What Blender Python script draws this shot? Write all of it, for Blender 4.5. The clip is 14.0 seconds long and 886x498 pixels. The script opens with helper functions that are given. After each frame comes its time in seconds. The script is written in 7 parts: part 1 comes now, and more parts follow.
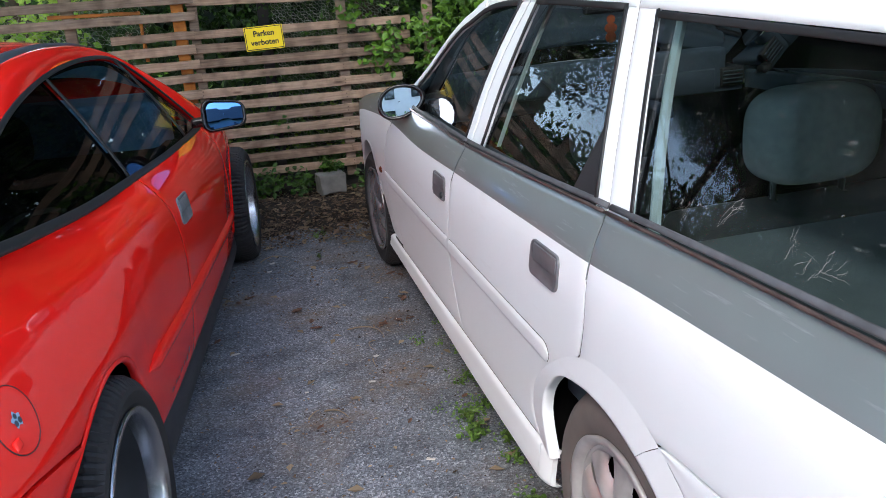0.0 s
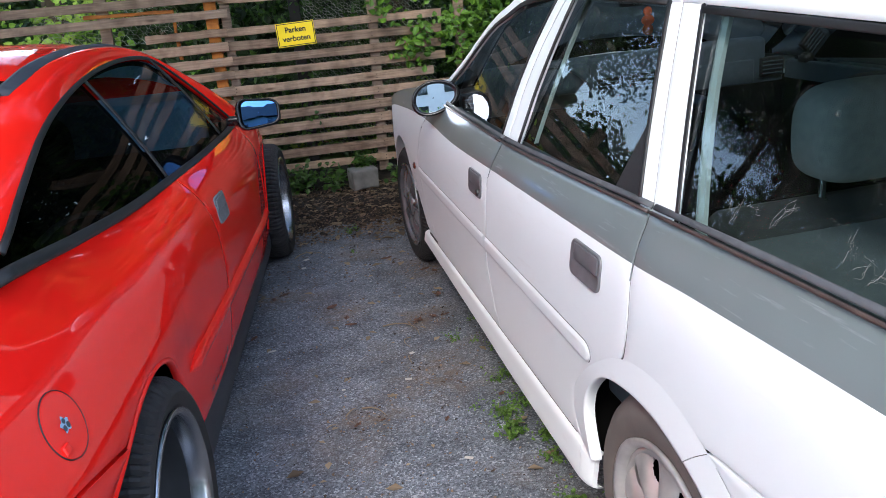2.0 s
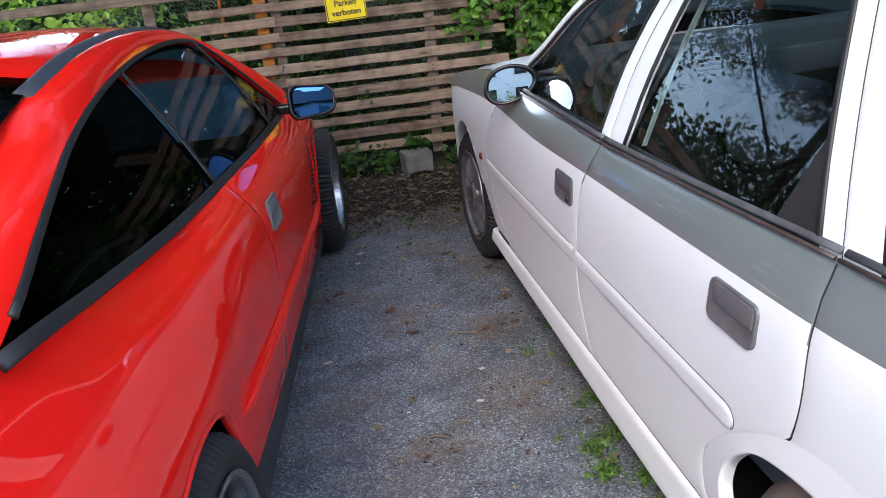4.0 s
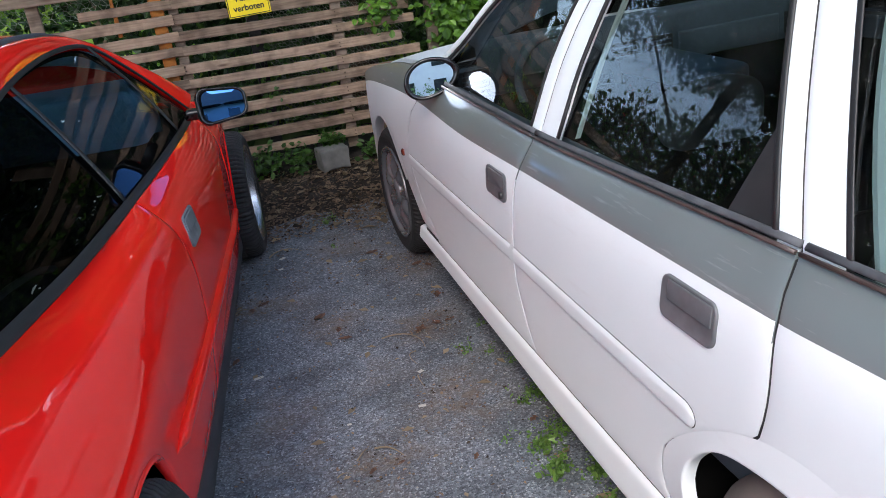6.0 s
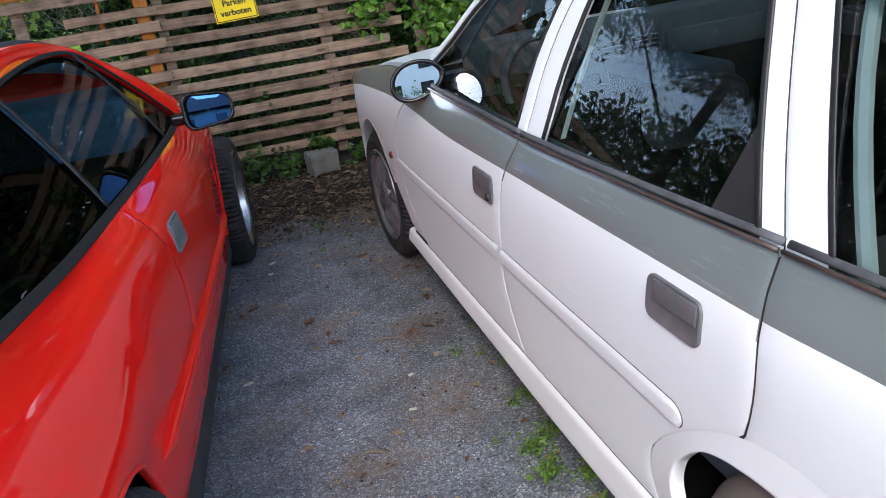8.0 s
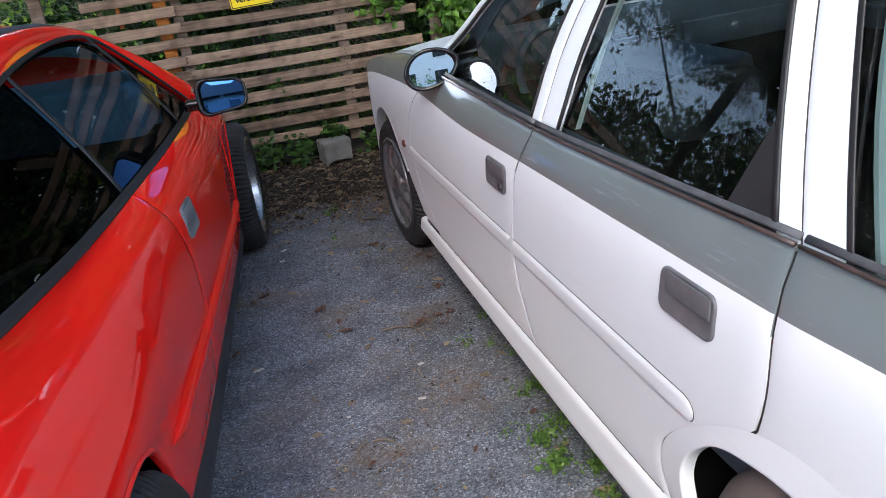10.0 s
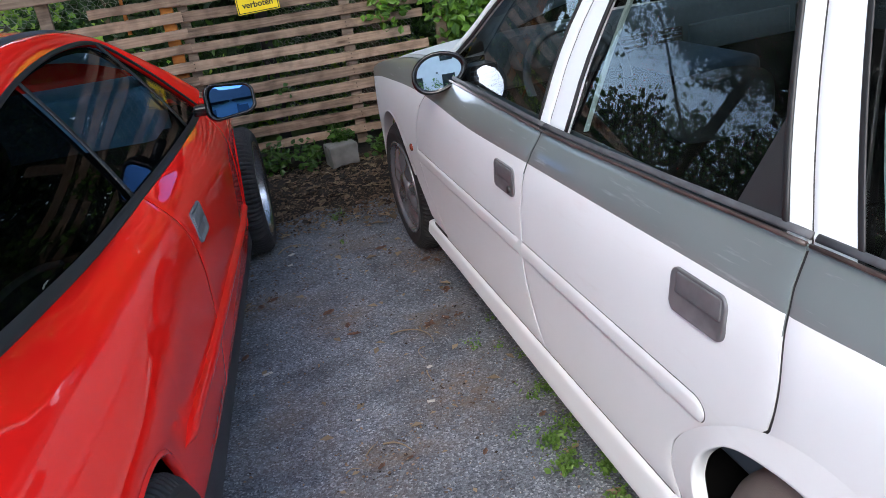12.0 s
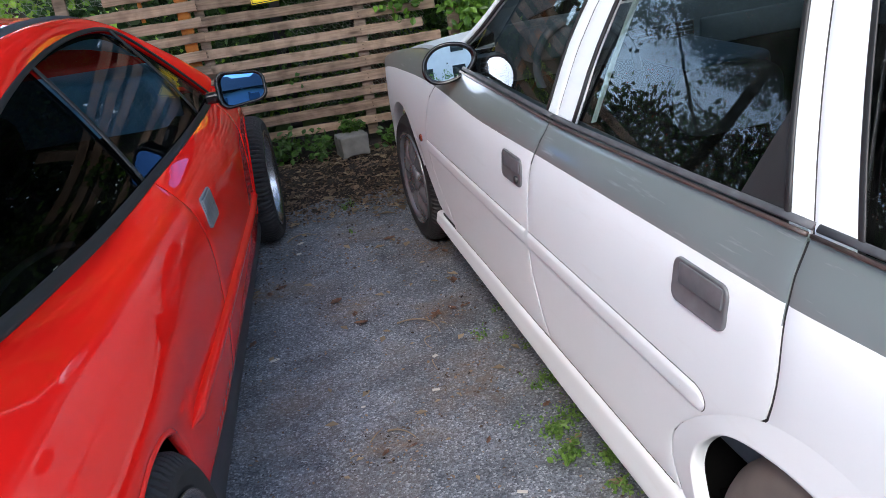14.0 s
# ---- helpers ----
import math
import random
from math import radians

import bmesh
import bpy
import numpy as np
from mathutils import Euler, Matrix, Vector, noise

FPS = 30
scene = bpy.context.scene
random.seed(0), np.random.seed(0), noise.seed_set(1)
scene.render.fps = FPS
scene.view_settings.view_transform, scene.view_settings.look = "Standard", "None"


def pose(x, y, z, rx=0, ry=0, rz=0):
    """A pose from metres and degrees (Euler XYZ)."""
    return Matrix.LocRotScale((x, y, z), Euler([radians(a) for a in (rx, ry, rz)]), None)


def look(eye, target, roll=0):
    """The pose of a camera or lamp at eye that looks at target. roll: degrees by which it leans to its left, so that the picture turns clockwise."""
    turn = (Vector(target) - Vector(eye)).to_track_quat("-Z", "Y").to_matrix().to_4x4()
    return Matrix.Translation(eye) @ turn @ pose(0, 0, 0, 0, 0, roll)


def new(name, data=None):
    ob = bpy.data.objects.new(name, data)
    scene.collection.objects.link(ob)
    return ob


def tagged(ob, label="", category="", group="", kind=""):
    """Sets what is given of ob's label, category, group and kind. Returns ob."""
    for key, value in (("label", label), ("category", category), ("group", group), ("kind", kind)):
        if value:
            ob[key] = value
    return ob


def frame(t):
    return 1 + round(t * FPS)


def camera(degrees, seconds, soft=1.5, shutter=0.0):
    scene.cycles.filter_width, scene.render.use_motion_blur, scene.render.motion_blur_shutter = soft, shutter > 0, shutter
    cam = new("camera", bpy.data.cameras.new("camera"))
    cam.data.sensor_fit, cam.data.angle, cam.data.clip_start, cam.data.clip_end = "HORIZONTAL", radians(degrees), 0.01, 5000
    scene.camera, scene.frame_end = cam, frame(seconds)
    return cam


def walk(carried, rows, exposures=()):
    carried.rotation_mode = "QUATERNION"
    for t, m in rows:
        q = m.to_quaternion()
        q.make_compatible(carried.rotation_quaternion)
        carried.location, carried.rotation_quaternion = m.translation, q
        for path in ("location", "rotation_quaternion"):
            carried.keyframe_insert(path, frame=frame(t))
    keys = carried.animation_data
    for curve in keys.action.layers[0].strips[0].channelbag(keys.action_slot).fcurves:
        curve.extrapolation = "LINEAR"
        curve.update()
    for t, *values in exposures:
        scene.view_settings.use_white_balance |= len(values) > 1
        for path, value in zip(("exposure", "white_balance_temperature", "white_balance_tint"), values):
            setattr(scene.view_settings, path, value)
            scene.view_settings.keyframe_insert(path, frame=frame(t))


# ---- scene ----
cam = camera(58.2, 14.0, soft=0.5)
PATH = [
    (0, (-0.55, -1.089, 1.316), (-0.116, 0.76, 0.69), -4.6),
    (0.5, (-0.547, -1.087, 1.339), (-0.102, 0.752, 0.692), -7.1),
    (1, (-0.567, -1.074, 1.327), (-0.151, 0.754, 0.63), -5.7),
    (1.5, (-0.583, -1.066, 1.331), (-0.209, 0.789, 0.681), -5.7),
    (2, (-0.565, -1.067, 1.331), (-0.206, 0.793, 0.692), -5.7),
    (2.5, (-0.503, -1.029, 1.355), (-0.282, 0.866, 0.754), -6.8),
    (2.7, (-0.473, -0.999, 1.352), (-0.312, 0.906, 0.763), -7.4),
    (4.8, (-0.668, -0.619, 1.372), (-0.346, 1.203, 0.612), -6.7),
    (5, (-0.653, -0.617, 1.375), (-0.318, 1.203, 0.617), -7.0),
    (5.5, (-0.634, -0.618, 1.373), (-0.252, 1.194, 0.618), -7.9),
    (6, (-0.627, -0.623, 1.375), (-0.182, 1.174, 0.618), -8.2),
    (6.5, (-0.623, -0.621, 1.374), (-0.158, 1.17, 0.617), -8.4),
    (7, (-0.616, -0.621, 1.37), (-0.141, 1.168, 0.612), -8.6),
    (7.5, (-0.609, -0.62, 1.37), (-0.136, 1.17, 0.612), -8.9),
    (8, (-0.609, -0.621, 1.369), (-0.148, 1.174, 0.616), -8.8),
    (8.5, (-0.608, -0.617, 1.368), (-0.156, 1.177, 0.608), -8.8),
    (8.7, (-0.611, -0.615, 1.362), (-0.168, 1.178, 0.596), -8.8),
    (11, (-0.611, -0.615, 1.37), (-0.182, 1.178, 0.597), -8.2),
    (11.5, (-0.613, -0.614, 1.37), (-0.184, 1.184, 0.607), -8.6),
    (12, (-0.62, -0.619, 1.366), (-0.202, 1.183, 0.605), -8.7),
    (12.5, (-0.614, -0.624, 1.364), (-0.208, 1.182, 0.605), -8.1),
    (13, (-0.615, -0.629, 1.361), (-0.216, 1.176, 0.599), -7.8),
    (13.5, (-0.614, -0.635, 1.363), (-0.218, 1.169, 0.595), -8.1),
    (14, (-0.618, -0.638, 1.359), (-0.227, 1.165, 0.587), -8.1),
]
EXPOSURES = [(0, 2.38), (1.5, 2.43), (2.5, 2.52), (3.6, 2.50), (5, 2.46), (6.5, 2.42), (8.7, 2.42), (11, 2.44), (13, 2.47), (14, 2.50)]
walk(cam, [(t, look(eye, target, roll)) for t, eye, target, roll in PATH], EXPOSURES)


# ---- world and light ----
SUN_EL, SUN_AZ = 44.0, 206.0
world = bpy.data.worlds.new("world")
scene.world = world
world.use_nodes = True
wn = world.node_tree
sky = wn.nodes.new("ShaderNodeTexSky")
sky.sky_type, sky.sun_disc = "NISHITA", False
sky.sun_elevation, sky.sun_rotation = radians(SUN_EL), radians(SUN_AZ)
sky.dust_density = 1.5
wn.nodes["Background"].inputs["Strength"].default_value = 0.15
wn.links.new(sky.outputs[0], wn.nodes["Background"].inputs["Color"])

sun_data = bpy.data.lights.new("sun", "SUN")
sun_data.energy, sun_data.angle, sun_data.color = 0.4, radians(12), (1.0, 0.975, 0.95)
sun = new("sun", sun_data)
sun_dir = Vector((math.sin(radians(SUN_AZ)) * math.cos(radians(SUN_EL)), math.cos(radians(SUN_AZ)) * math.cos(radians(SUN_EL)), math.sin(radians(SUN_EL))))
sun.matrix_world = look(sun_dir * 30, (0, 0, 0))


# ---- small tools ----
def curve(*pairs):
    """A smooth, never overshooting function through (x, y) pairs."""
    xs, ys = np.array([p[0] for p in pairs], float), np.array([p[1] for p in pairs], float)
    h, dl = np.diff(xs), np.diff(ys) / np.diff(xs)
    m = np.zeros(len(xs))
    m[0], m[-1] = dl[0], dl[-1]
    for k in range(1, len(xs) - 1):
        if dl[k - 1] * dl[k] > 0:
            w1, w2 = 2 * h[k] + h[k - 1], h[k] + 2 * h[k - 1]
            m[k] = (w1 + w2) / (w1 / dl[k - 1] + w2 / dl[k])

    def at(x):
        if x <= xs[0]:
            return float(ys[0] + m[0] * (x - xs[0]))
        if x >= xs[-1]:
            return float(ys[-1] + m[-1] * (x - xs[-1]))
        k = int(np.searchsorted(xs, x)) - 1
        t = (x - xs[k]) / h[k]
        return float((2 * t**3 - 3 * t**2 + 1) * ys[k] + (t**3 - 2 * t**2 + t) * h[k] * m[k] + (3 * t**2 - 2 * t**3) * ys[k + 1] + (t**3 - t**2) * h[k] * m[k + 1])

    return at


def smooth_path(pts, n):
    """n points, evenly spaced along a Catmull-Rom spline through pts."""
    p = np.array(pts, float)
    p = np.vstack([2 * p[0] - p[1], p, 2 * p[-1] - p[-2]])
    out = []
    for k in range(1, len(p) - 2):
        for t in np.linspace(0, 1, 12, endpoint=False):
            a, b, c, d = p[k - 1], p[k], p[k + 1], p[k + 2]
            out.append(0.5 * (2 * b + (c - a) * t + (2 * a - 5 * b + 4 * c - d) * t * t + (3 * b - a - 3 * c + d) * t**3))
    out.append(p[-2])
    out = np.array(out)
    far = np.r_[0, np.cumsum(np.linalg.norm(np.diff(out, axis=0), axis=1))]
    want = np.linspace(0, far[-1], n)
    return np.stack([np.interp(want, far, out[:, i]) for i in range(3)], 1)


def mesh_object(name, verts, faces, mats, smooth=True, indices=None):
    me = bpy.data.meshes.new(name)
    me.from_pydata([tuple(float(c) for c in v) for v in verts], [], faces)
    for m in mats if isinstance(mats, (list, tuple)) else [mats]:
        me.materials.append(m)
    if indices is not None:
        me.polygons.foreach_set("material_index", indices)
    me.polygons.foreach_set("use_smooth", [smooth] * len(me.polygons))
    me.update()
    return new(name, me)


def part(name, bm, mats, parent, label="", smooth=True):
    """Links a bmesh as one mesh under a thing or part."""
    me = bpy.data.meshes.new(name)
    bm.normal_update()
    bm.to_mesh(me)
    bm.free()
    for m in mats if isinstance(mats, (list, tuple)) else [mats]:
        me.materials.append(m)
    if smooth:
        me.polygons.foreach_set("use_smooth", [True] * len(me.polygons))
    ob = new(name, me)
    ob.parent = parent
    return tagged(ob, label)


def raw_part(name, verts, faces, mats, parent, label="", smooth=True, indices=None):
    ob = mesh_object(name, verts, faces, mats, smooth, indices)
    ob.parent = parent
    return tagged(ob, label)


def box_bm(x0, x1, y0, y1, z0, z1, bevel=0.0, seg=2):
    bm = bmesh.new()
    bmesh.ops.create_cube(bm, size=1)
    bmesh.ops.scale(bm, vec=(x1 - x0, y1 - y0, z1 - z0), verts=bm.verts)
    bmesh.ops.translate(bm, vec=((x0 + x1) / 2, (y0 + y1) / 2, (z0 + z1) / 2), verts=bm.verts)
    if bevel:
        bmesh.ops.bevel(bm, geom=bm.edges[:], offset=bevel, segments=seg, profile=0.6, affect="EDGES")
    return bm


def grid_faces(nu, nv, start=0, flip=False):
    out = []
    for i in range(nu):
        for j in range(nv):
            a, b = start + i * (nv + 1) + j, start + (i + 1) * (nv + 1) + j
            q = (a, b, b + 1, a + 1)
            out.append(q[::-1] if flip else q)
    return out


def facing(verts, faces, away):
    """Turns all faces when the first large one looks along -away."""
    v = np.array(verts)
    total = np.zeros(3)
    for f in faces:
        a, b, c = v[f[0]], v[f[1]], v[f[2]]
        total += np.cross(b - a, c - a)
    return [tuple(reversed(f)) for f in faces] if total @ np.array(away) < 0 else faces


def sheet(name, P, mats, parent, away, rim=0.014, roll=0.0014, label="", band=None):
    """A curved panel from a grid of points P[i][j], with rolled edges and a rim that turns inward."""
    P = np.array(P, float)
    nu, nv = P.shape[0] - 1, P.shape[1] - 1
    away = np.array(away, float)
    if roll:
        edge = np.zeros(P.shape[:2], bool)
        edge[0], edge[-1], edge[:, 0], edge[:, -1] = True, True, True, True
        P[edge] -= away * roll
    verts = P.reshape(-1, 3).tolist()
    faces = facing(verts, grid_faces(nu, nv), away)
    idx = [0] * len(faces) if band is None else [band[j] for i in range(nu) for j in range(nv)]
    if rim:
        loop = [(i, 0) for i in range(nu)] + [(nu, j) for j in range(nv)] + [(i, nv) for i in range(nu, 0, -1)] + [(0, j) for j in range(nv, 0, -1)]
        s = len(verts)
        for i, j in loop:
            verts += [P[i, j].tolist(), (P[i, j] - away * rim).tolist()]
        n = len(loop)
        ring = [(s + 2 * k, s + 2 * ((k + 1) % n), s + 2 * ((k + 1) % n) + 1, s + 2 * k + 1) for k in range(n)]
        mid = P.reshape(-1, 3).mean(0)
        v = np.array(verts)
        a, b, c = v[ring[0][0]], v[ring[0][1]], v[ring[0][2]]
        if np.cross(b - a, c - a) @ (a - mid) < 0:
            ring = [tuple(reversed(f)) for f in ring]
        faces = faces + ring
        for k in range(n):
            j = min(max(loop[k][1] - (1 if loop[k][1] == nv else 0), 0), nv - 1)
            idx.append(0 if band is None else band[j])
    return raw_part(name, verts, faces, mats, parent, label, True, idx)


def spread(n, e):
    """n + 1 steps from 0 to 1 with one more close to each end."""
    return [0.0, e] + list(np.linspace(0, 1, n + 1)[1:-1]) + [1 - e, 1.0]


def side_grid(yl, yr, lines, x_of, nu=22, rows=(8,), e=0.006):
    """Points of a side panel between the edges yl(z), yr(z) and the heights in lines(y)."""
    us = spread(nu, e)
    vs = []
    for k, r in enumerate(rows):
        vs += [k + t for t in np.linspace(0, 1, r + 1)[(1 if k else 0):]]
    vs = [0.0, 0.02] + vs[1:-1] + [len(rows) - 0.02, float(len(rows))]
    P = np.zeros((len(us), len(vs), 3))
    for i, u in enumerate(us):
        for j, v in enumerate(vs):
            k = min(int(v), len(rows) - 1)
            y = 0.5 * (yl(0.6) + yr(0.6))
            z = 0.6
            for _ in range(7):
                z = lines[k](y) + (lines[k + 1](y) - lines[k](y)) * (v - k)
                y = yl(z) + (yr(z) - yl(z)) * u
            P[i, j] = (x_of(y, z), y, z)
    band = [min(int((vs[j] + vs[j + 1]) / 2), len(rows) - 1) for j in range(len(vs) - 1)]
    return P, band


def sweep(name, pts, side, out, wide, deep, mats, parent, label="", n=None, round_edge=True, closed=False):
    """A strip along pts: wide across (along side), standing deep out of the surface. side and out: vectors or lists of them."""
    p = np.array(pts, float)
    if n:
        p = smooth_path(p, n)
    m = len(p)
    tang = np.gradient(p, axis=0)
    out = np.broadcast_to(np.array(out, float), (m, 3))
    acr = np.cross(tang, out)
    acr /= np.linalg.norm(acr, axis=1)[:, None]
    prof = [(-0.5, -0.3), (-0.5, 0.55), (-0.3, 1.0), (0.3, 1.0), (0.5, 0.55), (0.5, -0.3)] if round_edge else [(-0.5, -0.3), (-0.5, 1), (0.5, 1), (0.5, -0.3)]
    k = len(prof)
    verts = [p[i] + acr[i] * a * wide + out[i] * b * deep for i in range(m) for a, b in prof]
    faces = [(i * k + j, i * k + (j + 1) % k, (i + 1) * k + (j + 1) % k, (i + 1) * k + j) for i in range(m - 1) for j in range(k)]
    faces += [tuple(range(k))[::-1], tuple((m - 1) * k + j for j in range(k))]
    return raw_part(name, verts, faces, mats, parent, label, True)


def lathe(profile, seg, bump=None):
    """Turns (radius, along) pairs round the x axis. bump(k_ring, angle_index) adds to the radius."""
    verts, faces = [], []
    m = len(profile)
    for s in range(seg):
        a = 2 * math.pi * s / seg
        for k, (r, x) in enumerate(profile):
            rr = r + (bump(k, s) if bump else 0)
            verts.append((x, rr * math.cos(a), rr * math.sin(a)))
    for s in range(seg):
        t = (s + 1) % seg
        for k in range(m - 1):
            faces.append((s * m + k, s * m + k + 1, t * m + k + 1, t * m + k))
    return verts, faces


def rounded_rect(w, h, r, n=5):
    pts = []
    for cx, cy, a0 in ((w / 2 - r, h / 2 - r, 0), (-w / 2 + r, h / 2 - r, 90), (-w / 2 + r, -h / 2 + r, 180), (w / 2 - r, -h / 2 + r, 270)):
        for k in range(n + 1):
            a = radians(a0 + 90 * k / n)
            pts.append((cx + r * math.cos(a), cy + r * math.sin(a)))
    return pts


# ---- materials ----
def material(name, color, rough=0.5, metal=0.0, coat=0.0, coat_rough=0.03, vary=0.0, scale=8.0, bump=0.0, bump_scale=200.0, second=None, spec=0.5):
    m = bpy.data.materials.new(name)
    m.use_nodes = True
    nt = m.node_tree
    b = nt.nodes["Principled BSDF"]
    b.inputs["Base Color"].default_value = (*color, 1)
    b.inputs["Roughness"].default_value, b.inputs["Metallic"].default_value = rough, metal
    b.inputs["Coat Weight"].default_value, b.inputs["Coat Roughness"].default_value = coat, coat_rough
    b.inputs["Specular IOR Level"].default_value = spec
    co = nt.nodes.new("ShaderNodeTexCoord")
    if vary:
        n1 = nt.nodes.new("ShaderNodeTexNoise")
        n1.inputs["Scale"].default_value, n1.inputs["Detail"].default_value = scale, 6
        ramp = nt.nodes.new("ShaderNodeValToRGB")
        ramp.color_ramp.elements[0].position, ramp.color_ramp.elements[1].position = 0.3, 0.7
        dark = second or tuple(c * (1 - vary) for c in color)
        ramp.color_ramp.elements[0].color, ramp.color_ramp.elements[1].color = (*dark, 1), (*color, 1)
        nt.links.new(co.outputs["Object"], n1.inputs["Vector"])
        nt.links.new(n1.outputs["Fac"], ramp.inputs["Fac"])
        nt.links.new(ramp.outputs["Color"], b.inputs["Base Color"])
    if bump:
        n2 = nt.nodes.new("ShaderNodeTexNoise")
        n2.inputs["Scale"].default_value, n2.inputs["Detail"].default_value = bump_scale, 3
        bp = nt.nodes.new("ShaderNodeBump")
        bp.inputs["Strength"].default_value, bp.inputs["Distance"].default_value = bump, 0.002
        nt.links.new(co.outputs["Object"], n2.inputs["Vector"])
        nt.links.new(n2.outputs["Fac"], bp.inputs["Height"])
        nt.links.new(bp.outputs["Normal"], b.inputs["Normal"])
    return m


def glass_material(name, tint, dirt=0.0, ior=1.5):
    m = bpy.data.materials.new(name)
    m.use_nodes = True
    nt = m.node_tree
    nt.nodes.remove(nt.nodes["Principled BSDF"])
    out = nt.nodes["Material Output"]
    tr, gl, mix, fr = (nt.nodes.new("ShaderNode" + k) for k in ("BsdfTransparent", "BsdfGlossy", "MixShader", "Fresnel"))
    tr.inputs["Color"].default_value = (*tint, 1)
    gl.inputs["Roughness"].default_value = 0.0
    fr.inputs["IOR"].default_value = ior
    nt.links.new(fr.outputs[0], mix.inputs[0])
    nt.links.new(tr.outputs[0], mix.inputs[1])
    nt.links.new(gl.outputs[0], mix.inputs[2])
    last = mix.outputs[0]
    if dirt:
        co = nt.nodes.new("ShaderNodeTexCoord")
        total = None
        for scale, detail, lo, hi, most, stretch in ((6, 8, 0.45, 0.75, dirt, (1, 1, 1)), (260, 2, 0.69, 0.76, dirt * 14, (1, 1, 1)), (30, 9, 0.66, 0.80, dirt * 9, (1, 1, 2.5)), (14, 4, 0.62, 0.8, dirt * 1.5, (4, 4, 0.3))):
            mp, n, ramp = nt.nodes.new("ShaderNodeMapping"), nt.nodes.new("ShaderNodeTexNoise"), nt.nodes.new("ShaderNodeValToRGB")
            mp.inputs["Scale"].default_value = stretch
            n.inputs["Scale"].default_value, n.inputs["Detail"].default_value = scale, detail
            ramp.color_ramp.elements[0].position, ramp.color_ramp.elements[1].position = lo, hi
            ramp.color_ramp.elements[0].color, ramp.color_ramp.elements[1].color = (0, 0, 0, 1), (most, most, most, 1)
            nt.links.new(co.outputs["Object"], mp.inputs["Vector"])
            nt.links.new(mp.outputs[0], n.inputs["Vector"])
            nt.links.new(n.outputs["Fac"], ramp.inputs["Fac"])
            if total:
                add = nt.nodes.new("ShaderNodeMath")
                nt.links.new(total, add.inputs[0])
                nt.links.new(ramp.outputs["Color"], add.inputs[1])
                total = add.outputs[0]
            else:
                total = ramp.outputs["Color"]
        df, mx = nt.nodes.new("ShaderNodeBsdfDiffuse"), nt.nodes.new("ShaderNodeMixShader")
        df.inputs["Color"].default_value = (0.55, 0.56, 0.53, 1)
        nt.links.new(total, mx.inputs[0])
        nt.links.new(last, mx.inputs[1])
        nt.links.new(df.outputs[0], mx.inputs[2])
        last = mx.outputs[0]
    nt.links.new(last, out.inputs["Surface"])
    return m


def streaked(m, color, stretch, lo, hi, most):
    """Adds streaks of another colour to a material: grime on the white, painted sky reflections on the grey."""
    nt = m.node_tree
    b = nt.nodes["Principled BSDF"]
    link = b.inputs["Base Color"].links[0]
    co, mp, n, ramp, mix = (nt.nodes.new("ShaderNode" + k) for k in ("TexCoord", "Mapping", "TexNoise", "ValToRGB", "Mix"))
    mp.inputs["Scale"].default_value = stretch
    n.inputs["Scale"].default_value, n.inputs["Detail"].default_value, n.inputs["Roughness"].default_value = 2.2, 7, 0.62
    ramp.color_ramp.elements[0].position, ramp.color_ramp.elements[1].position = lo, hi
    ramp.color_ramp.elements[0].color, ramp.color_ramp.elements[1].color = (0, 0, 0, 1), (most, most, most, 1)
    mix.data_type = "RGBA"
    mix.inputs[7].default_value = (*color, 1)
    nt.links.new(co.outputs["Object"], mp.inputs["Vector"])
    nt.links.new(mp.outputs[0], n.inputs["Vector"])
    nt.links.new(n.outputs["Fac"], ramp.inputs["Fac"])
    nt.links.new(ramp.outputs["Color"], mix.inputs[0])
    nt.links.new(link.from_socket, mix.inputs[6])
    nt.links.new(mix.outputs[2], b.inputs["Base Color"])


WHITE = material("white_paint", (0.695, 0.732, 0.737), 0.42, coat=0.08, coat_rough=0.12, vary=0.04, scale=3)
streaked(WHITE, (0.16, 0.11, 0.07), (55, 55, 55), 0.73, 0.77, 0.55)
streaked(WHITE, (0.55, 0.53, 0.50), (5, 1.5, 9), 0.60, 0.80, 0.35)
GREY = material("grey_stripe_paint", (0.14, 0.168, 0.168), 0.38, coat=0.7, coat_rough=0.12, vary=0.14, scale=4)
# pale streaks: soft reflections of the sky, put into the stripe's colour
streaked(GREY, (0.42, 0.45, 0.47), (1.2, 2.4, 34), 0.60, 0.80, 0.6)
RED = material("red_paint", (0.92, 0.014, 0.010), 0.45, coat=0.85, coat_rough=0.02, vary=0.05, scale=3, spec=0.0)
BLACK_PLASTIC = material("black_plastic", (0.018, 0.018, 0.019), 0.5, vary=0.3, scale=20, bump=0.15, bump_scale=600)
BLACK_GLOSS = material("gloss_black_shell", (0.008, 0.008, 0.009), 0.22, vary=0.2, scale=20)
SKIRT = material("black_skirt_plastic", (0.038, 0.044, 0.054), 0.55, vary=0.4, scale=9, bump=0.2, bump_scale=300)
RUBBER = material("rubber_seal", (0.012, 0.012, 0.013), 0.55, vary=0.3, scale=12)
TRIM_DUSTY = material("dusty_trim", (0.085, 0.088, 0.095), 0.6, vary=0.45, scale=25)
TRIM_BROWN = material("faded_trim", (0.075, 0.052, 0.045), 0.35, vary=0.5, scale=30)
TYRE = material("tyre_rubber", (0.016, 0.0165, 0.018), 0.75, vary=0.35, scale=14, bump=0.2, bump_scale=250)
TYRE_DUSTY = material("dusty_tyre", (0.135, 0.115, 0.102), 0.85, vary=0.35, scale=9, bump=0.2, bump_scale=250)
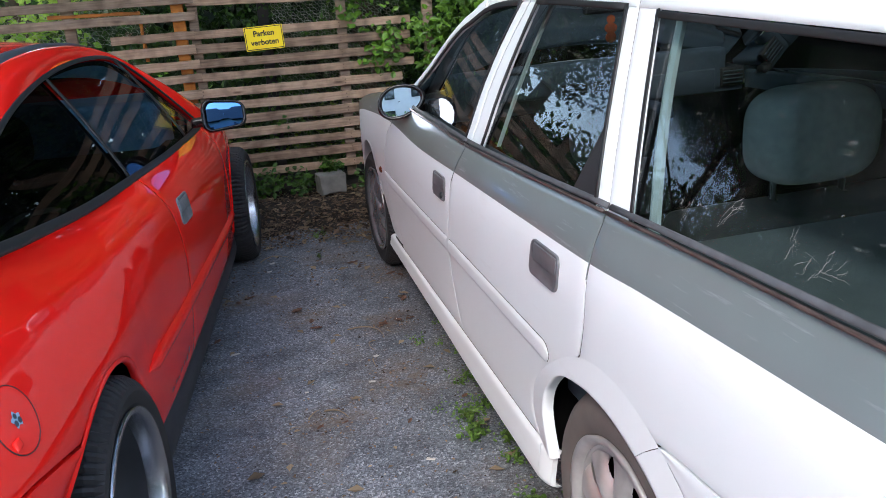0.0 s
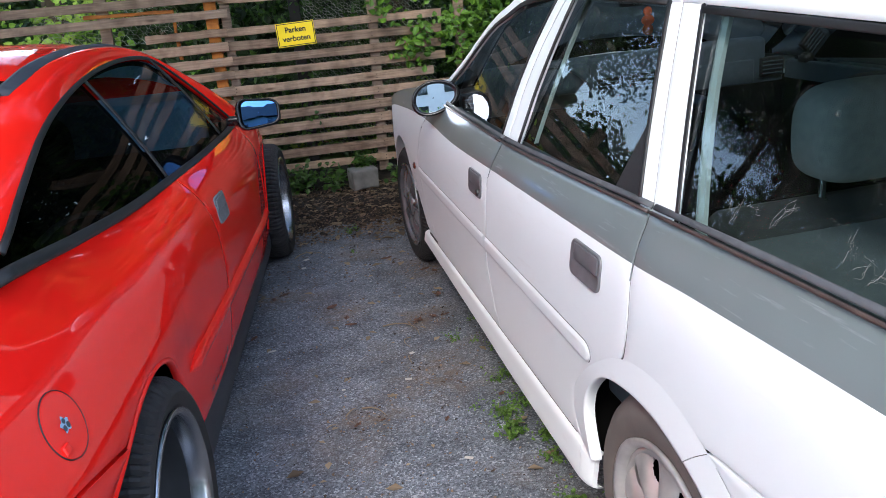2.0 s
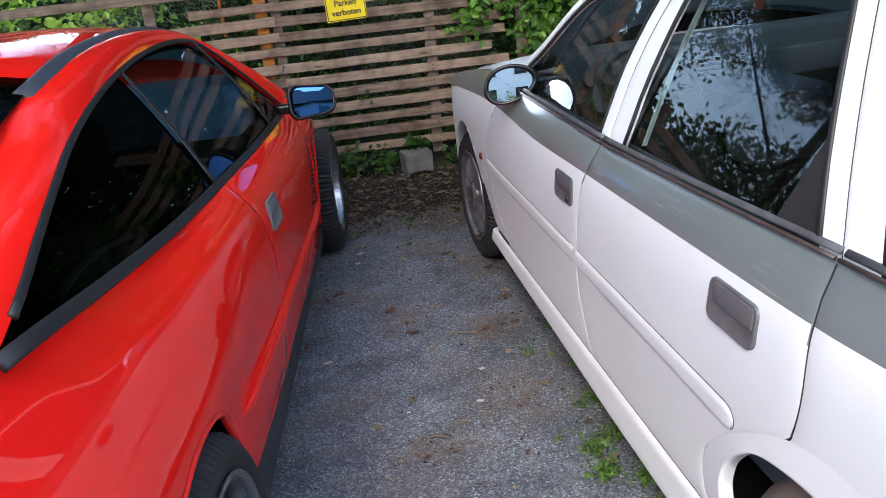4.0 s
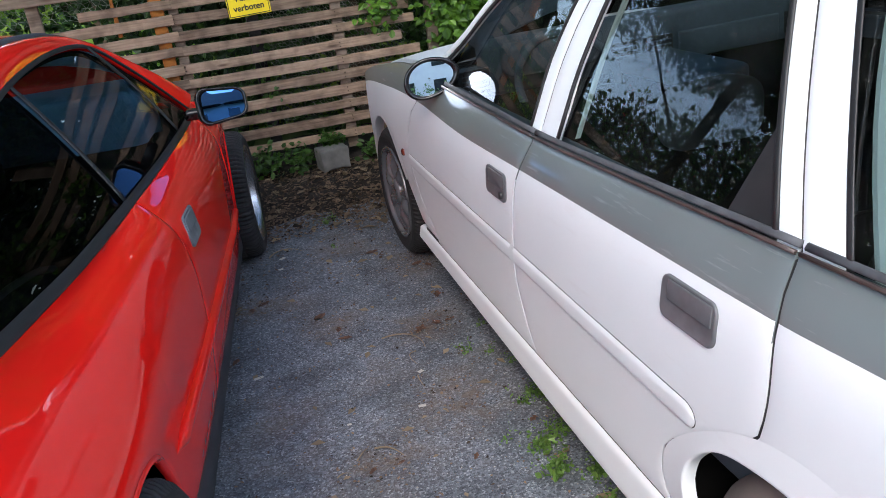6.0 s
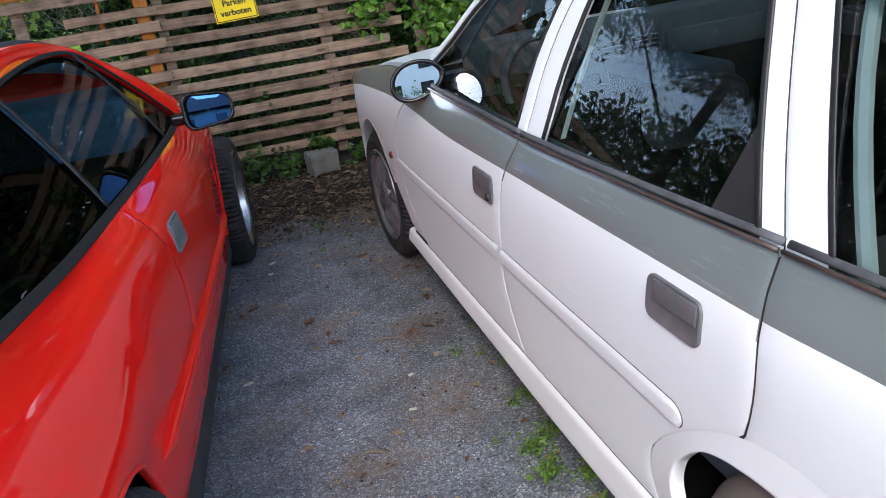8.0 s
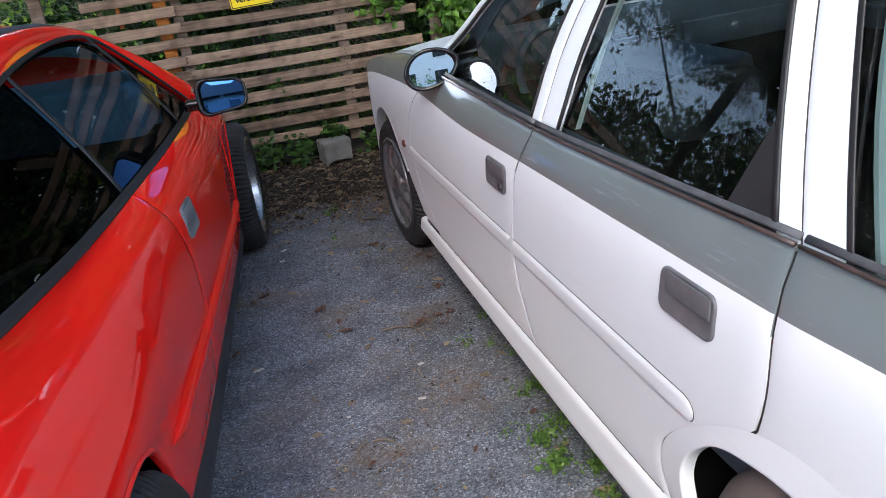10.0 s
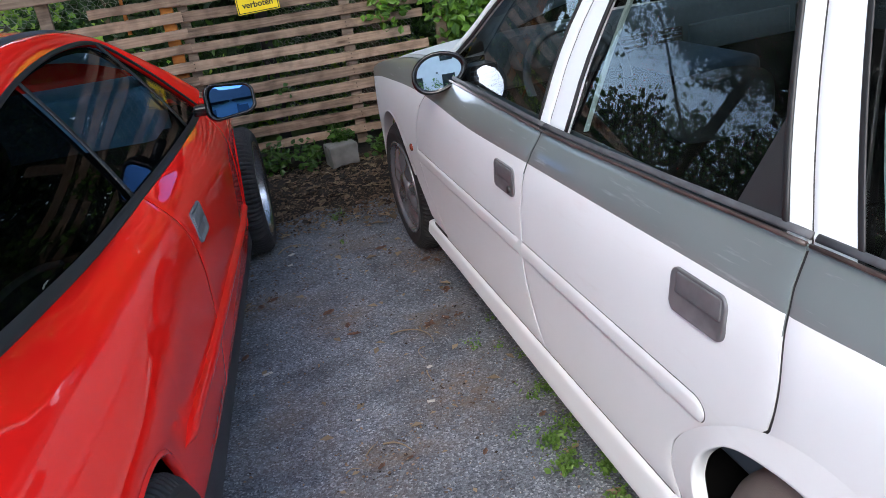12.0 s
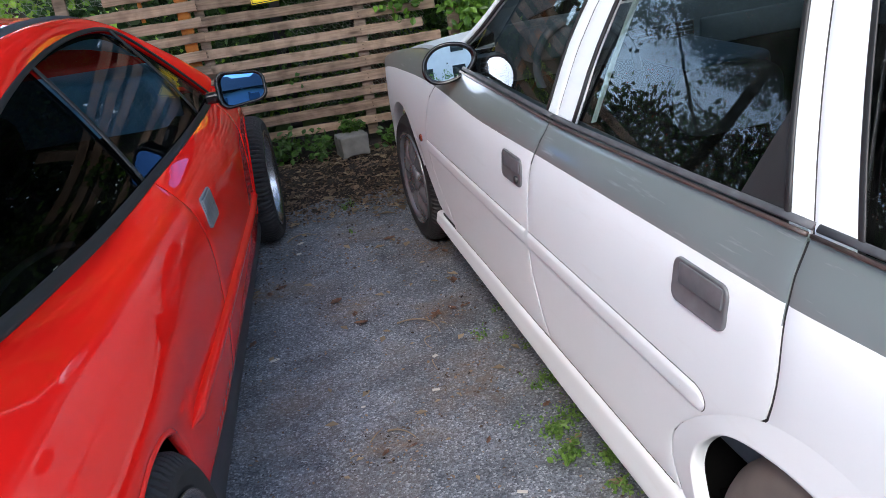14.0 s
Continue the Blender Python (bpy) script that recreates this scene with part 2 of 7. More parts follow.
ALLOY = material("silver_alloy", (0.66, 0.63, 0.60), 0.36, metal=0.65, vary=0.3, scale=16)
BARREL = material("dark_rim_barrel", (0.075, 0.078, 0.085), 0.35, metal=0.5, vary=0.3, scale=10)
ALLOY_DARK = material("dull_alloy", (0.27, 0.27, 0.285), 0.26, metal=0.6, vary=0.3, scale=16)
POLISHED = material("polished_rim", (0.40, 0.41, 0.43), 0.27, metal=1.0, vary=0.15, scale=10)
# near black without gloss: the shade of the cars' hollows as a colour
DARK_IN = material("shaded_inside", (0.006, 0.006, 0.006), 1.0, spec=0.0)
CHROME = material("chrome", (0.8, 0.8, 0.8), 0.08, metal=1.0)
MIRROR = material("mirror_glass", (0.9, 0.93, 0.96), 0.01, metal=1.0)
MIRROR_BLUE = material("blue_mirror_glass", (0.05, 0.135, 0.30), 0.01, metal=1.0)
HANDLE = material("grey_handle_plastic", (0.112, 0.114, 0.12), 0.42, vary=0.25, scale=40)
HANDLE_RED = material("weathered_handle", (0.16, 0.17, 0.18), 0.4, vary=0.3, scale=40)
AMBER = material("amber_lens", (0.14, 0.022, 0.010), 0.15, coat=1)
FABRIC = material("grey_seat_fabric", (0.19, 0.215, 0.208), 0.95, vary=0.2, scale=60, bump=0.5, bump_scale=500)
FABRIC_DARK = material("dark_seat_fabric", (0.025, 0.028, 0.03), 0.95, vary=0.3, scale=60, bump=0.5, bump_scale=500)
PILLAR = material("pale_pillar_trim", (0.44, 0.50, 0.48), 0.7, vary=0.08, scale=30)
DASH = material("dash_plastic", (0.055, 0.078, 0.10), 0.7, vary=0.2, scale=30)
HEADLINER = material("headliner", (0.45, 0.46, 0.45), 0.95, vary=0.08, scale=50)
GLASS = glass_material("car_glass", (0.63, 0.76, 0.78), 0.012, 1.62)
SHELF = material("grey_load_cover", (0.10, 0.125, 0.13), 0.9, vary=0.25, scale=12)
# the blue is sky light on the dashboard top, painted into its colour
DASH_BLUE = material("sky_lit_dash_plastic", (0.10, 0.24, 0.36), 0.4, vary=0.2, scale=20)
GLASS_SHADE = glass_material("shaded_windscreen_glass", (0.10, 0.13, 0.16), 0.004, 1.45)
GLASS_DARK = glass_material("tinted_glass", (0.03, 0.032, 0.035), 0.003, 1.085)
GLASS_RED = glass_material("red_car_glass", (0.46, 0.53, 0.55), 0.004, 1.15)


# ---- wheels ----
def pressed_face(root, rim_r, face, spokes, mat, g, turn=0.17, deep=1.0):
    """A one-piece wheel face: broad domed spokes with slots between them."""
    nt, nr = (504, 84) if g > 0 else (144, 20)
    r0, r1 = 0.03, rim_r - 0.012
    v, f = [], []
    slot = lambda r, d: ((r - 0.73 * rim_r) / (0.14 * deep * rim_r)) ** 2 + (d * r / (0.075 * deep * rim_r)) ** 2
    for i in range(nr + 1):
        r = r0 + (r1 - r0) * i / nr
        u = r / rim_r
        for k in range(nt):
            a = 2 * math.pi * k / nt + 0.16
            c = math.cos(spokes * a)
            dome = -0.009 * deep ** 2 * math.exp(-((u - 0.55) / 0.28) ** 2) * (0.5 + 0.5 * c)
            d = abs(((a * spokes / (2 * math.pi)) % 1) - 0.5) * 2 * math.pi / spokes
            pit = 0.007 * deep ** 2 * math.exp(-0.75 * max(0.0, slot(r, d) - 0.8)) * (0.5 - 0.5 * c)
            rise = 0.016 * max(0.0, 1 - abs(u - 0.93) / 0.07) if u > 0.86 else 0
            v.append(((face + 0.004 + dome + pit + rise * 0.6) * g, r * math.cos(a + turn), r * math.sin(a + turn)))
    for i in range(nr):
        r = r0 + (r1 - r0) * (i + 0.5) / nr
        for k in range(nt):
            a = 2 * math.pi * (k + 0.5) / nt + 0.16
            d = abs(((a * spokes / (2 * math.pi)) % 1) - 0.5) * 2 * math.pi / spokes
            if slot(r, d) > 0.8:
                f.append((i * nt + k, i * nt + (k + 1) % nt, (i + 1) * nt + (k + 1) % nt, (i + 1) * nt + k))
    raw_part("wheel_face", v, facing(v, f, (-g, 0, 0)), mat, root)


def wheel(name, parent, place, turn, tyre_r, rim_r, width, mats, spokes, dish, inner_side, label="", pressed=False):
    """A wheel with its axle along x; the outer face looks to -x when inner_side is 1."""
    tyre_mat, rim_mat = mats
    g = inner_side
    root = new(name)
    root.parent = parent
    root.matrix_basis = pose(*place, 0, 0, turn)
    h = width / 2
    prof = [(rim_r - 0.004, -h + 0.012), (rim_r + 0.012, -h + 0.002), ((rim_r + tyre_r) / 2, -h - 0.006), (tyre_r - 0.03, -h - 0.002), (tyre_r - 0.012, -h + 0.012), (tyre_r - 0.002, -h + 0.028), (tyre_r, -h + 0.05)]
    ribs = np.linspace(-h + 0.05, h - 0.05, 5)
    for k in range(4):
        a, b = ribs[k], ribs[k + 1]
        prof += [(tyre_r, b - 0.008), (tyre_r - 0.007, b - 0.006), (tyre_r - 0.007, b - 0.001), (tyre_r, b + 0.001)] if k < 3 else [(tyre_r, b)]
    prof += [(tyre_r - 0.002, h - 0.028), (tyre_r - 0.012, h - 0.012), (tyre_r - 0.03, h + 0.002), ((rim_r + tyre_r) / 2, h + 0.006), (rim_r, h)]
    prof = [(r, x * g) for r, x in prof]
    cut = lambda k, s: -0.010 if tyre_mat is TYRE and 4 <= k <= len(prof) - 5 and s % 3 == 0 else 0.0
    v, f = lathe(prof, 252, cut)
    raw_part("tyre", v, f, tyre_mat, root, label, smooth=tyre_mat is not TYRE)
    bar = [(rim_r + 0.004, -h + 0.006), (rim_r + 0.006, -h - 0.003), (rim_r - 0.004, -h - 0.004), (rim_r - 0.012, -h + 0.004), (rim_r - 0.016, -h + 0.0145)] + ([] if pressed else [(rim_r - 0.020, -h + 0.045)])
    v, f = lathe([(r, x * g) for r, x in bar], 96)
    raw_part("rim", v, f, rim_mat, root)
    bar = [(rim_r - 0.0165, -h + 0.014) if pressed else (rim_r - 0.0205, -h + 0.0445), (rim_r - 0.026, -h + dish), (rim_r - 0.030, h - 0.02), (rim_r, h - 0.006)]
    v, f = lathe([(r, x * g) for r, x in bar], 96)
    raw_part("rim_barrel", v, f, rim_mat if pressed else BARREL, root)
    v, f = lathe([(rim_r - 0.034, (-h + dish + 0.05) * g), (0.02, (-h + dish + 0.05) * g)], 48)
    raw_part("brake_backing", v, f, DARK_IN, root)
    face = -h + dish
    if pressed:
        pressed_face(root, rim_r, face, spokes, rim_mat, g, deep=1.4 if rim_mat is ALLOY_DARK else 1.2)
    for k in range(0 if pressed else spokes):
        a = 2 * math.pi * k / spokes + 0.2
        bm = bmesh.new()
        rings = []
        for t in np.linspace(0, 1, 7):
            r = 0.045 + t * (rim_r - 0.075)
            wd = 0.046 - 0.004 * math.sin(math.pi * min(t * 1.2, 1)) + 0.03 * max(0, t - 0.75) * 4 * 0.4
            x0 = face - 0.012 * math.sin(math.pi * t * 0.8) + 0.004
            ring = []
            for c, dz in ((-wd, 0.022), (-wd * 0.62, 0.003), (0, -0.003), (wd * 0.62, 0.003), (wd, 0.022)):
                y, z = r * math.cos(a) - c * math.sin(a), r * math.sin(a) + c * math.cos(a)
                ring.append(bm.verts.new(((x0 + dz) * g, y, z)))
            rings.append(ring)
        for p, q in zip(rings, rings[1:]):
            for i in range(4):
                bm.faces.new((p[i], p[i + 1], q[i + 1], q[i]))
        bmesh.ops.recalc_face_normals(bm, faces=bm.faces)
        bm.normal_update()
        if sum(fc.normal.x for fc in bm.faces) * g > 0:
            bmesh.ops.reverse_faces(bm, faces=bm.faces)
        part("spoke", bm, rim_mat, root)
    v, f = lathe([((0.062), (face + 0.012) * g), (0.06, (face - 0.008) * g), (0.035, (face - 0.014) * g), (0.0005, (face - 0.015) * g)], 32)
    raw_part("hub_cap", v, f, rim_mat, root)
    return root


# ---- the white estate car ----
white_car = tagged(new("estate_car"), "white estate car with grey side stripe, parked on asphalt", "car", "parked cars")
CX = 0.85
w_section = curve((0.12, 0.05), (0.22, 0.010), (0.335, -0.003), (0.45, -0.005), (0.60, -0.003), (0.72, 0.003), (0.78, 0.010), (0.83, 0.025), (0.88, 0.05), (0.94, 0.075))
w_plan = curve((-1.7, 0.30), (-1.2, 0.09), (-0.8, 0.03), (-0.4, 0.008), (0.0, 0.0), (2.0, 0.0), (2.4, 0.006), (2.8, 0.014), (3.1, 0.040), (3.3, 0.08), (3.45, 0.16), (3.6, 0.3))
w_stripe = curve((-1.7, 0.86), (-0.5, 0.834), (-0.26, 0.831), (-0.02, 0.825), (0.18, 0.815), (0.56, 0.809), (1.09, 0.802), (1.52, 0.796), (2.08, 0.812), (2.75, 0.78), (3.3, 0.70))
w_belt = curve((-1.7, 0.925), (-0.46, 0.911), (-0.2, 0.910), (0.19, 0.901), (0.62, 0.888), (1.08, 0.879), (1.4, 0.883), (1.7, 0.885), (2.1, 0.893), (2.4, 0.89))


def w_side(y, z):
    """How far inward the painted side lies."""
    pinch = 0.003 * math.exp(-(((z - 0.44) / 0.08) ** 2))
    return w_section(z) + w_plan(y) + pinch


def w_glass(y, z):
    dz = z - w_belt(y)
    return 0.062 + w_plan(y) + 0.43 * dz - 0.10 * dz * dz


cgap_low = curve((0.31, 0.424), (0.345, 0.444), (0.378, 0.458), (0.42, 0.457), (0.46, 0.432), (0.533, 0.345), (0.582, 0.262), (0.603, 0.212), (0.635, 0.188), (0.72, 0.176), (0.817, 0.184), (0.86, 0.193), (0.92, 0.197))
bgap_low = curve((0.31, 1.06), (0.39, 1.12), (0.5, 1.163), (0.64, 1.150), (0.75, 1.130), (0.82, 1.10), (0.86, 1.085), (0.90, 1.078))
agap_low = curve((0.31, 1.94), (0.345, 1.965), (0.372, 1.995), (0.40, 2.058), (0.433, 2.118), (0.487, 2.172), (0.537, 2.207), (0.60, 2.222), (0.632, 2.218), (0.706, 2.172), (0.764, 2.125), (0.826, 2.041), (0.89, 2.0))
G = 0.0034
OUT = (-1, 0, 0)


def both_sides(build):
    """Builds a side of the car, then the same mirrored across the car's middle."""
    made = build()
    for ob in made:
        me = ob.data.copy()
        me.transform(Matrix.Translation((2 * CX, 0, 0)) @ Matrix.Diagonal((-1, 1, 1, 1)))
        me.flip_normals()
        twin = new(ob.name.split(".")[0], me)
        twin.parent = ob.parent
        if "label" in ob:
            twin["label"] = ob["label"]


def white_panels():
    made = []
    zero = lambda y: 0.3175
    P, band = side_grid(lambda z: cgap_low(z) + G, lambda z: bgap_low(z) - G, (zero, w_stripe, w_belt), w_side, 26, (16, 5))
    made.append(sheet("rear_door", P, [WHITE, GREY], white_car, OUT, band=band, label="white door with grey upper stripe"))
    P, band = side_grid(lambda z: bgap_low(z) + G, lambda z: agap_low(z) - G, (zero, w_stripe, w_belt), w_side, 30, (16, 5))
    made.append(sheet("front_door", P, [WHITE, GREY], white_car, OUT, band=band, label="white door with grey upper stripe"))
    # rear quarter above the arch and bumper
    q_low = curve((-1.6, 0.66), (-0.6, 0.635), (-0.274, 0.6235), (-0.198, 0.6195), (-0.115, 0.612), (-0.085, 0.600), (-0.02, 0.612), (0.06, 0.632), (0.14, 0.622), (0.2, 0.606), (0.25, 0.59))
    P, band = side_grid(lambda z: -1.6, lambda z: cgap_low(max(z, 0.6)) - G, (q_low, w_stripe, w_belt), w_side, 40, (10, 5), 0.003)
    made.append(sheet("quarter_panel", P, [WHITE, GREY], white_car, OUT, band=band))
    # front wing
    heel = curve((1.9, 0.330), (2.05, 0.333), (2.165, 0.345), (2.24, 0.372), (2.31, 0.415), (2.36, 0.465), (2.40, 0.50))
    f_low = lambda y: heel(y) if y < 2.36 else max(0.28, 0.24 + math.sqrt(max(0.0, 0.405**2 - (y - 2.68) ** 2)))
    f_top = curve((1.9, 0.905), (2.3, 0.90), (2.65, 0.865), (3.0, 0.80), (3.3, 0.72), (3.5, 0.66))
    fender_x = lambda y, z: w_side(y, z)
    P, band = side_grid(lambda z: agap_low(z) + G, lambda z: 3.42, (f_low, lambda y: min(w_stripe(y), f_top(y) - 0.03), f_top), fender_x, 70, (10, 6), 0.003)
    made.append(sheet("front_wing", P, [WHITE, GREY], white_car, OUT, band=band))
    # wheel arch lips
    # the rear lip ends at the bumper, where the bumper's own lip goes on
    inner_r = curve((10, 0.305), (15, 0.312), (22, 0.345), (29, 0.378), (38, 0.390), (50, 0.388), (70, 0.360), (87, 0.342), (105, 0.331), (140, 0.328), (190, 0.330))
    outer_r = curve((10, 0.372), (14, 0.387), (19, 0.429), (27, 0.449), (41, 0.433), (55, 0.420), (70, 0.417), (90, 0.413), (110, 0.408), (190, 0.408))
    front_r = curve((5, 0.380), (60, 0.390), (88, 0.400), (107, 0.392), (128, 0.372), (140, 0.380), (148, 0.402))
    for cy, cz, r1, a0, a1, front in ((0.045, 0.235, 0.430, 13, 106.38, False), (0.045, 0.235, 0.430, 106.6, 186, False), (2.68, 0.24, 0.408, 5, 148, True)):
        rows = []
        for a_row in np.linspace(a0, a1, 44):
            row = []
            for t in np.r_[0.0, 0.04, np.linspace(0.12, 0.86, 7), 0.93, 0.975, 1.0]:
                # the seam towards the bumper runs aslant
                deg = a_row + (0 if front else 7.0 * (1 - t) * math.exp(-(((a_row - 106.5) / 9) ** 2)))
                a = radians(deg)
                ro, r0 = (r1, front_r(deg)) if front else (outer_r(deg), inner_r(deg))
                r = ro + (r0 - ro) * t
                y, z = cy + r * math.cos(a), cz + r * math.sin(a)
                if front:
                    bulge = 0.003 * t - 0.05 * max(0, t - 0.8)
                else:
                    bulge = 0.0005 + 0.007 * t - 0.6 * max(0, t - 0.93) ** 1.5
                row.append((w_side(y, max(z, 0.31)) - bulge - 0.001, y, z))
            row.append((row[-1][0] + (0.035 if front else 0.014), row[-1][1], row[-1][2]))
            rows.append(row)
        made.append(sheet("wheel_arch_lip", rows, WHITE, white_car, OUT, rim=0, roll=0.0))
    # sill skirt
    s_bot = curve((0.38, 0.210), (0.9, 0.216), (1.3, 0.232), (2.25, 0.264))
    sill_x = curve((0, 0.005), (0.05, -0.002), (0.10, -0.006), (0.45, -0.011), (0.85, -0.015), (0.94, -0.012), (1, 0.002))
    def sill_rows(ys):
        return [[(sill_x(t), yy, 0.311 + (s_bot(yy) - 0.311) * t) for t in np.linspace(0, 1, 17)] for yy in ys]
    made.append(sheet("sill", sill_rows([0.416 + u * 1.772 for u in spread(24, 0.003)]), WHITE, white_car, OUT, rim=0.012, roll=0.001))
    rows = []
    for u in np.linspace(0, 1, 7):
        yy = 0.364 + 0.048 * u
        hi = 0.306 + 0.008 * u
        rows.append([(sill_x(t) + 0.004 * (1 - u) ** 2 * 3, yy + 0.004 * t, hi + (0.212 - hi) * t) for t in np.linspace(0, 1, 12)])
    made.append(sheet("sill_end", rows, WHITE, white_car, OUT, rim=0.012, roll=0.001))
    # rear bumper corner
    rows = []
    for y in np.r_[np.linspace(-0.112, -0.40, 24), np.linspace(-0.45, -1.6, 12)]:
        hi = q_low(y) - 0.004
        row = []
        for t in np.linspace(0, 1, 10):
            lo = max(0.24, 0.235 + math.sqrt(max(0.0, 0.404**2 - (y - 0.045) ** 2)))
            z = hi + (min(lo, hi - 0.01) - hi) * t
            row.append((w_side(y, z) - 0.0012 * math.sin(math.pi * min(1, t * 1.6 + 0.15)), y, z))
        rows.append(row)
    made.append(sheet("rear_bumper", rows, WHITE, white_car, OUT, rim=0.012, roll=0.001))
    # side rubbing strips with rounded ends
    for y0, y1 in ((0.345, 1.148), (1.172, 2.204)):
        rows = []
        for u in np.r_[np.linspace(0, 0.08, 8), np.linspace(0.1, 0.97, 16), np.linspace(0.975, 1, 4)]:
            y = y0 + (y1 - y0) * u
            end = 1.0
            if y0 < 0.5:
                end = min(1.0, math.sqrt(max(0.0, 1 - max(0.0, 1 - (y - y0) / 0.03) ** 2)))
            zc = 0.562 + 0.004 * (y - 1)
            row = []
            for t in np.linspace(-1, 1, 9):
                z = zc + 0.024 * end * t
                row.append((w_side(y, z) - 0.005 * end * (1 - t**4) ** 0.6 - 0.0005, y, z))
            rows.append(row)
        made.append(sheet("rubbing_strip", rows, WHITE, white_car, OUT, rim=0, roll=0))
        line = [(y, 0.5625 + 0.004 * (y - 1) + 0.0245) for y in np.linspace(y1, y0 + 0.03, 20)]
        if y0 < 0.5:
            line += [(y0 + 0.03 - 0.0305 * math.sin(a), 0.562 + 0.004 * (y0 - 1) + 0.0245 * math.cos(a)) for a in np.linspace(0.15, 2.4, 9)]
        made.append(sweep("strip_joint", [(w_side(y, z) - 0.0004, y, z) for y, z in line], 0, OUT, 0.0022, 0.0006, TRIM_DUSTY, white_car))
    # window frames: (front edge low, front edge high, rear edge low, rear edge high)
    top = curve((-1.6, 1.20), (-0.6, 1.235), (-0.1, 1.272), (0.3, 1.287), (0.9, 1.298), (1.2, 1.290), (1.4, 1.268), (1.5, 1.23), (1.9, 1.0))
    # edges of the pillars, bowed as they rise
    bow = lambda *ys: curve(*zip((0.90, 1.0, 1.1, 1.2, 1.26), ys))
    c_gap, b_gap = bow(0.193, 0.246, 0.290, 0.325, 0.343), bow(1.077, 1.0745, 1.050, 0.994, 0.947)
    rear_back, rear_front = bow(0.243, 0.296, 0.338, 0.372, 0.390), bow(0.980, 0.978, 0.957, 0.918, 0.886)
    front_back, quarter_edge = bow(1.131, 1.130, 1.105, 1.050, 1.007), bow(0.108, 0.163, 0.210, 0.250, 0.271)
    shift = lambda g, d: (lambda z: g(z) + d)
    win_top = curve((-1.6, 1.16), (-0.6, 1.205), (-0.28, 1.224), (0.1, 1.240), (0.38, 1.250), (0.9, 1.260), (1.1, 1.260))
    belt_up = lambda y: w_belt(y) + 0.002
    for nm, a, b in (("door_frame", rear_front, shift(b_gap, -0.0035)), ("door_frame", shift(c_gap, 0.0035), rear_back), ("door_frame", shift(b_gap, 0.0035), front_back), ("rear_pillar", quarter_edge, shift(c_gap, -0.0035))):
        P, _ = side_grid(a, b, (belt_up, win_top), w_glass, 4, (16,), 0.05)
        made.append(sheet(nm, P, WHITE, white_car, OUT, rim=0.009))
    front_top = curve((1.0, 1.261), (1.1, 1.259), (1.2, 1.253), (1.3, 1.238), (1.4, 1.208))
    for y0, y1 in ((-1.6, 0.3395), (0.3465, 0.9435), (0.9505, 1.285)):
        P, _ = side_grid(lambda z: y0, lambda z: y1, (lambda y: win_top(y) if y < 1.0 else front_top(y), top), w_glass, 18, (3,), 0.005)
        made.append(sheet("roof_rail", P, WHITE, white_car, OUT, rim=0.02))
    # glass
    def pane(nm, a, b, lo, hi, nu=10):
        P, _ = side_grid(a, b, (lo, hi), lambda y, z: w_glass(y, z) + 0.006 + 0.06 * max(0, z - w_belt(y)), nu, (8,), 0.01)
        ob = sheet(nm, P, GLASS, white_car, OUT, rim=0, roll=0, label="dusty tinted side window")
        ob.visible_shadow = False
        return ob
    made.append(pane("rear_window_pane", shift(rear_back, -0.006), shift(rear_front, 0.006), w_belt, win_top))
    made.append(pane("quarter_window_pane", lambda z: -1.45, shift(quarter_edge, 0.008), w_belt, win_top, 18))
    a_line = curve((0.885, 1.98), (0.93, 1.91), (0.977, 1.825), (1.02, 1.75), (1.10, 1.63), (1.147, 1.55), (1.2, 1.43), (1.246, 1.29), (1.262, 1.15))
    # the front pane turns in towards the nose
    turn_in = lambda y: 0.02 * (y - 1.13) + 0.05 * max(0.0, y - 1.13) ** 2
    P, _ = side_grid(shift(front_back, -0.006), lambda z: a_line(z) + 0.03 + 0.13 * min(1.0, max(0.0, (1.17 - z) / 0.27)), (w_belt, lambda y: 1.262), lambda y, z: w_glass(y, z) + 0.003 + turn_in(y), 24, (10,), 0.01)
    ob = sheet("front_window_pane", P, GLASS, white_car, OUT, rim=0, roll=0, label="dusty tinted side window")
    ob.visible_shadow = False
    made.append(ob)
    # seals and trims
    wpt = lambda y, z, o=0.0: (w_glass(y, z) - o, y, z)
    out_g = (-0.94, 0, 0.34)
    made.append(sweep("window_seal", [wpt(rear_front(z), z) for z in np.linspace(0.89, 1.262, 8)], 0, out_g, 0.012, 0.004, RUBBER, white_car))
    made.append(sweep("window_seal", [wpt(rear_back(z), z) for z in np.linspace(0.905, 1.255, 8)], 0, out_g, 0.012, 0.004, RUBBER, white_car))
    made.append(sweep("window_seal", [wpt(y, win_top(y)) for y in np.linspace(0.388, 0.888, 8)], 0, out_g, 0.014, 0.004, RUBBER, white_car))
    made.append(sweep("window_seal", [wpt(quarter_edge(z) - 0.006, z) for z in np.linspace(0.905, 1.247, 12)], 0, out_g, 0.011, 0.002, RUBBER, white_car))
    made.append(sweep("window_seal", [wpt(y, win_top(y) - 0.008) for y in np.linspace(-1.45, 0.262, 16)], 0, out_g, 0.013, 0.002, RUBBER, white_car))
    made.append(sweep("window_seal", [wpt(front_back(z), z) for z in np.linspace(0.88, 1.262, 8)], 0, out_g, 0.01, 0.004, RUBBER, white_car))
    arc = [(a_line(z) + 0.012, z) for z in np.linspace(0.9, 1.18, 14)] + [(y, front_top(y) - 0.003) for y in np.linspace(1.42, 1.01, 12)]
    made.append(sweep("window_seal", [wpt(y, z) for y, z in arc], 0, out_g, 0.016, 0.004, RUBBER, white_car))
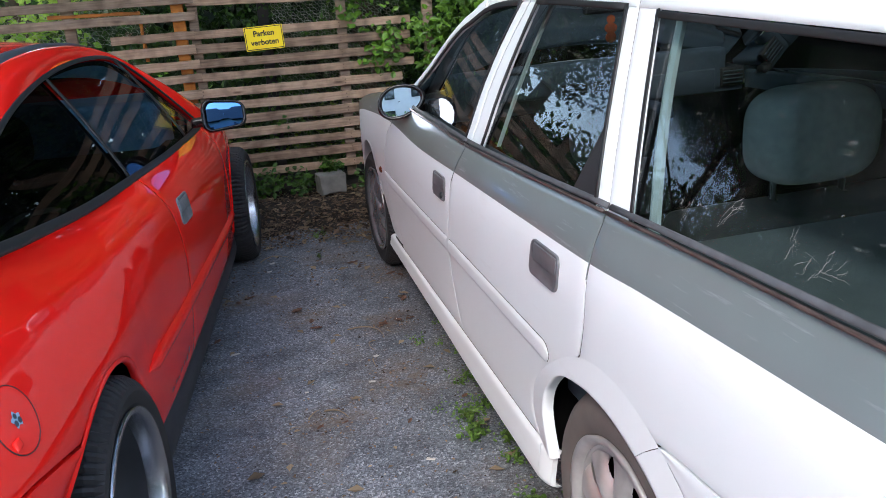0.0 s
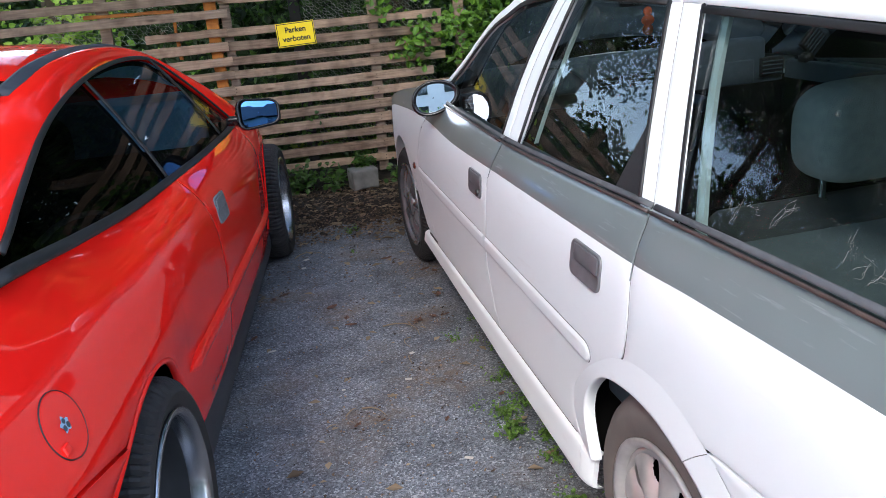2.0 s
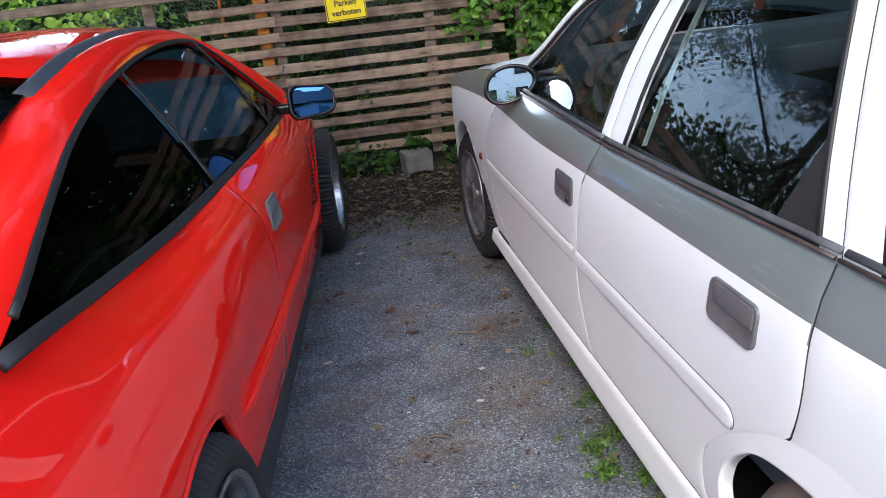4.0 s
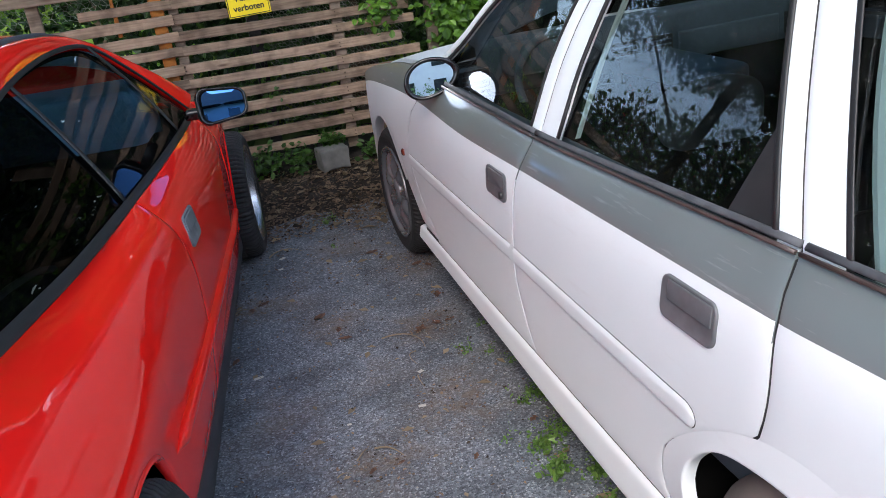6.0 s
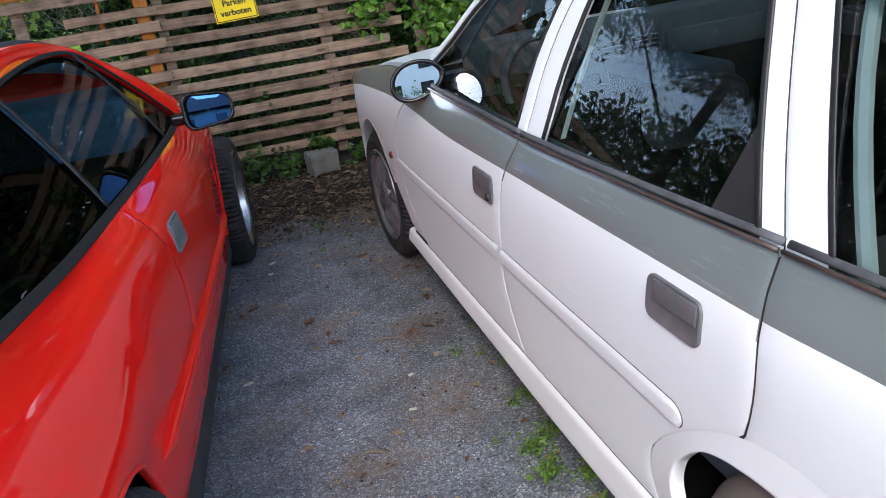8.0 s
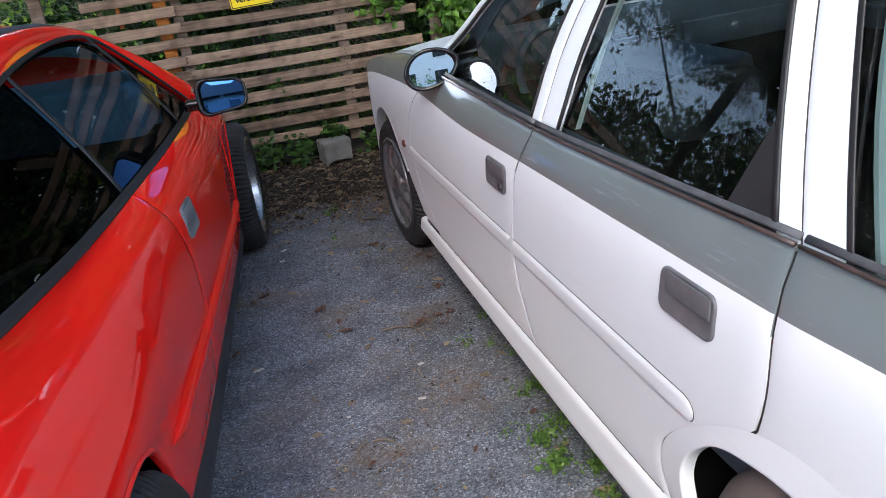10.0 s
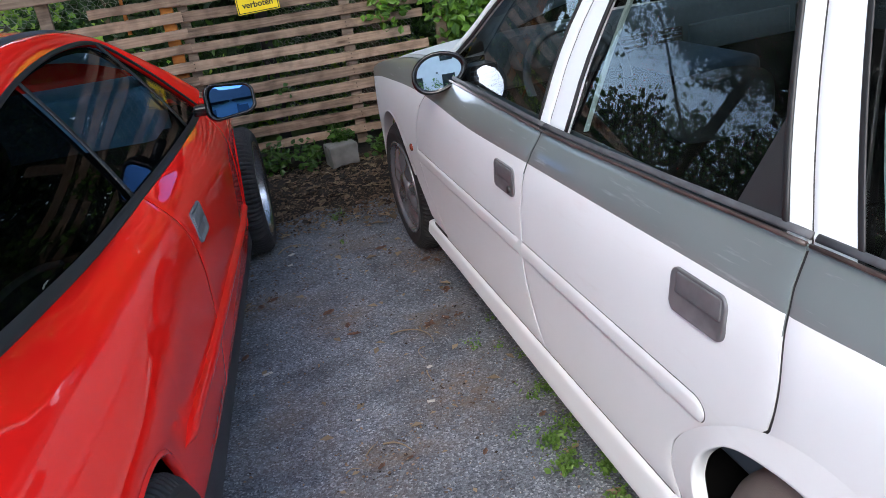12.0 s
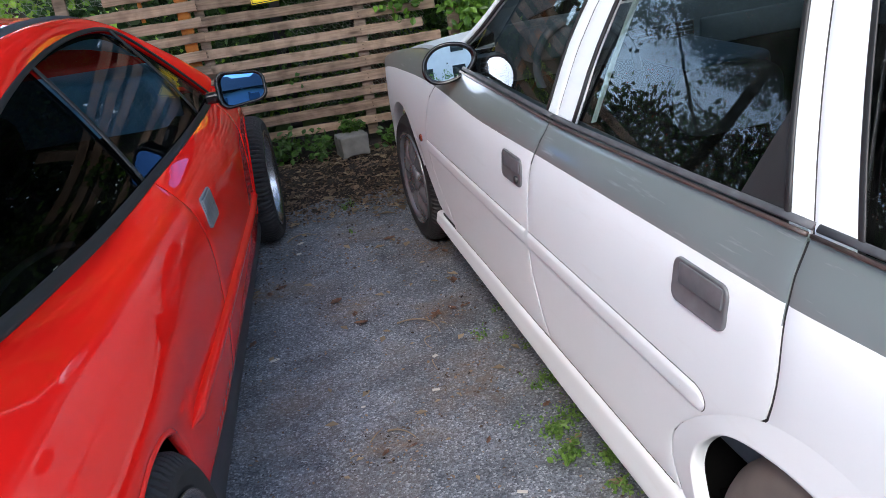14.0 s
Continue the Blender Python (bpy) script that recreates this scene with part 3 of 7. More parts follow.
    for y0, y1 in ((-1.5, 0.186), (0.196, 1.076), (1.084, 2.0)):
        n = 16
        made.append(sweep("belt_trim", [(w_side(y, w_belt(y)) - 0.002, y, w_belt(y) + 0.004) for y in np.linspace(y0, y1, n)], 0, (-0.9, 0, 0.43), 0.007, 0.005, TRIM_BROWN, white_car))
        made.append(sweep("belt_trim", [(w_side(y, w_belt(y)) + 0.008, y, w_belt(y) + 0.013) for y in np.linspace(y0, y1, n)], 0, (-0.8, 0, 0.6), 0.012, 0.004, TRIM_DUSTY, white_car))
    v = [(w_glass(y, z) + 0.003, y, z) for y, z in ((0.37, 0.898), (0.25, 0.902), (0.262, 0.965), (0.31, 1.07), (0.318, 1.06))]
    made.append(raw_part("corner_panel", v, facing(v, [(0, 1, 2, 3, 4)], OUT), BLACK_PLASTIC, white_car, smooth=False))
    # white A pillar along the windscreen
    rows = []
    foot = smooth_path([(0, y, z) for y, z in arc if y > 1.28], 26)
    for n, p in enumerate(foot):
        d = foot[min(n + 1, 25)] - foot[max(n - 1, 0)]
        ny, nz = d[2] / math.hypot(d[1], d[2]), -d[1] / math.hypot(d[1], d[2])
        k = min(1.0, max(0.0, (p[2] - 1.15) / 0.085))
        k = k * k * (3 - 2 * k)
        row = []
        for t in np.linspace(0, 1, 7):
            o = 0.007 * (1 - k) + 0.003 * k + (0.036 - 0.002 * k) * t
            y, z = p[1] + ny * o, p[2] + nz * o
            row.append(((1 - k) * (w_glass(p[1], p[2]) - 0.007 + 0.035 * t * t) + k * (w_glass(y, z) - 0.001), y, z))
        rows.append(row)
    made.append(sheet("windscreen_pillar", rows, WHITE, white_car, (-0.8, 0.3, 0.5), rim=0.02))
    # dark rubber down in the shut lines
    dark = lambda pts: made.append(sweep("shut_line_seal", pts, 0, OUT, 0.012, 0.002, RUBBER, white_car, n=30))
    for g in (cgap_low, bgap_low, agap_low):
        dark([(w_side(g(z), z) + 0.006, g(z), z) for z in np.linspace(0.318, 0.893, 24)])
    dark([(w_side(y, 0.3135) + 0.006, y, 0.3135) for y in np.linspace(0.46, 2.13, 16)])
    for g in (c_gap, b_gap):
        dark([(w_glass(g(z), z) + 0.006, g(z), z) for z in np.linspace(0.9, 1.27, 12)])
    return made


both_sides(white_panels)

# roof, bonnet, windscreen, near-black shell that stands for the shade inside
rows = []
roof_edge = curve((-1.7, 1.20), (-0.6, 1.235), (-0.1, 1.272), (0.3, 1.287), (0.9, 1.298), (1.2, 1.289), (1.285, 1.277), (1.36, 1.258), (1.44, 1.226), (1.50, 1.198))
for y in np.r_[np.linspace(1.47, 1.2, 10), np.linspace(1.1, -1.7, 26)]:
    e = roof_edge(y)
    x0 = w_glass(y, e)
    row = []
    for t in np.linspace(0, 1, 25):
        x = x0 + (2 * CX - 2 * x0) * t
        k = abs(2 * t - 1)
        row.append((x, y, e + 0.075 * (1 - k**2.6)))
    rows.append(row)
sheet("roof", rows, WHITE, white_car, (0, 0, 1), rim=0.02, roll=0)
screen_edge = curve((1.37, 1.288), (1.52, 1.222), (1.64, 1.163), (1.72, 1.113), (1.84, 1.033), (1.92, 0.985), (2.0, 0.938), (2.09, 0.895))
rows = []
for y in np.linspace(1.45, 2.09, 12):
    z = screen_edge(y)
    x0 = w_glass(y - 0.08, z) + 0.03
    rows.append([(x0 + (2 * CX - 2 * x0) * u, y + 0.14 * (1 - (2 * u - 1) ** 2), z + 0.03 * (1 - (2 * u - 1) ** 2)) for u in np.linspace(0, 1, 13)])
sheet("windscreen", rows, GLASS, white_car, (0, 0.5, 0.8), rim=0, roll=0).visible_shadow = False
rows = []
for y in np.linspace(2.18, 3.45, 18):
    e = curve((2.1, 0.915), (2.3, 0.905), (2.65, 0.872), (3.0, 0.808), (3.3, 0.73), (3.5, 0.66))(y)
    x0 = 0.115 + w_plan(y)
    rows.append([(x0 + (2 * CX - 2 * x0) * t, y, e + (0.015 + 0.02 * min(1, (y - 2.18) / 0.5)) * (1 - abs(2 * t - 1) ** 2.4)) for t in np.linspace(0, 1, 19)])
sheet("bonnet", rows, WHITE, white_car, (0, 0.1, 1), rim=0.015)
rows = [[(x, 3.42 + 0.12 * (1 - ((x - CX) / 0.8) ** 2), z) for z in np.linspace(0.25, 0.68, 6)] for x in np.linspace(0.2, 1.5, 12)]
sheet("front_bumper", rows, WHITE, white_car, (0, 1, 0), rim=0.02)
rows = [[(x, -1.62, z) for z in np.linspace(0.25, 0.9, 6)] for x in np.linspace(0.2, 1.5, 12)]
sheet("tailgate", rows, WHITE, white_car, (0, -1, 0), rim=0.02)
rows = [[(x, -1.62 + 0.25 * t, 0.9 + 0.33 * t) for t in np.linspace(0, 1, 4)] for x in np.linspace(0.12, 1.58, 10)]
sheet("rear_window_glass", rows, GLASS, white_car, (0, -1, 0.2), rim=0, roll=0).visible_shadow = False
part("inner_shell", box_bm(0.05, 1.65, 0.46, 2.24, 0.24, 0.80), DARK_IN, white_car, "near-black block for the shade inside the doors", smooth=False)
part("inner_shell", box_bm(0.28, 1.42, -1.55, 3.35, 0.30, 0.62), DARK_IN, white_car, "near-black block for the shade in the wheel housings", smooth=False)
part("inner_shell", box_bm(0.06, 1.64, -1.5, 0.45, 0.645, 0.80), DARK_IN, white_car, "near-black block for the shade at the load floor", smooth=False)
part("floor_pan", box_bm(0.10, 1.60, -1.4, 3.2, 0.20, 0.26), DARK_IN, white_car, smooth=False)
part("inner_shell", box_bm(0.11, 1.59, 2.2, 3.30, 0.64, 0.70), DARK_IN, white_car, "near-black block for the shade in the engine bay", smooth=False)

# door handles
def flush_handle(parent, y, z, w, h, lock):
    x0 = w_side(y, z)
    lean = math.atan2(w_side(y, z + 0.05) - w_side(y, z - 0.05), 0.1)
    root = new("door_handle")
    root.parent = parent
    tagged(root, "flush grey plastic door handle")
    root.matrix_basis = Matrix.Translation((x0, y, z)) @ Matrix.Rotation(lean, 4, "Y")
    def ring(scale_w, scale_h, r, x):
        return [(x, a, b) for a, b in rounded_rect(w * scale_w, h * scale_h, r)]
    v, f = [], []
    for sc, x, r in ((1.0, 0.004, 0.02), (1.0, -0.0025, 0.02), (0.96, -0.0045, 0.018), (0.91, -0.004, 0.016), (0.72, -0.0018, 0.012), (0.3, -0.0015, 0.006)):
        v += ring(sc, sc if sc > 0.8 else sc * 0.95, r, x)
    n = 24
    for k in range(5):
        for i in range(n):
            f.append((k * n + i, k * n + (i + 1) % n, (k + 1) * n + (i + 1) % n, (k + 1) * n + i))
    f.append(tuple(5 * n + i for i in range(n)))
    f = facing(v, f, (-1, 0, 0))
    raw_part("surround", v, f, HANDLE, root)
    bm = box_bm(-0.0058, 0.004, -w * 0.43, w * 0.36, -h * 0.04, h * 0.42, 0.002)
    part("pull_flap", bm, HANDLE, root)
    if lock:
        vv, ff = lathe([(0.0005, -0.008), (0.008, -0.008), (0.010, -0.006), (0.010, 0.01)], 20)
        ob = raw_part("lock_cylinder", [(x, yy - w * 0.26, zz - h * 0.30) for x, yy, zz in vv], ff, BLACK_PLASTIC, root)
    return root


flush_handle(white_car, 0.376, 0.752, 0.155, 0.078, False)
flush_handle(white_car, 1.252, 0.731, 0.146, 0.076, True)
bm = bmesh.new()
bmesh.ops.create_uvsphere(bm, u_segments=16, v_segments=10, radius=0.5)
bmesh.ops.scale(bm, vec=(0.016, 0.034, 0.03), verts=bm.verts)
bmesh.ops.translate(bm, vec=(w_side(2.318, 0.57) - 0.002, 2.318, 0.572), verts=bm.verts)
part("side_repeater", bm, AMBER, white_car, "amber side indicator")


# door mirrors
def dished(outline, mid, y0, radius):
    """A convex mirror face over an outline of (x, z) pairs."""
    n, v, f = len(outline), [(mid[0], 0, mid[1])], []
    for k in range(1, 25):
        v += [(mid[0] + (x - mid[0]) * k / 24, 0, mid[1] + (z - mid[1]) * k / 24) for x, z in outline]
    v = [(x, y0 + ((x - mid[0]) ** 2 + (z - mid[1]) ** 2 - 0.004) / (2 * radius), z) for x, y, z in v]
    f += [(0, 1 + i, 1 + (i + 1) % n) for i in range(n)]
    for k in range(23):
        f += [(1 + k * n + i, 1 + k * n + (i + 1) % n, 1 + (k + 1) * n + (i + 1) % n, 1 + (k + 1) * n + i) for i in range(n)]
    return v, f


def oval_mirror(parent, side):
    sx = 1 if side == "near" else -1
    base = 0.0 if side == "near" else 2 * CX
    root = new("wing_mirror")
    root.parent = parent
    tagged(root, "oval door mirror in a grey shell")
    cx, cz, y0 = 0.014, 0.922, 1.83
    ov = []
    for k in range(40):
        a = 2 * math.pi * k / 40
        rx = 0.083 * (1 + 0.10 * math.cos(a))
        rz = 0.058 * (1 - 0.06 * math.cos(a))
        ov.append((cx + rx * math.cos(a) * 1.0, cz + rz * math.sin(a) - 0.012 * math.cos(a) * -1))
    v, f = [], []
    steps = ((0.90, 0.003), (0.95, -0.001), (1.0, -0.006), (1.06, 0.0), (1.10, 0.012), (1.08, 0.03), (0.98, 0.06), (0.78, 0.088), (0.45, 0.104), (0.02, 0.108))
    for sc, dy in steps:
        for x, z in ov:
            v.append((base + sx * (cx + (x - cx) * sc), y0 + dy, cz + (z - cz) * sc))
    n = 40
    for k in range(len(steps) - 1):
        for i in range(n):
            f.append((k * n + i, k * n + (i + 1) % n, (k + 1) * n + (i + 1) % n, (k + 1) * n + i))
    pv = Matrix.Translation((base + sx * cx, y0, cz)) @ Matrix.Rotation(radians(-14 * sx), 4, "Z") @ Matrix.Rotation(radians(-8.5), 4, "X") @ Matrix.Translation((-base - sx * cx, -y0, -cz))
    raw_part("mirror_shell", v, f, GREY, root).data.transform(pv)
    v, f = [], []
    for sc, dy in ((1.09, 0.003), (1.075, -0.008), (0.98, -0.0105), (0.87, -0.003), (0.87, 0.004)):
        v += [(base + sx * (cx + (x - cx) * sc), y0 + dy, cz + (z - cz) * sc) for x, z in ov]
    f = [(k * n + i, k * n + (i + 1) % n, (k + 1) * n + (i + 1) % n, (k + 1) * n + i) for k in range(4) for i in range(n)]
    raw_part("mirror_rim", v, f, BLACK_GLOSS, root).data.transform(pv)
    v, f = dished([(base + sx * (cx + (x - cx) * 0.89), cz + (z - cz) * 0.89) for x, z in ov], (base + sx * cx, cz), y0 - 0.001, 1.3)
    ob = raw_part("mirror_glass", v, facing(v, f, (0, -1, 0)), MIRROR, root)
    ob.data.transform(pv)
    bm = box_bm(0.06, 0.13, y0 + 0.02, y0 + 0.075, 0.868, 0.90, 0.012)
    for vv in bm.verts:
        vv.co.x = base + sx * vv.co.x
    bmesh.ops.recalc_face_normals(bm, faces=bm.faces)
    part("mirror_arm", bm, BLACK_PLASTIC, root)
    v = [(base + sx * (w_glass(y, z) - 0.004), y, z) for y, z in ((2.0, 0.885), (1.905, 0.885), (1.875, 0.935), (1.895, 0.95))]
    raw_part("sail_panel", v, facing(v, [(0, 1, 2, 3)], (-sx, 0, 0)), RUBBER, root, smooth=False)


oval_mirror(white_car, "near")
oval_mirror(white_car, "far")

# wheels
for nm, x, y, turn, mats, rr_ in (("rear_wheel", 0.107, 0.055, 0, (TYRE_DUSTY, ALLOY), 0.203), ("front_wheel", 0.122, 2.72, 2, (TYRE, ALLOY_DARK), 0.202)):
    wheel(nm, white_car, (x, y, 0.292), turn, 0.292, rr_, 0.20, mats, 9, 0.008, 1, pressed=True)
    wheel(nm, white_car, (2 * CX - x, y, 0.292), turn, 0.292, rr_, 0.20, mats, 9, 0.008, -1, pressed=True)


# inside of the white car
def cushion(x0, x1, y0, y1, z0, z1, r=0.05, tilt=0.0):
    bm = box_bm(x0, x1, y0, y1, z0, z1, min(r, 0.45 * min(x1 - x0, y1 - y0, z1 - z0)), 4)
    if tilt:
        bmesh.ops.rotate(bm, cent=((x0 + x1) / 2, (y0 + y1) / 2, z0), matrix=Matrix.Rotation(radians(tilt), 3, "X"), verts=bm.verts)
    return bm


def seat(parent, name, x, y, fabric, w=0.5, zs=0.42, top=0.98, tilt=14):
    s = new(name)
    s.parent = parent
    part("seat_cushion", cushion(x - w / 2, x + w / 2, y, y + 0.5, zs - 0.12, zs + 0.05, 0.05), fabric, s)
    part("seat_back", cushion(x - w / 2, x + w / 2, y - 0.10, y + 0.05, zs, top, 0.055, tilt), fabric, s)
    ty = y - 0.02 - math.sin(radians(tilt)) * (top - zs)
    headrest(s, x, ty, top - 0.01, fabric)
    return s


def headrest(parent, x, y, z, fabric, w=0.27, h=0.165, d=0.10):
    hr = new("headrest")
    hr.parent = parent
    # a pillow-like pad with rounded sides
    pw = lambda c, e: math.copysign(abs(c) ** e, c)
    vv, ff = [], []
    nu, nv = 18, 32
    for i in range(nu + 1):
        la = -math.pi / 2 + math.pi * i / nu
        for k in range(nv):
            lo = 2 * math.pi * k / nv
            px = pw(math.cos(la), 0.55) * pw(math.cos(lo), 0.5)
            py = pw(math.cos(la), 0.55) * pw(math.sin(lo), 0.6)
            vv.append((x + w / 2 * px, y + d / 2 * py, z + 0.035 + h / 2 * (1 + pw(math.sin(la), 0.62))))
    for i in range(nu):
        ff += [(i * nv + k, i * nv + (k + 1) % nv, (i + 1) * nv + (k + 1) % nv, (i + 1) * nv + k) for k in range(nv)]
    raw_part("headrest_pad", vv, ff, fabric, hr)
    for dx in (-0.075, 0.075):
        vv, ff = lathe([(0.014, 0.018), (0.014, 0.026), (0.0065, 0.028), (0.0065, 0.10)], 12)
        raw_part("headrest_post", [(x + dx + b, y + c, z - 0.02 + a) for a, b, c in vv], ff, CHROME, hr)


seat(white_car, "front_seat", 0.48, 1.15, FABRIC_DARK, top=0.76, tilt=20)
seat(white_car, "front_seat", 1.22, 1.15, FABRIC_DARK, top=0.76, tilt=20)
part("rear_bench_back", cushion(0.16, 1.54, 0.20, 0.31, 0.45, 0.905, 0.035, 16), FABRIC_DARK, white_car)
part("rear_bench_seat", cushion(0.16, 1.54, 0.30, 0.78, 0.40, 0.52, 0.05), FABRIC_DARK, white_car)
headrest(white_car, 0.453, 0.155, 0.885, FABRIC, 0.245, 0.178, 0.13)
headrest(white_car, 1.247, 0.155, 0.885, FABRIC, 0.245, 0.178, 0.13)
part("load_cover", box_bm(0.12, 1.58, -1.4, 0.10, 0.845, 0.86, 0.005), SHELF, white_car)
bm = box_bm(0.15, 1.55, 1.95, 2.12, 0.60, 0.885, 0.03, 4)
part("dash_top", box_bm(0.24, 1.46, 1.945, 2.04, 0.80, 0.985, 0.03, 4), DASH, white_car)
part("dashboard", bm, DASH, white_car)
part("airbag_panel", box_bm(0.98, 1.40, 1.938, 1.96, 0.80, 0.90, 0.008, 2), DASH, white_car)
part("glove_box", box_bm(0.98, 1.46, 1.936, 1.96, 0.67, 0.785, 0.008, 2), DASH, white_car)
for vx in (0.20, 0.76, 0.90, 1.48):
    vent = new("air_vent")
    vent.parent = white_car
    part("vent_frame", box_bm(vx - 0.055, vx + 0.055, 1.936, 1.958, 0.82, 0.90, 0.006, 2), BLACK_PLASTIC, vent)
    for k in range(4):
        part("vent_slat", box_bm(vx - 0.045, vx + 0.045, 1.930, 1.945, 0.833 + 0.016 * k, 0.837 + 0.016 * k), DASH, vent, smooth=False)
part("instrument_hood", box_bm(0.30, 0.66, 1.87, 2.02, 0.86, 0.97, 0.035, 4), DASH, white_car)
part("centre_console", box_bm(0.74, 0.96, 1.5, 2.1, 0.35, 0.85, 0.03, 3), DASH, white_car)
vv, ff = [], []
for i in range(40):
    a = 2 * math.pi * i / 40
    for k in range(10):
        b = 2 * math.pi * k / 10
        r = 0.175 + 0.014 * math.cos(b)
        vv.append(Matrix.Translation((0.48, 1.80, 0.83)) @ Matrix.Rotation(radians(62), 4, "X") @ Vector((r * math.cos(a), r * math.sin(a), 0.014 * math.sin(b))))
for i in range(40):
    for k in range(10):
        ff.append((i * 10 + k, i * 10 + (k + 1) % 10, ((i + 1) % 40) * 10 + (k + 1) % 10, ((i + 1) % 40) * 10 + k))
raw_part("steering_wheel", vv, ff, DASH, white_car)
for side in (0, 1):
    X = (lambda x: 2 * CX - x) if side else (lambda x: x)
    # slim belt-pillar edge, broad quarter pillar and tail pillar, all leaning with the glass
    for low, high, wide_low, wide_high in ((0.982, 0.905, 0.004, 0.018), (0.090, 0.252, 0.026, 0.022), (-0.95, -0.75, 0.10, 0.10)):
        v = []
        for u in np.linspace(0, 1, 8):
            z = 0.885 + 0.40 * u
            y = low + (high - low) * u + 0.028 * math.sin(math.pi * u)
            half = (wide_low + (wide_high - wide_low) * u) / 2
            xi = 0.085 + (0.036 if low > 0.5 else 0.010) + 0.43 * (z - 0.90) - 0.10 * (z - 0.90) ** 2
            back = y - 2 * half if low < 0.5 else y - half
            v += [(X(xi), back, z), (X(xi - 0.004), back + half, z), (X(xi), back + 2 * half, z), (X(xi + 0.008), back + 2 * half, z), (X(xi + 0.008), back, z)]
        f = [(k * 5 + i, k * 5 + (i + 1) % 5, (k + 1) * 5 + (i + 1) % 5, (k + 1) * 5 + i) for k in range(7) for i in range(5)]
        raw_part("pillar_trim", v, f, PILLAR, white_car, smooth=False)
    part("door_lining", box_bm(min(X(0.085), X(0.12)), max(X(0.085), X(0.12)), 0.3, 2.0, 0.4, 0.875, 0.01), DASH, white_car)
rows = [[(0.26 + (2 * CX - 0.52) * t, y, 1.262 + 0.07 * (1 - abs(2 * t - 1) ** 2.6)) for t in np.linspace(0, 1, 9)] for y in np.linspace(1.3, -1.5, 6)]
sheet("headliner", rows, HEADLINER, white_car, (0, 0, -1), rim=0, roll=0)
part("inner_mirror", box_bm(0.66, 0.88, 1.60, 1.63, 1.18, 1.24, 0.012, 3), BLACK_PLASTIC, white_car)
orn = new("hanging_ornament")
orn.parent = white_car
tagged(orn, "small orange air freshener hanging from the mirror")
ORANGE = material("orange_card", (0.55, 0.10, 0.03), 0.7, vary=0.3, scale=40)
for dx, dz, rx, rz in ((0, 0.0, 0.024, 0.018), (0.0, 0.03, 0.016, 0.016), (0.0, -0.032, 0.020, 0.020)):
    vv, ff = lathe([(0.0005, -0.003), (1.0, -0.002), (1.0, 0.002), (0.0005, 0.003)], 18)
    raw_part("card", [(0.764 + dx + b * rx, 1.615 + a, 1.128 + dz + c * rz) for a, b, c in vv], ff, ORANGE, orn, smooth=False)
vv, ff = lathe([(0.0012, 0), (0.0012, 1)], 6)
raw_part("cord", [(0.764 + b, 1.615 + c, 1.165 + a * 0.03) for a, b, c in vv], ff, BLACK_PLASTIC, orn)

# torn cobwebs on the outside of the quarter window
WEB = material("cobweb", (0.2, 0.205, 0.2), 0.9, vary=0.2, scale=200)


def cobweb(lines, seed):
    r = np.random.default_rng(seed)
    v, f = [], []
    for line in lines:
        for k in range(3):
            pts = np.array([(0, a, b) for a, b in line], float)
            pts = smooth_path(pts, 10) if len(pts) > 2 else np.linspace(pts[0], pts[1], 8)
            pts[:, 1:] += np.cumsum(r.normal(size=(len(pts), 2)) * 0.002, axis=0) + r.normal(size=2) * 0.0026
            wd = 0.00008 + 0.0002 * r.random(len(pts)) ** 2
            s0 = len(v)
            for p, q in zip(pts, wd):
                x = w_glass(p[1], p[2]) + 0.006 + 0.06 * max(0, p[2] - w_belt(p[1])) - 0.0012
                v += [(x, p[1] - q, p[2] - q), (x, p[1] + q, p[2] + q)]
            f += [(s0 + 2 * i, s0 + 2 * i + 1, s0 + 2 * i + 3, s0 + 2 * i + 2) for i in range(len(pts) - 1)]
    raw_part("cobweb", v, f, WEB, white_car, "white torn cobweb", smooth=False)


cobweb((((-0.004, 0.972), (-0.014, 0.958)), ((-0.03, 0.975), (-0.026, 0.945)), ((-0.05, 0.968), (-0.075, 0.966))), 1)
cobweb((((-0.143, 0.998), (-0.118, 0.962)), ((-0.15, 0.988), (-0.13, 0.986))), 2)
cobweb((((-0.258, 0.990), (-0.264, 0.972), (-0.278, 0.962)), ((-0.264, 0.972), (-0.27, 0.956)), ((-0.285, 0.966), (-0.305, 0.964), (-0.322, 0.952), (-0.345, 0.954), (-0.372, 0.945)), ((-0.305, 0.964), (-0.292, 0.948)), ((-0.322, 0.952), (-0.316, 0.935)), ((-0.326, 0.956), (-0.332, 0.978)), ((-0.345, 0.954), (-0.36, 0.962))), 3)



# ---- the red coupe ----
red_car = tagged(new("coupe_car"), "glossy red two-door coupe with tinted windows, parked on asphalt", "car", "parked cars")
RX = -0.84
red_car.matrix_basis = Matrix.Translation((-0.935 * math.cos(radians(6)), 0.935 * math.sin(radians(6)), 0)) @ Matrix.Rotation(radians(-6), 4, "Z")
ROUT = (1, 0, 0)
r_belt = curve((-1.0, 0.99), (-0.4, 0.98), (0.08, 0.955), (0.44, 0.912), (0.81, 0.872), (1.28, 0.84), (1.92, 0.805), (2.55, 0.785), (2.9, 0.775))
r_section = curve((0.18, -0.045), (0.26, -0.030), (0.35, -0.018), (0.5, -0.008), (0.6, -0.006), (0.69, -0.010), (0.75, -0.022), (0.80, -0.048), (0.84, -0.085), (0.9, -0.16))
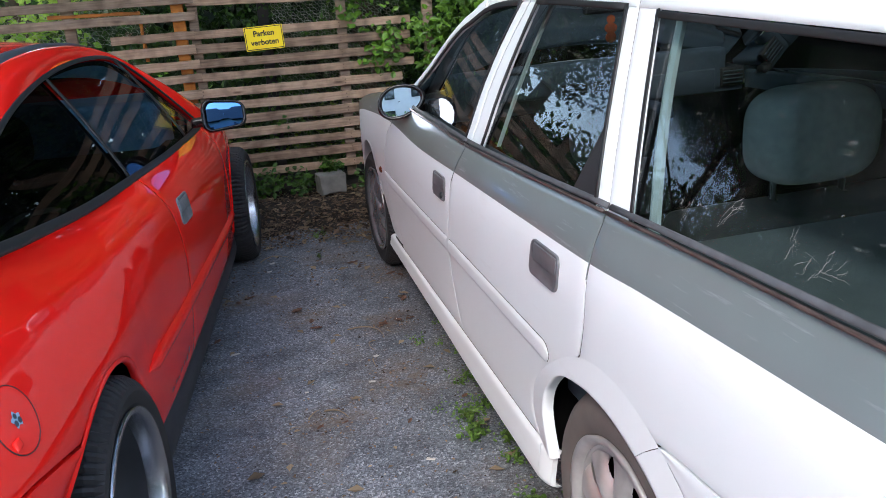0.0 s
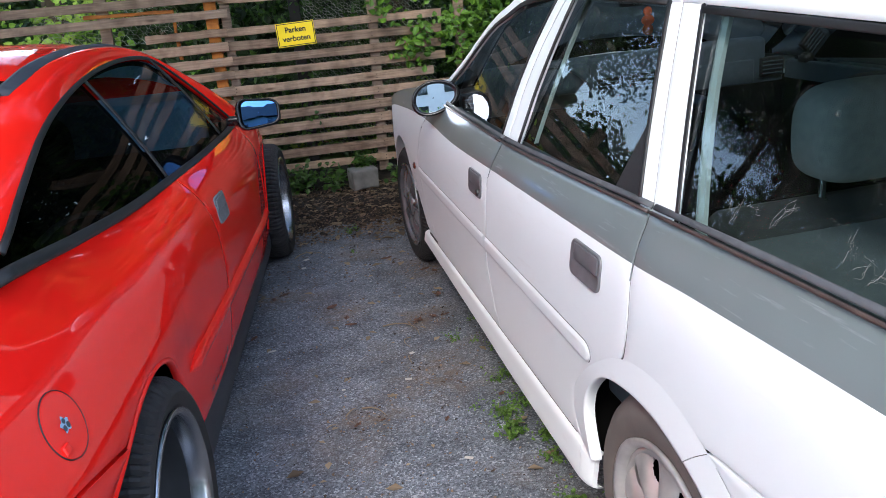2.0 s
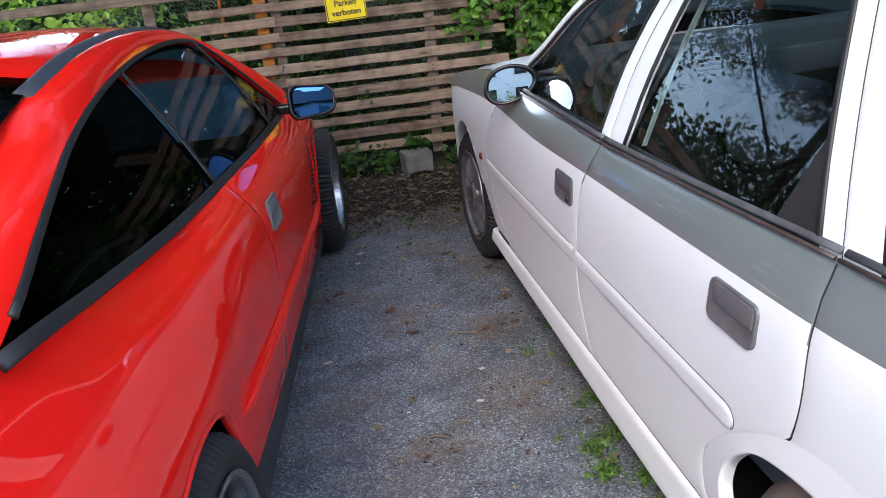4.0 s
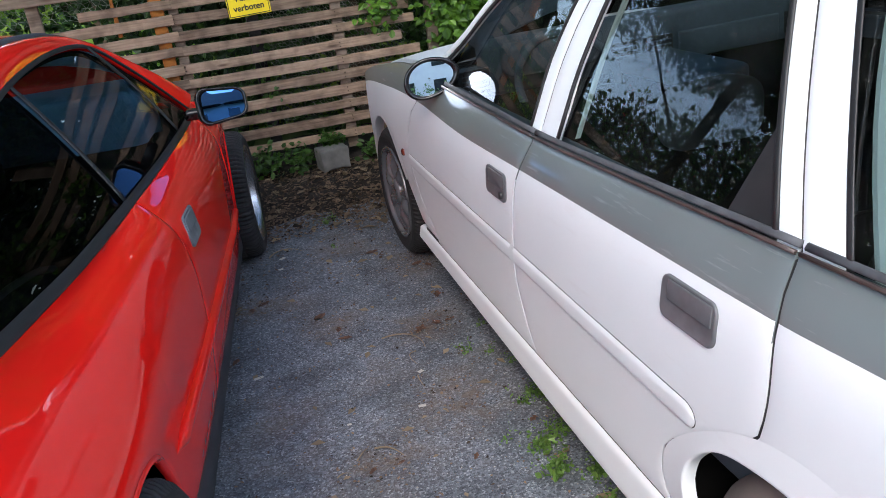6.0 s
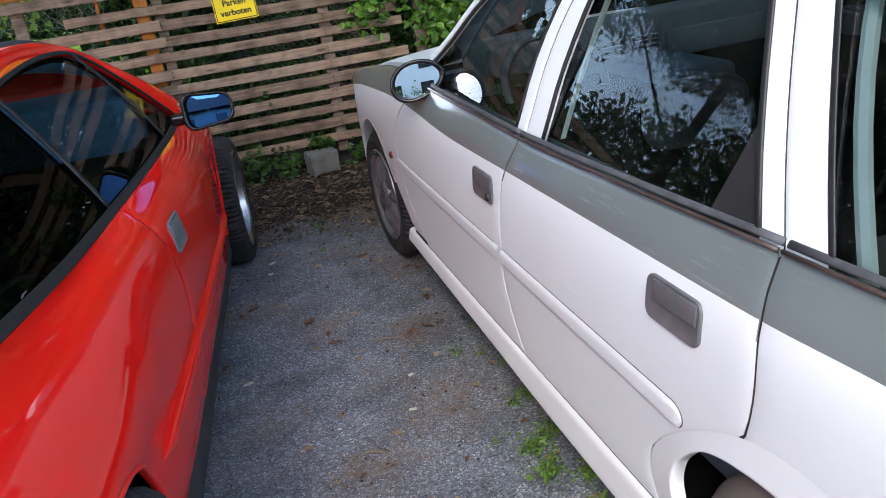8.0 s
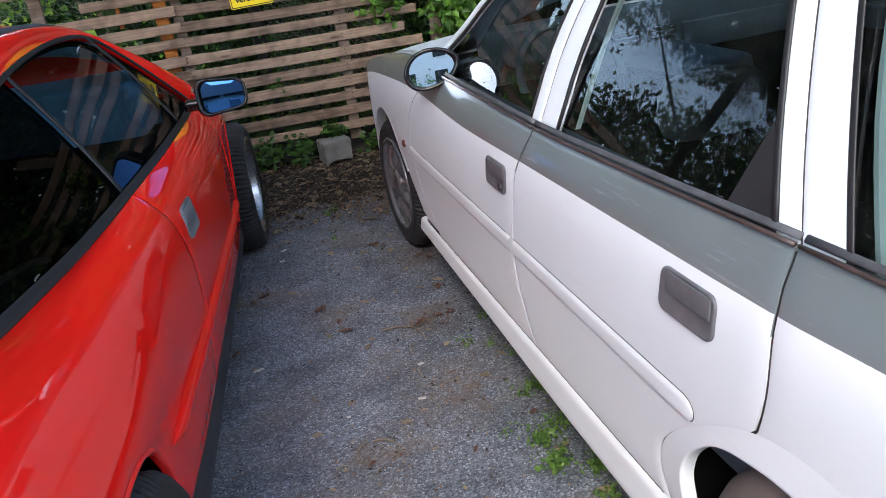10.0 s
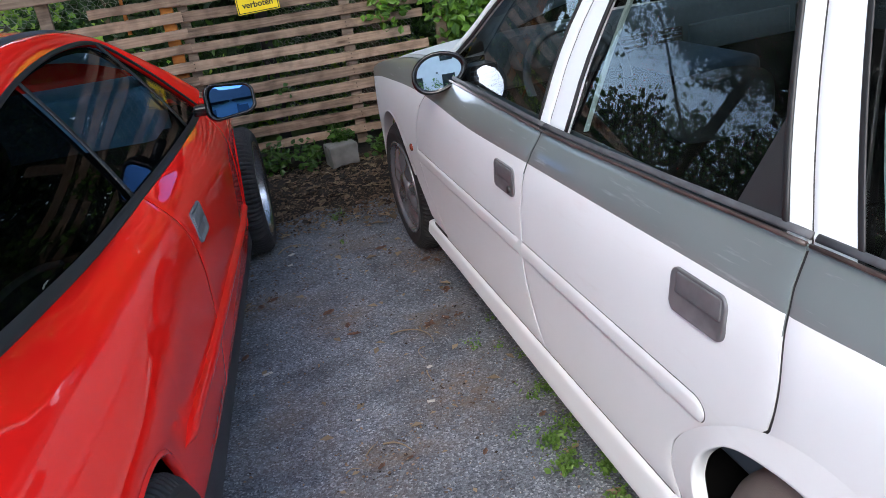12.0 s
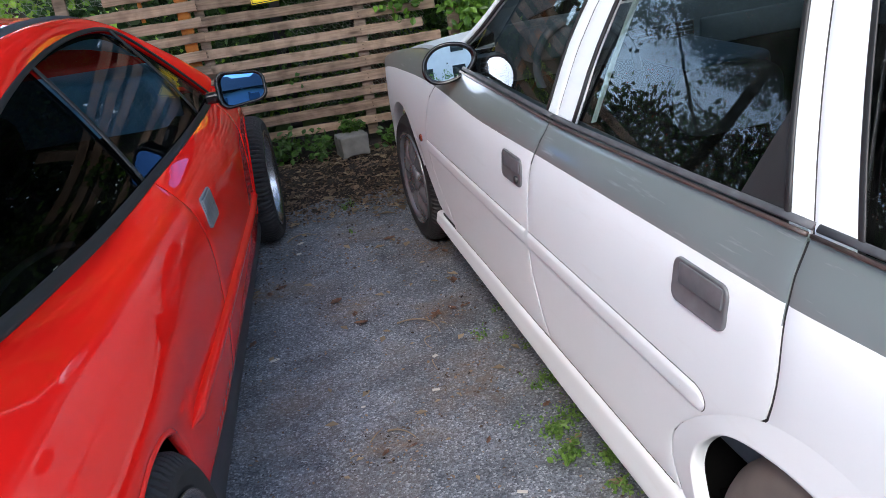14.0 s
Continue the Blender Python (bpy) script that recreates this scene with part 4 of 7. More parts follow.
r_plan = curve((-1.3, -0.45), (-1.05, -0.2), (-0.6, -0.07), (-0.2, -0.02), (0.2, 0.0), (2.3, 0.0), (2.7, -0.012), (3.1, -0.03), (3.5, -0.09), (3.8, -0.22), (3.95, -0.4))


r_flare = curve((0.2, -0.012), (0.50, -0.010), (0.60, 0.010), (0.655, 0.015), (0.72, 0.001), (0.80, -0.021), (0.87, -0.032), (0.96, -0.014), (1.1, -0.010))
r_haunch = curve((-1.2, 1.0), (0.45, 1.0), (0.8, 0.6), (1.25, 0.0), (4.0, 0.0))


def r_side(s, z):
    h = z + 0.05 * (s - 1.3) - (0.03 if s < 0.3 else 0.03 * max(0, 1 - (s - 0.3) / 0.8))
    return r_section(h) + r_plan(s) + r_haunch(s) * r_flare(z)


def r_glass(s, z):
    dz = max(z - r_belt(s), -0.05)
    return -0.10 - 0.55 * dz - 0.35 * dz * dz + min(0, r_plan(s))


r_gap = curve((0.2, 1.35), (0.43, 1.38), (0.55, 1.38), (0.68, 1.35), (0.75, 1.31), (0.80, 1.285), (0.86, 1.28))
r_low = curve((-1.1, 0.26), (0.8, 0.245), (1.4, 0.24), (2.6, 0.225), (3.9, 0.22))


arch_r = lambda s: 0.225 + 0.422 * math.sqrt(max(0.0, 1 - ((s - 0.352) / 0.40) ** 2))


def both_red(build):
    for ob in build():
        me = ob.data.copy()
        me.transform(Matrix.Translation((2 * RX, 0, 0)) @ Matrix.Diagonal((-1, 1, 1, 1)))
        me.flip_normals()
        twin = new(ob.name.split(".")[0], me)
        twin.parent = ob.parent


def red_panels():
    made = []
    P, _ = side_grid(lambda z: r_gap(z) + G, lambda z: 2.66, (r_low, r_belt), r_side, 30, (22,))
    made.append(sheet("door", P, RED, red_car, ROUT))
    def q_low(s):
        if s > 0.40:
            return max(r_low(s), arch_r(s))
        return max(arch_r(s), curve((-1.2, 0.72), (-0.4, 0.69), (-0.07, 0.663), (0.05, 0.637), (0.2, 0.596), (0.3, 0.57))(s))
    P, _ = side_grid(lambda z: -1.15, lambda z: r_gap(z) - G, (q_low, r_belt), r_side, 90, (18,), 0.002)
    made.append(sheet("quarter_panel", P, RED, red_car, ROUT))
    arch_f = lambda s: max(r_low(s), 0.24 + math.sqrt(max(0.0, 0.37**2 - (s - 3.07) ** 2)))
    f_top = curve((2.6, 0.79), (2.9, 0.785), (3.3, 0.73), (3.7, 0.64), (4.0, 0.55))
    P, _ = side_grid(lambda z: 2.667, lambda z: 3.92, (arch_f, f_top), r_side, 70, (16,), 0.003)
    made.append(sheet("front_wing", P, RED, red_car, ROUT))
    rows = []
    for s in np.linspace(0.165, -1.15, 28):
        hi = q_low(s) - 0.006
        lo = max(0.25, arch_r(s))
        rows.append([(r_side(s, hi + (min(lo, hi - 0.01) - hi) * t) + 0.006 * math.sin(math.pi * min(1, t + 0.2)), s, hi + (min(lo, hi - 0.01) - hi) * t) for t in np.linspace(0, 1, 10)])
    made.append(sheet("rear_bumper", rows, RED, red_car, ROUT, rim=0.03))
    # rolled arch edges
    for cs, cz, r, rs in ((0.352, 0.225, 0.422, 0.40), (3.07, 0.24, 0.37, 0.37)):
        rows = []
        for a in np.linspace(radians(2), radians(178), 50):
            s, z = cs + rs * math.cos(a), cz + r * math.sin(a)
            x = r_side(s, z)
            rows.append([(x - 0.001, s, z), (x + 0.004, s - 0.006 * math.cos(a), z - 0.006 * math.sin(a)), (x - 0.004, s - 0.014 * math.cos(a), z - 0.014 * math.sin(a)), (x - 0.014, s - 0.014 * math.cos(a), z - 0.014 * math.sin(a))])
        made.append(sheet("arch_edge", rows, RED, red_car, ROUT, rim=0, roll=0))
    # rubbing strip and black skirt
    rows = []
    for s in np.linspace(0.74, 2.62, 30):
        zc = 0.458 - 0.055 * (s - 0.8)
        end = min(1.0, math.sqrt(max(0.0, 1 - max(0.0, 1 - (s - 0.74) / 0.05) ** 2)))
        rows.append([(r_side(s, zc + 0.024 * t * end) + (0.017 * (1 - abs(t) ** 3) if t > -0.7 else 0.010) * end, s, zc + 0.024 * t * end) for t in np.linspace(-1, 1, 9)])
    made.append(sheet("rubbing_strip", rows, RED, red_car, ROUT, rim=0, roll=0))
    rows = [[(-0.046 - 0.012 * t + 0.012 * math.sin(math.pi * t), s, r_low(s) - 0.004 - (r_low(s) - 0.10) * t) for t in np.linspace(0, 1, 7)] for s in np.linspace(0.70, 2.78, 24)]
    made.append(sheet("side_skirt", rows, SKIRT, red_car, ROUT, rim=0.05))
    # roof side from the tail over the window to the windscreen
    inner = smooth_path([(r_glass(s, z), s, z) for s, z in ((-0.02, 0.956), (0.079, 0.962), (0.223, 0.988), (0.40, 1.023), (0.60, 1.060), (0.76, 1.087), (0.95, 1.113), (1.15, 1.134), (1.35, 1.150), (1.60, 1.162), (1.90, 1.166), (2.18, 1.154), (2.34, 1.122), (2.45, 1.045), (2.57, 0.95), (2.68, 0.86), (2.77, 0.79))], 60)
    outer = smooth_path([(-0.20, -0.55, 0.975), (-0.25, -0.2, 1.0), (-0.30, 0.15, 1.02), (-0.355, 0.55, 1.075), (-0.36, 0.82, 1.148), (-0.365, 1.03, 1.186), (-0.375, 1.20, 1.209), (-0.39, 1.46, 1.224), (-0.40, 1.75, 1.226), (-0.405, 2.05, 1.212), (-0.40, 2.25, 1.186), (-0.375, 2.42, 1.14), (-0.31, 2.60, 1.05), (-0.23, 2.76, 0.955), (-0.14, 2.95, 0.835)], 60)
    rows = []
    for a, b in zip(inner, outer):
        rows.append([a + (b - a) * t + np.array((0.02, 0, 0.022)) * math.sin(math.pi * t) * min(1, np.linalg.norm(b - a) / 0.15) for t in np.linspace(0, 1, 7)])
    made.append(sheet("roof_side", rows, RED, red_car, (0.7, 0, 0.7), rim=0.015))
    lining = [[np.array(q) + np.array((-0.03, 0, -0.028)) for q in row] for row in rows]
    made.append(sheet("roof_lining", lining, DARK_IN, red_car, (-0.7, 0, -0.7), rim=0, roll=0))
    made.append(sweep("window_seal", inner[4:], 0, (0.86, 0, 0.5), 0.014, 0.005, RUBBER, red_car))
    made.append(sweep("roof_strip", outer[24:52], 0, (0.3, 0, 0.95), 0.045, 0.006, SKIRT, red_car, "dark roof gutter strip"))
    low = [(r_glass(s, r_belt(s)) + 0.004, s, r_belt(s) + 0.006) for s in np.linspace(0.08, 2.74, 40)]
    made.append(sweep("belt_seal", low, 0, (0.8, 0, 0.6), 0.024, 0.008, RUBBER, red_car))
    made.append(sweep("shut_line_seal", [(r_side(r_gap(z), z) - 0.006, r_gap(z), z) for z in np.linspace(0.25, 0.835, 20)], 0, ROUT, 0.012, 0.002, RUBBER, red_car, n=30))
    # glass
    top = curve((0.0, 0.957), (0.079, 0.963), (0.223, 0.988), (0.40, 1.023), (0.60, 1.060), (0.76, 1.087), (0.95, 1.113), (1.15, 1.134), (1.35, 1.150), (1.60, 1.162), (1.90, 1.166), (2.18, 1.154), (2.34, 1.122), (2.45, 1.045), (2.57, 0.95), (2.68, 0.86), (2.77, 0.79))
    x_in = lambda s, z: r_glass(s, z) - 0.007 - 0.02 * max(0.0, z - r_belt(s))
    div = lambda z: 1.275 + (z - 0.85) * 0.32
    adiv = lambda z: 2.285 + 0.02 * math.sin((z - 0.8) * 9)
    for nm, a, b, m in (("rear_side_pane", lambda z: 0.06, lambda z: div(z) - 0.01, GLASS_DARK), ("door_pane", lambda z: div(z) + 0.01, lambda z: adiv(z) - 0.008, GLASS_RED), ("quarter_light_pane", lambda z: adiv(z) + 0.008, lambda z: 2.74, GLASS_RED)):
        P, _ = side_grid(a, b, (r_belt, top), x_in, 20, (8,), 0.004)
        ob = sheet(nm, P, m, red_car, ROUT, rim=0, roll=0, label="dark tinted side window")
        ob.visible_shadow = False
        made.append(ob)
    made.append(sweep("window_divider", [(r_glass(div(z), z), div(z), z) for z in np.linspace(0.85, 1.172, 10)], 0, (0.86, 0, 0.5), 0.020, 0.004, RUBBER, red_car))
    made.append(sweep("window_divider", [(r_glass(adiv(z), z), adiv(z), z) for z in np.linspace(0.80, 1.135, 10)], 0, (0.86, 0, 0.5), 0.022, 0.004, RUBBER, red_car))
    return made


both_red(red_panels)
rows = []
for s in np.linspace(1.04, 2.40, 20):
    e = curve((0.82, 1.148), (1.03, 1.186), (1.20, 1.209), (1.46, 1.224), (1.75, 1.226), (2.05, 1.212), (2.25, 1.186), (2.42, 1.14))(s)
    x0 = curve((0.82, -0.36), (1.03, -0.365), (1.46, -0.39), (1.89, -0.405), (2.42, -0.385))(s) - 0.012
    rows.append([(x0 + (2 * RX - 2 * x0) * t, s - 0.05 * (1 - (2 * t - 1) ** 2) * (1 if s < 1.3 else 0), e + 0.038 * (1 - abs(2 * t - 1) ** 2.3)) for t in np.linspace(0, 1, 17)])
sheet("roof", rows, RED, red_car, (0, 0, 1), rim=0.015)
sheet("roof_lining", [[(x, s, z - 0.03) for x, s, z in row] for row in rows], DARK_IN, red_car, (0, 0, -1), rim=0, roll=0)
rows = []
for t in np.linspace(0, 1, 10):
    s, z, x0 = 1.02 - 0.95 * t, 1.19 - 0.16 * t - 0.03 * t * t, -0.37 + 0.10 * t
    rows.append([(x0 + (2 * RX - 2 * x0) * u, s - 0.05 * (1 - (2 * u - 1) ** 2), z + 0.05 * (1 - abs(2 * u - 1) ** 2.3)) for u in np.linspace(0, 1, 13)])
sheet("rear_screen", rows, GLASS_DARK, red_car, (0, -0.3, 1), rim=0, roll=0)
rows = []
for t in np.linspace(0, 1, 10):
    s, z, x0 = 2.42 + 0.62 * t, 1.15 - 0.30 * t - 0.03 * t * t, -0.385 + 0.235 * t
    rows.append([(x0 + (2 * RX - 2 * x0) * u, s + 0.10 * (1 - (2 * u - 1) ** 2), z + 0.04 * (1 - abs(2 * u - 1) ** 2.3)) for u in np.linspace(0, 1, 13)])
sheet("windscreen", rows, GLASS_SHADE, red_car, (0, 0.5, 0.8), rim=0, roll=0).visible_shadow = False
rows = []
for s in np.linspace(3.0, 3.95, 18):
    e = curve((2.6, 0.80), (2.9, 0.79), (3.3, 0.735), (3.7, 0.645), (4.0, 0.55))(s)
    x0 = -0.085 + r_plan(s)
    rows.append([(x0 + (2 * RX - 2 * x0) * t, s, e + 0.05 * (1 - abs(2 * t - 1) ** 2.2)) for t in np.linspace(0, 1, 17)])
sheet("bonnet", rows, RED, red_car, (0, 0.1, 1), rim=0.015)
rows = [[(x, s, 0.985 + 0.02 * (1 - ((x - RX) / 0.7) ** 2) - 0.02 * ((s + 0.5) / 0.6) ** 2) for s in np.linspace(0.1, -1.1, 8)] for x in np.linspace(-0.2, 2 * RX + 0.2, 12)]
sheet("boot_lid", rows, RED, red_car, (0, 0, 1), rim=0.015)
rows = [[(x, -1.13, z) for z in np.linspace(0.28, 0.98, 5)] for x in np.linspace(-0.2, 2 * RX + 0.2, 8)]
sheet("tail_panel", rows, RED, red_car, (0, -1, 0), rim=0.015)
rows = [[(x, 3.88 + 0.1 * (1 - ((x - RX) / 0.8) ** 2), z) for z in np.linspace(0.2, 0.6, 5)] for x in np.linspace(-0.3, 2 * RX + 0.3, 8)]
sheet("front_bumper", rows, RED, red_car, (0, 1, 0), rim=0.015)
part("inner_shell", box_bm(2 * RX + 0.13, -0.13, 0.79, 2.66, 0.18, 0.74), DARK_IN, red_car, "near-black block for the shade inside the doors", smooth=False)
part("inner_shell", box_bm(2 * RX + 0.30, -0.30, -1.05, 3.8, 0.24, 0.55), DARK_IN, red_car, "near-black block for the shade in the wheel housings", smooth=False)
part("inner_shell", box_bm(2 * RX + 0.15, -0.15, -1.05, 0.75, 0.66, 0.80), DARK_IN, red_car, "near-black block for the shade at the boot floor", smooth=False)
part("inner_shell", box_bm(2 * RX + 0.16, -0.16, 2.7, 3.7, 0.62, 0.66), DARK_IN, red_car, "near-black block for the shade in the engine bay", smooth=False)

# door handle, fuel flap, mirrors
hx = r_side(1.51, 0.69)
hr_ = new("door_handle")
hr_.parent = red_car
tagged(hr_, "grey flush door handle with chrome edge")
hr_.matrix_basis = Matrix.Translation((hx, 1.505, 0.688)) @ Matrix.Rotation(math.atan2(r_side(1.5, 0.74) - r_side(1.5, 0.64), 0.1), 4, "Y") @ Matrix.Rotation(radians(-3), 4, "X")
v, f = [], []
for sc, x, r in ((1.0, -0.002, 0.02), (1.0, 0.004, 0.02), (0.9, 0.0045, 0.017), (0.86, 0.0025, 0.014), (0.5, 0.0018, 0.01), (0.2, 0.0016, 0.004)):
    v += [(x, a, b) for a, b in rounded_rect(0.165 * sc, 0.088 * sc, r)]
for k in range(5):
    f += [(k * 24 + i, k * 24 + (i + 1) % 24, (k + 1) * 24 + (i + 1) % 24, (k + 1) * 24 + i) for i in range(24)]
f.append(tuple(120 + i for i in range(24)))
raw_part("surround", v, facing(v, f, ROUT), HANDLE_RED, hr_)
part("pull_flap", box_bm(-0.004, 0.006, -0.07, 0.07, -0.002, 0.036, 0.003), HANDLE_RED, hr_)

fs, fz = 0.006, 0.747
flap = new("fuel_flap")
flap.parent = red_car
tagged(flap, "round fuel flap with a peeled sticker")
flap.matrix_basis = Matrix.Translation((r_side(fs, fz), fs, fz)) @ Matrix.Rotation(math.atan2(r_side(fs, fz + 0.05) - r_side(fs, fz - 0.05), 0.1), 4, "Y") @ Matrix.Rotation(-math.atan2(r_side(fs + 0.05, fz) - r_side(fs - 0.05, fz), 0.1), 4, "Z")
vv, ff = lathe([(0.055, -0.012), (0.055, 0.0003), (0.0545, 0.001), (0.0535, 0.0013), (0.0525, 0.0014), (0.05, 0.0015), (0.03, 0.0016), (0.0005, 0.0017)], 48)
raw_part("flap_door", vv, ff, RED, flap)
vv, ff = lathe([(0.0563, -0.006), (0.0563, 0.0012), (0.055, 0.0012), (0.055, -0.01)], 48)
raw_part("flap_gap", vv, ff, RUBBER, flap)
STICKER = material("faded_blue_sticker", (0.35, 0.55, 0.72), 0.5, vary=0.3, scale=80)
STICKER_DARK = material("dark_sticker", (0.02, 0.04, 0.06), 0.5)
for k, (dy, dz, r, m, nm) in enumerate(((0.0, 0.0, 0.012, STICKER, "sticker"), (-0.006, -0.004, 0.005, STICKER_DARK, "sticker_dot"), (0.006, -0.004, 0.005, STICKER_DARK, "sticker_dot"), (0.0, 0.006, 0.0045, STICKER_DARK, "sticker_dot"))):
    pts = [(0.0024 + 0.0006 * (k > 0), dy + r * (1 + (0.25 * math.sin(5 * a) if k == 0 else 0)) * math.cos(a), dz + r * (1 + (0.25 * math.sin(5 * a) if k == 0 else 0)) * math.sin(a)) for a in np.linspace(0, 2 * math.pi, 25)[:-1]]
    raw_part(nm, pts, facing(pts, [tuple(range(24))], ROUT), m, flap, smooth=False)
part("finger_pull", box_bm(0.0, 0.006, -0.042, -0.022, -0.034, -0.018, 0.003), RED, flap)


def square_mirror(parent, sx):
    root = new("wing_mirror")
    root.parent = parent
    tagged(root, "black door mirror with bluish glass")
    base = 0 if sx > 0 else 2 * RX
    cx, cz, s0 = 0.083, 0.898, 2.13
    v, f = [], []
    ring = [(a, b * (1 - 0.15 * (a / 0.08))) for a, b in rounded_rect(0.165, 0.112, 0.034, 7)]
    n = len(ring)
    steps = ((0.80, 0.006), (0.86, 0.002), (0.93, -0.008), (0.985, -0.008), (1.02, 0.0), (1.05, 0.02), (1.0, 0.05), (0.82, 0.08), (0.5, 0.10), (0.05, 0.105))
    for sc, ds in steps:
        v += [(base + sx * (cx + a * sc), s0 + ds, cz + b * sc) for a, b in ring]
    for k in range(len(steps) - 1):
        f += [(k * n + i, k * n + (i + 1) % n, (k + 1) * n + (i + 1) % n, (k + 1) * n + i) for i in range(n)]
    pv = Matrix.Translation((base + sx * cx, s0, cz)) @ Matrix.Rotation(radians(7 * sx), 4, "Z") @ Matrix.Rotation(radians(-14), 4, "X") @ Matrix.Translation((-base - sx * cx, -s0, -cz))
    raw_part("mirror_shell", v, f, BLACK_GLOSS, root).data.transform(pv)
    v, f = dished([(base + sx * (cx + 0.006 + a * 0.86), cz - 0.001 + b * 0.84) for a, b in ring], (base + sx * cx, cz), s0 - 0.003, 1.4)
    ob = raw_part("mirror_glass", v, facing(v, f, (0, -1, 0)), MIRROR_BLUE, root)
    ob.data.transform(pv)
    bm = box_bm(-0.06, 0.03, s0 + 0.07, s0 + 0.125, 0.845, 0.882, 0.012, 3)
    for vv in bm.verts:
        vv.co.x = base + sx * vv.co.x
    bmesh.ops.recalc_face_normals(bm, faces=bm.faces)
    part("mirror_arm", bm, BLACK_GLOSS, root)


square_mirror(red_car, 1)
square_mirror(red_car, -1)
for nm, s, turn, x in (("rear_wheel", 0.375, 0, -0.098), ("front_wheel", 3.07, -0.5, -0.078)):
    wheel(nm, red_car, (x, s, 0.302), turn, 0.302, 0.224, 0.225, (TYRE, POLISHED), 5, 0.135, -1)
    wheel(nm, red_car, (2 * RX - x, s, 0.302), turn, 0.302, 0.224, 0.225, (TYRE, POLISHED), 5, 0.135, 1)
seat(red_car, "front_seat", RX + 0.36, 1.45, FABRIC_DARK, top=0.88, zs=0.36, tilt=20)
seat(red_car, "front_seat", RX - 0.36, 1.45, FABRIC_DARK, top=0.88, zs=0.36, tilt=20)
part("rear_bench", cushion(2 * RX + 0.25, -0.25, 0.55, 0.7, 0.4, 0.86, 0.05, 20), FABRIC_DARK, red_car)
part("dashboard", box_bm(2 * RX + 0.26, -0.26, 2.46, 2.90, 0.58, 0.945, 0.05, 4), DASH_BLUE, red_car)
# worn dark marks on the sill, and a pale curved trim edge inside the rear side window
for k, (ms, w, h) in enumerate(((0.99, 0.03, 0.010), (1.035, 0.018, 0.014), (1.07, 0.02, 0.010), (1.11, 0.03, 0.012), (1.16, 0.016, 0.016), (1.205, 0.03, 0.018), (1.245, 0.022, 0.024), (1.35, 0.014, 0.008))):
    mz = 0.288 + 0.004 * math.sin(k * 2.3)
    v = [(r_side(ms + a, mz + b) + 0.0012, ms + a, mz + b) for a, b in ((-w / 2, -h / 2), (w / 2, -h / 2 + 0.003), (w / 2 - 0.003, h / 2), (-w / 2 + 0.002, h / 2 - 0.002))]
    raw_part("scuff_mark", v, facing(v, [(0, 1, 2, 3)], ROUT), SKIRT, red_car, smooth=False)
pts = smooth_path([(r_glass(s, z) - 0.035, s, z) for s, z in ((0.36, 0.934), (0.486, 0.934), (0.566, 0.928), (0.63, 0.919), (0.715, 0.903), (0.778, 0.883))], 24)
sweep("trim_edge", pts, 0, (0.86, 0, 0.5), 0.012, 0.006, PILLAR, red_car)
v = [(r_glass(s, z) - 0.04, s, z) for s, z in ((0.30, 0.88), (0.36, 0.932), (0.486, 0.932), (0.566, 0.926), (0.63, 0.917), (0.715, 0.901), (0.778, 0.881), (0.76, 0.84))]
raw_part("side_trim", v, facing(v, [tuple(range(8))], ROUT), DASH, red_car, smooth=False)


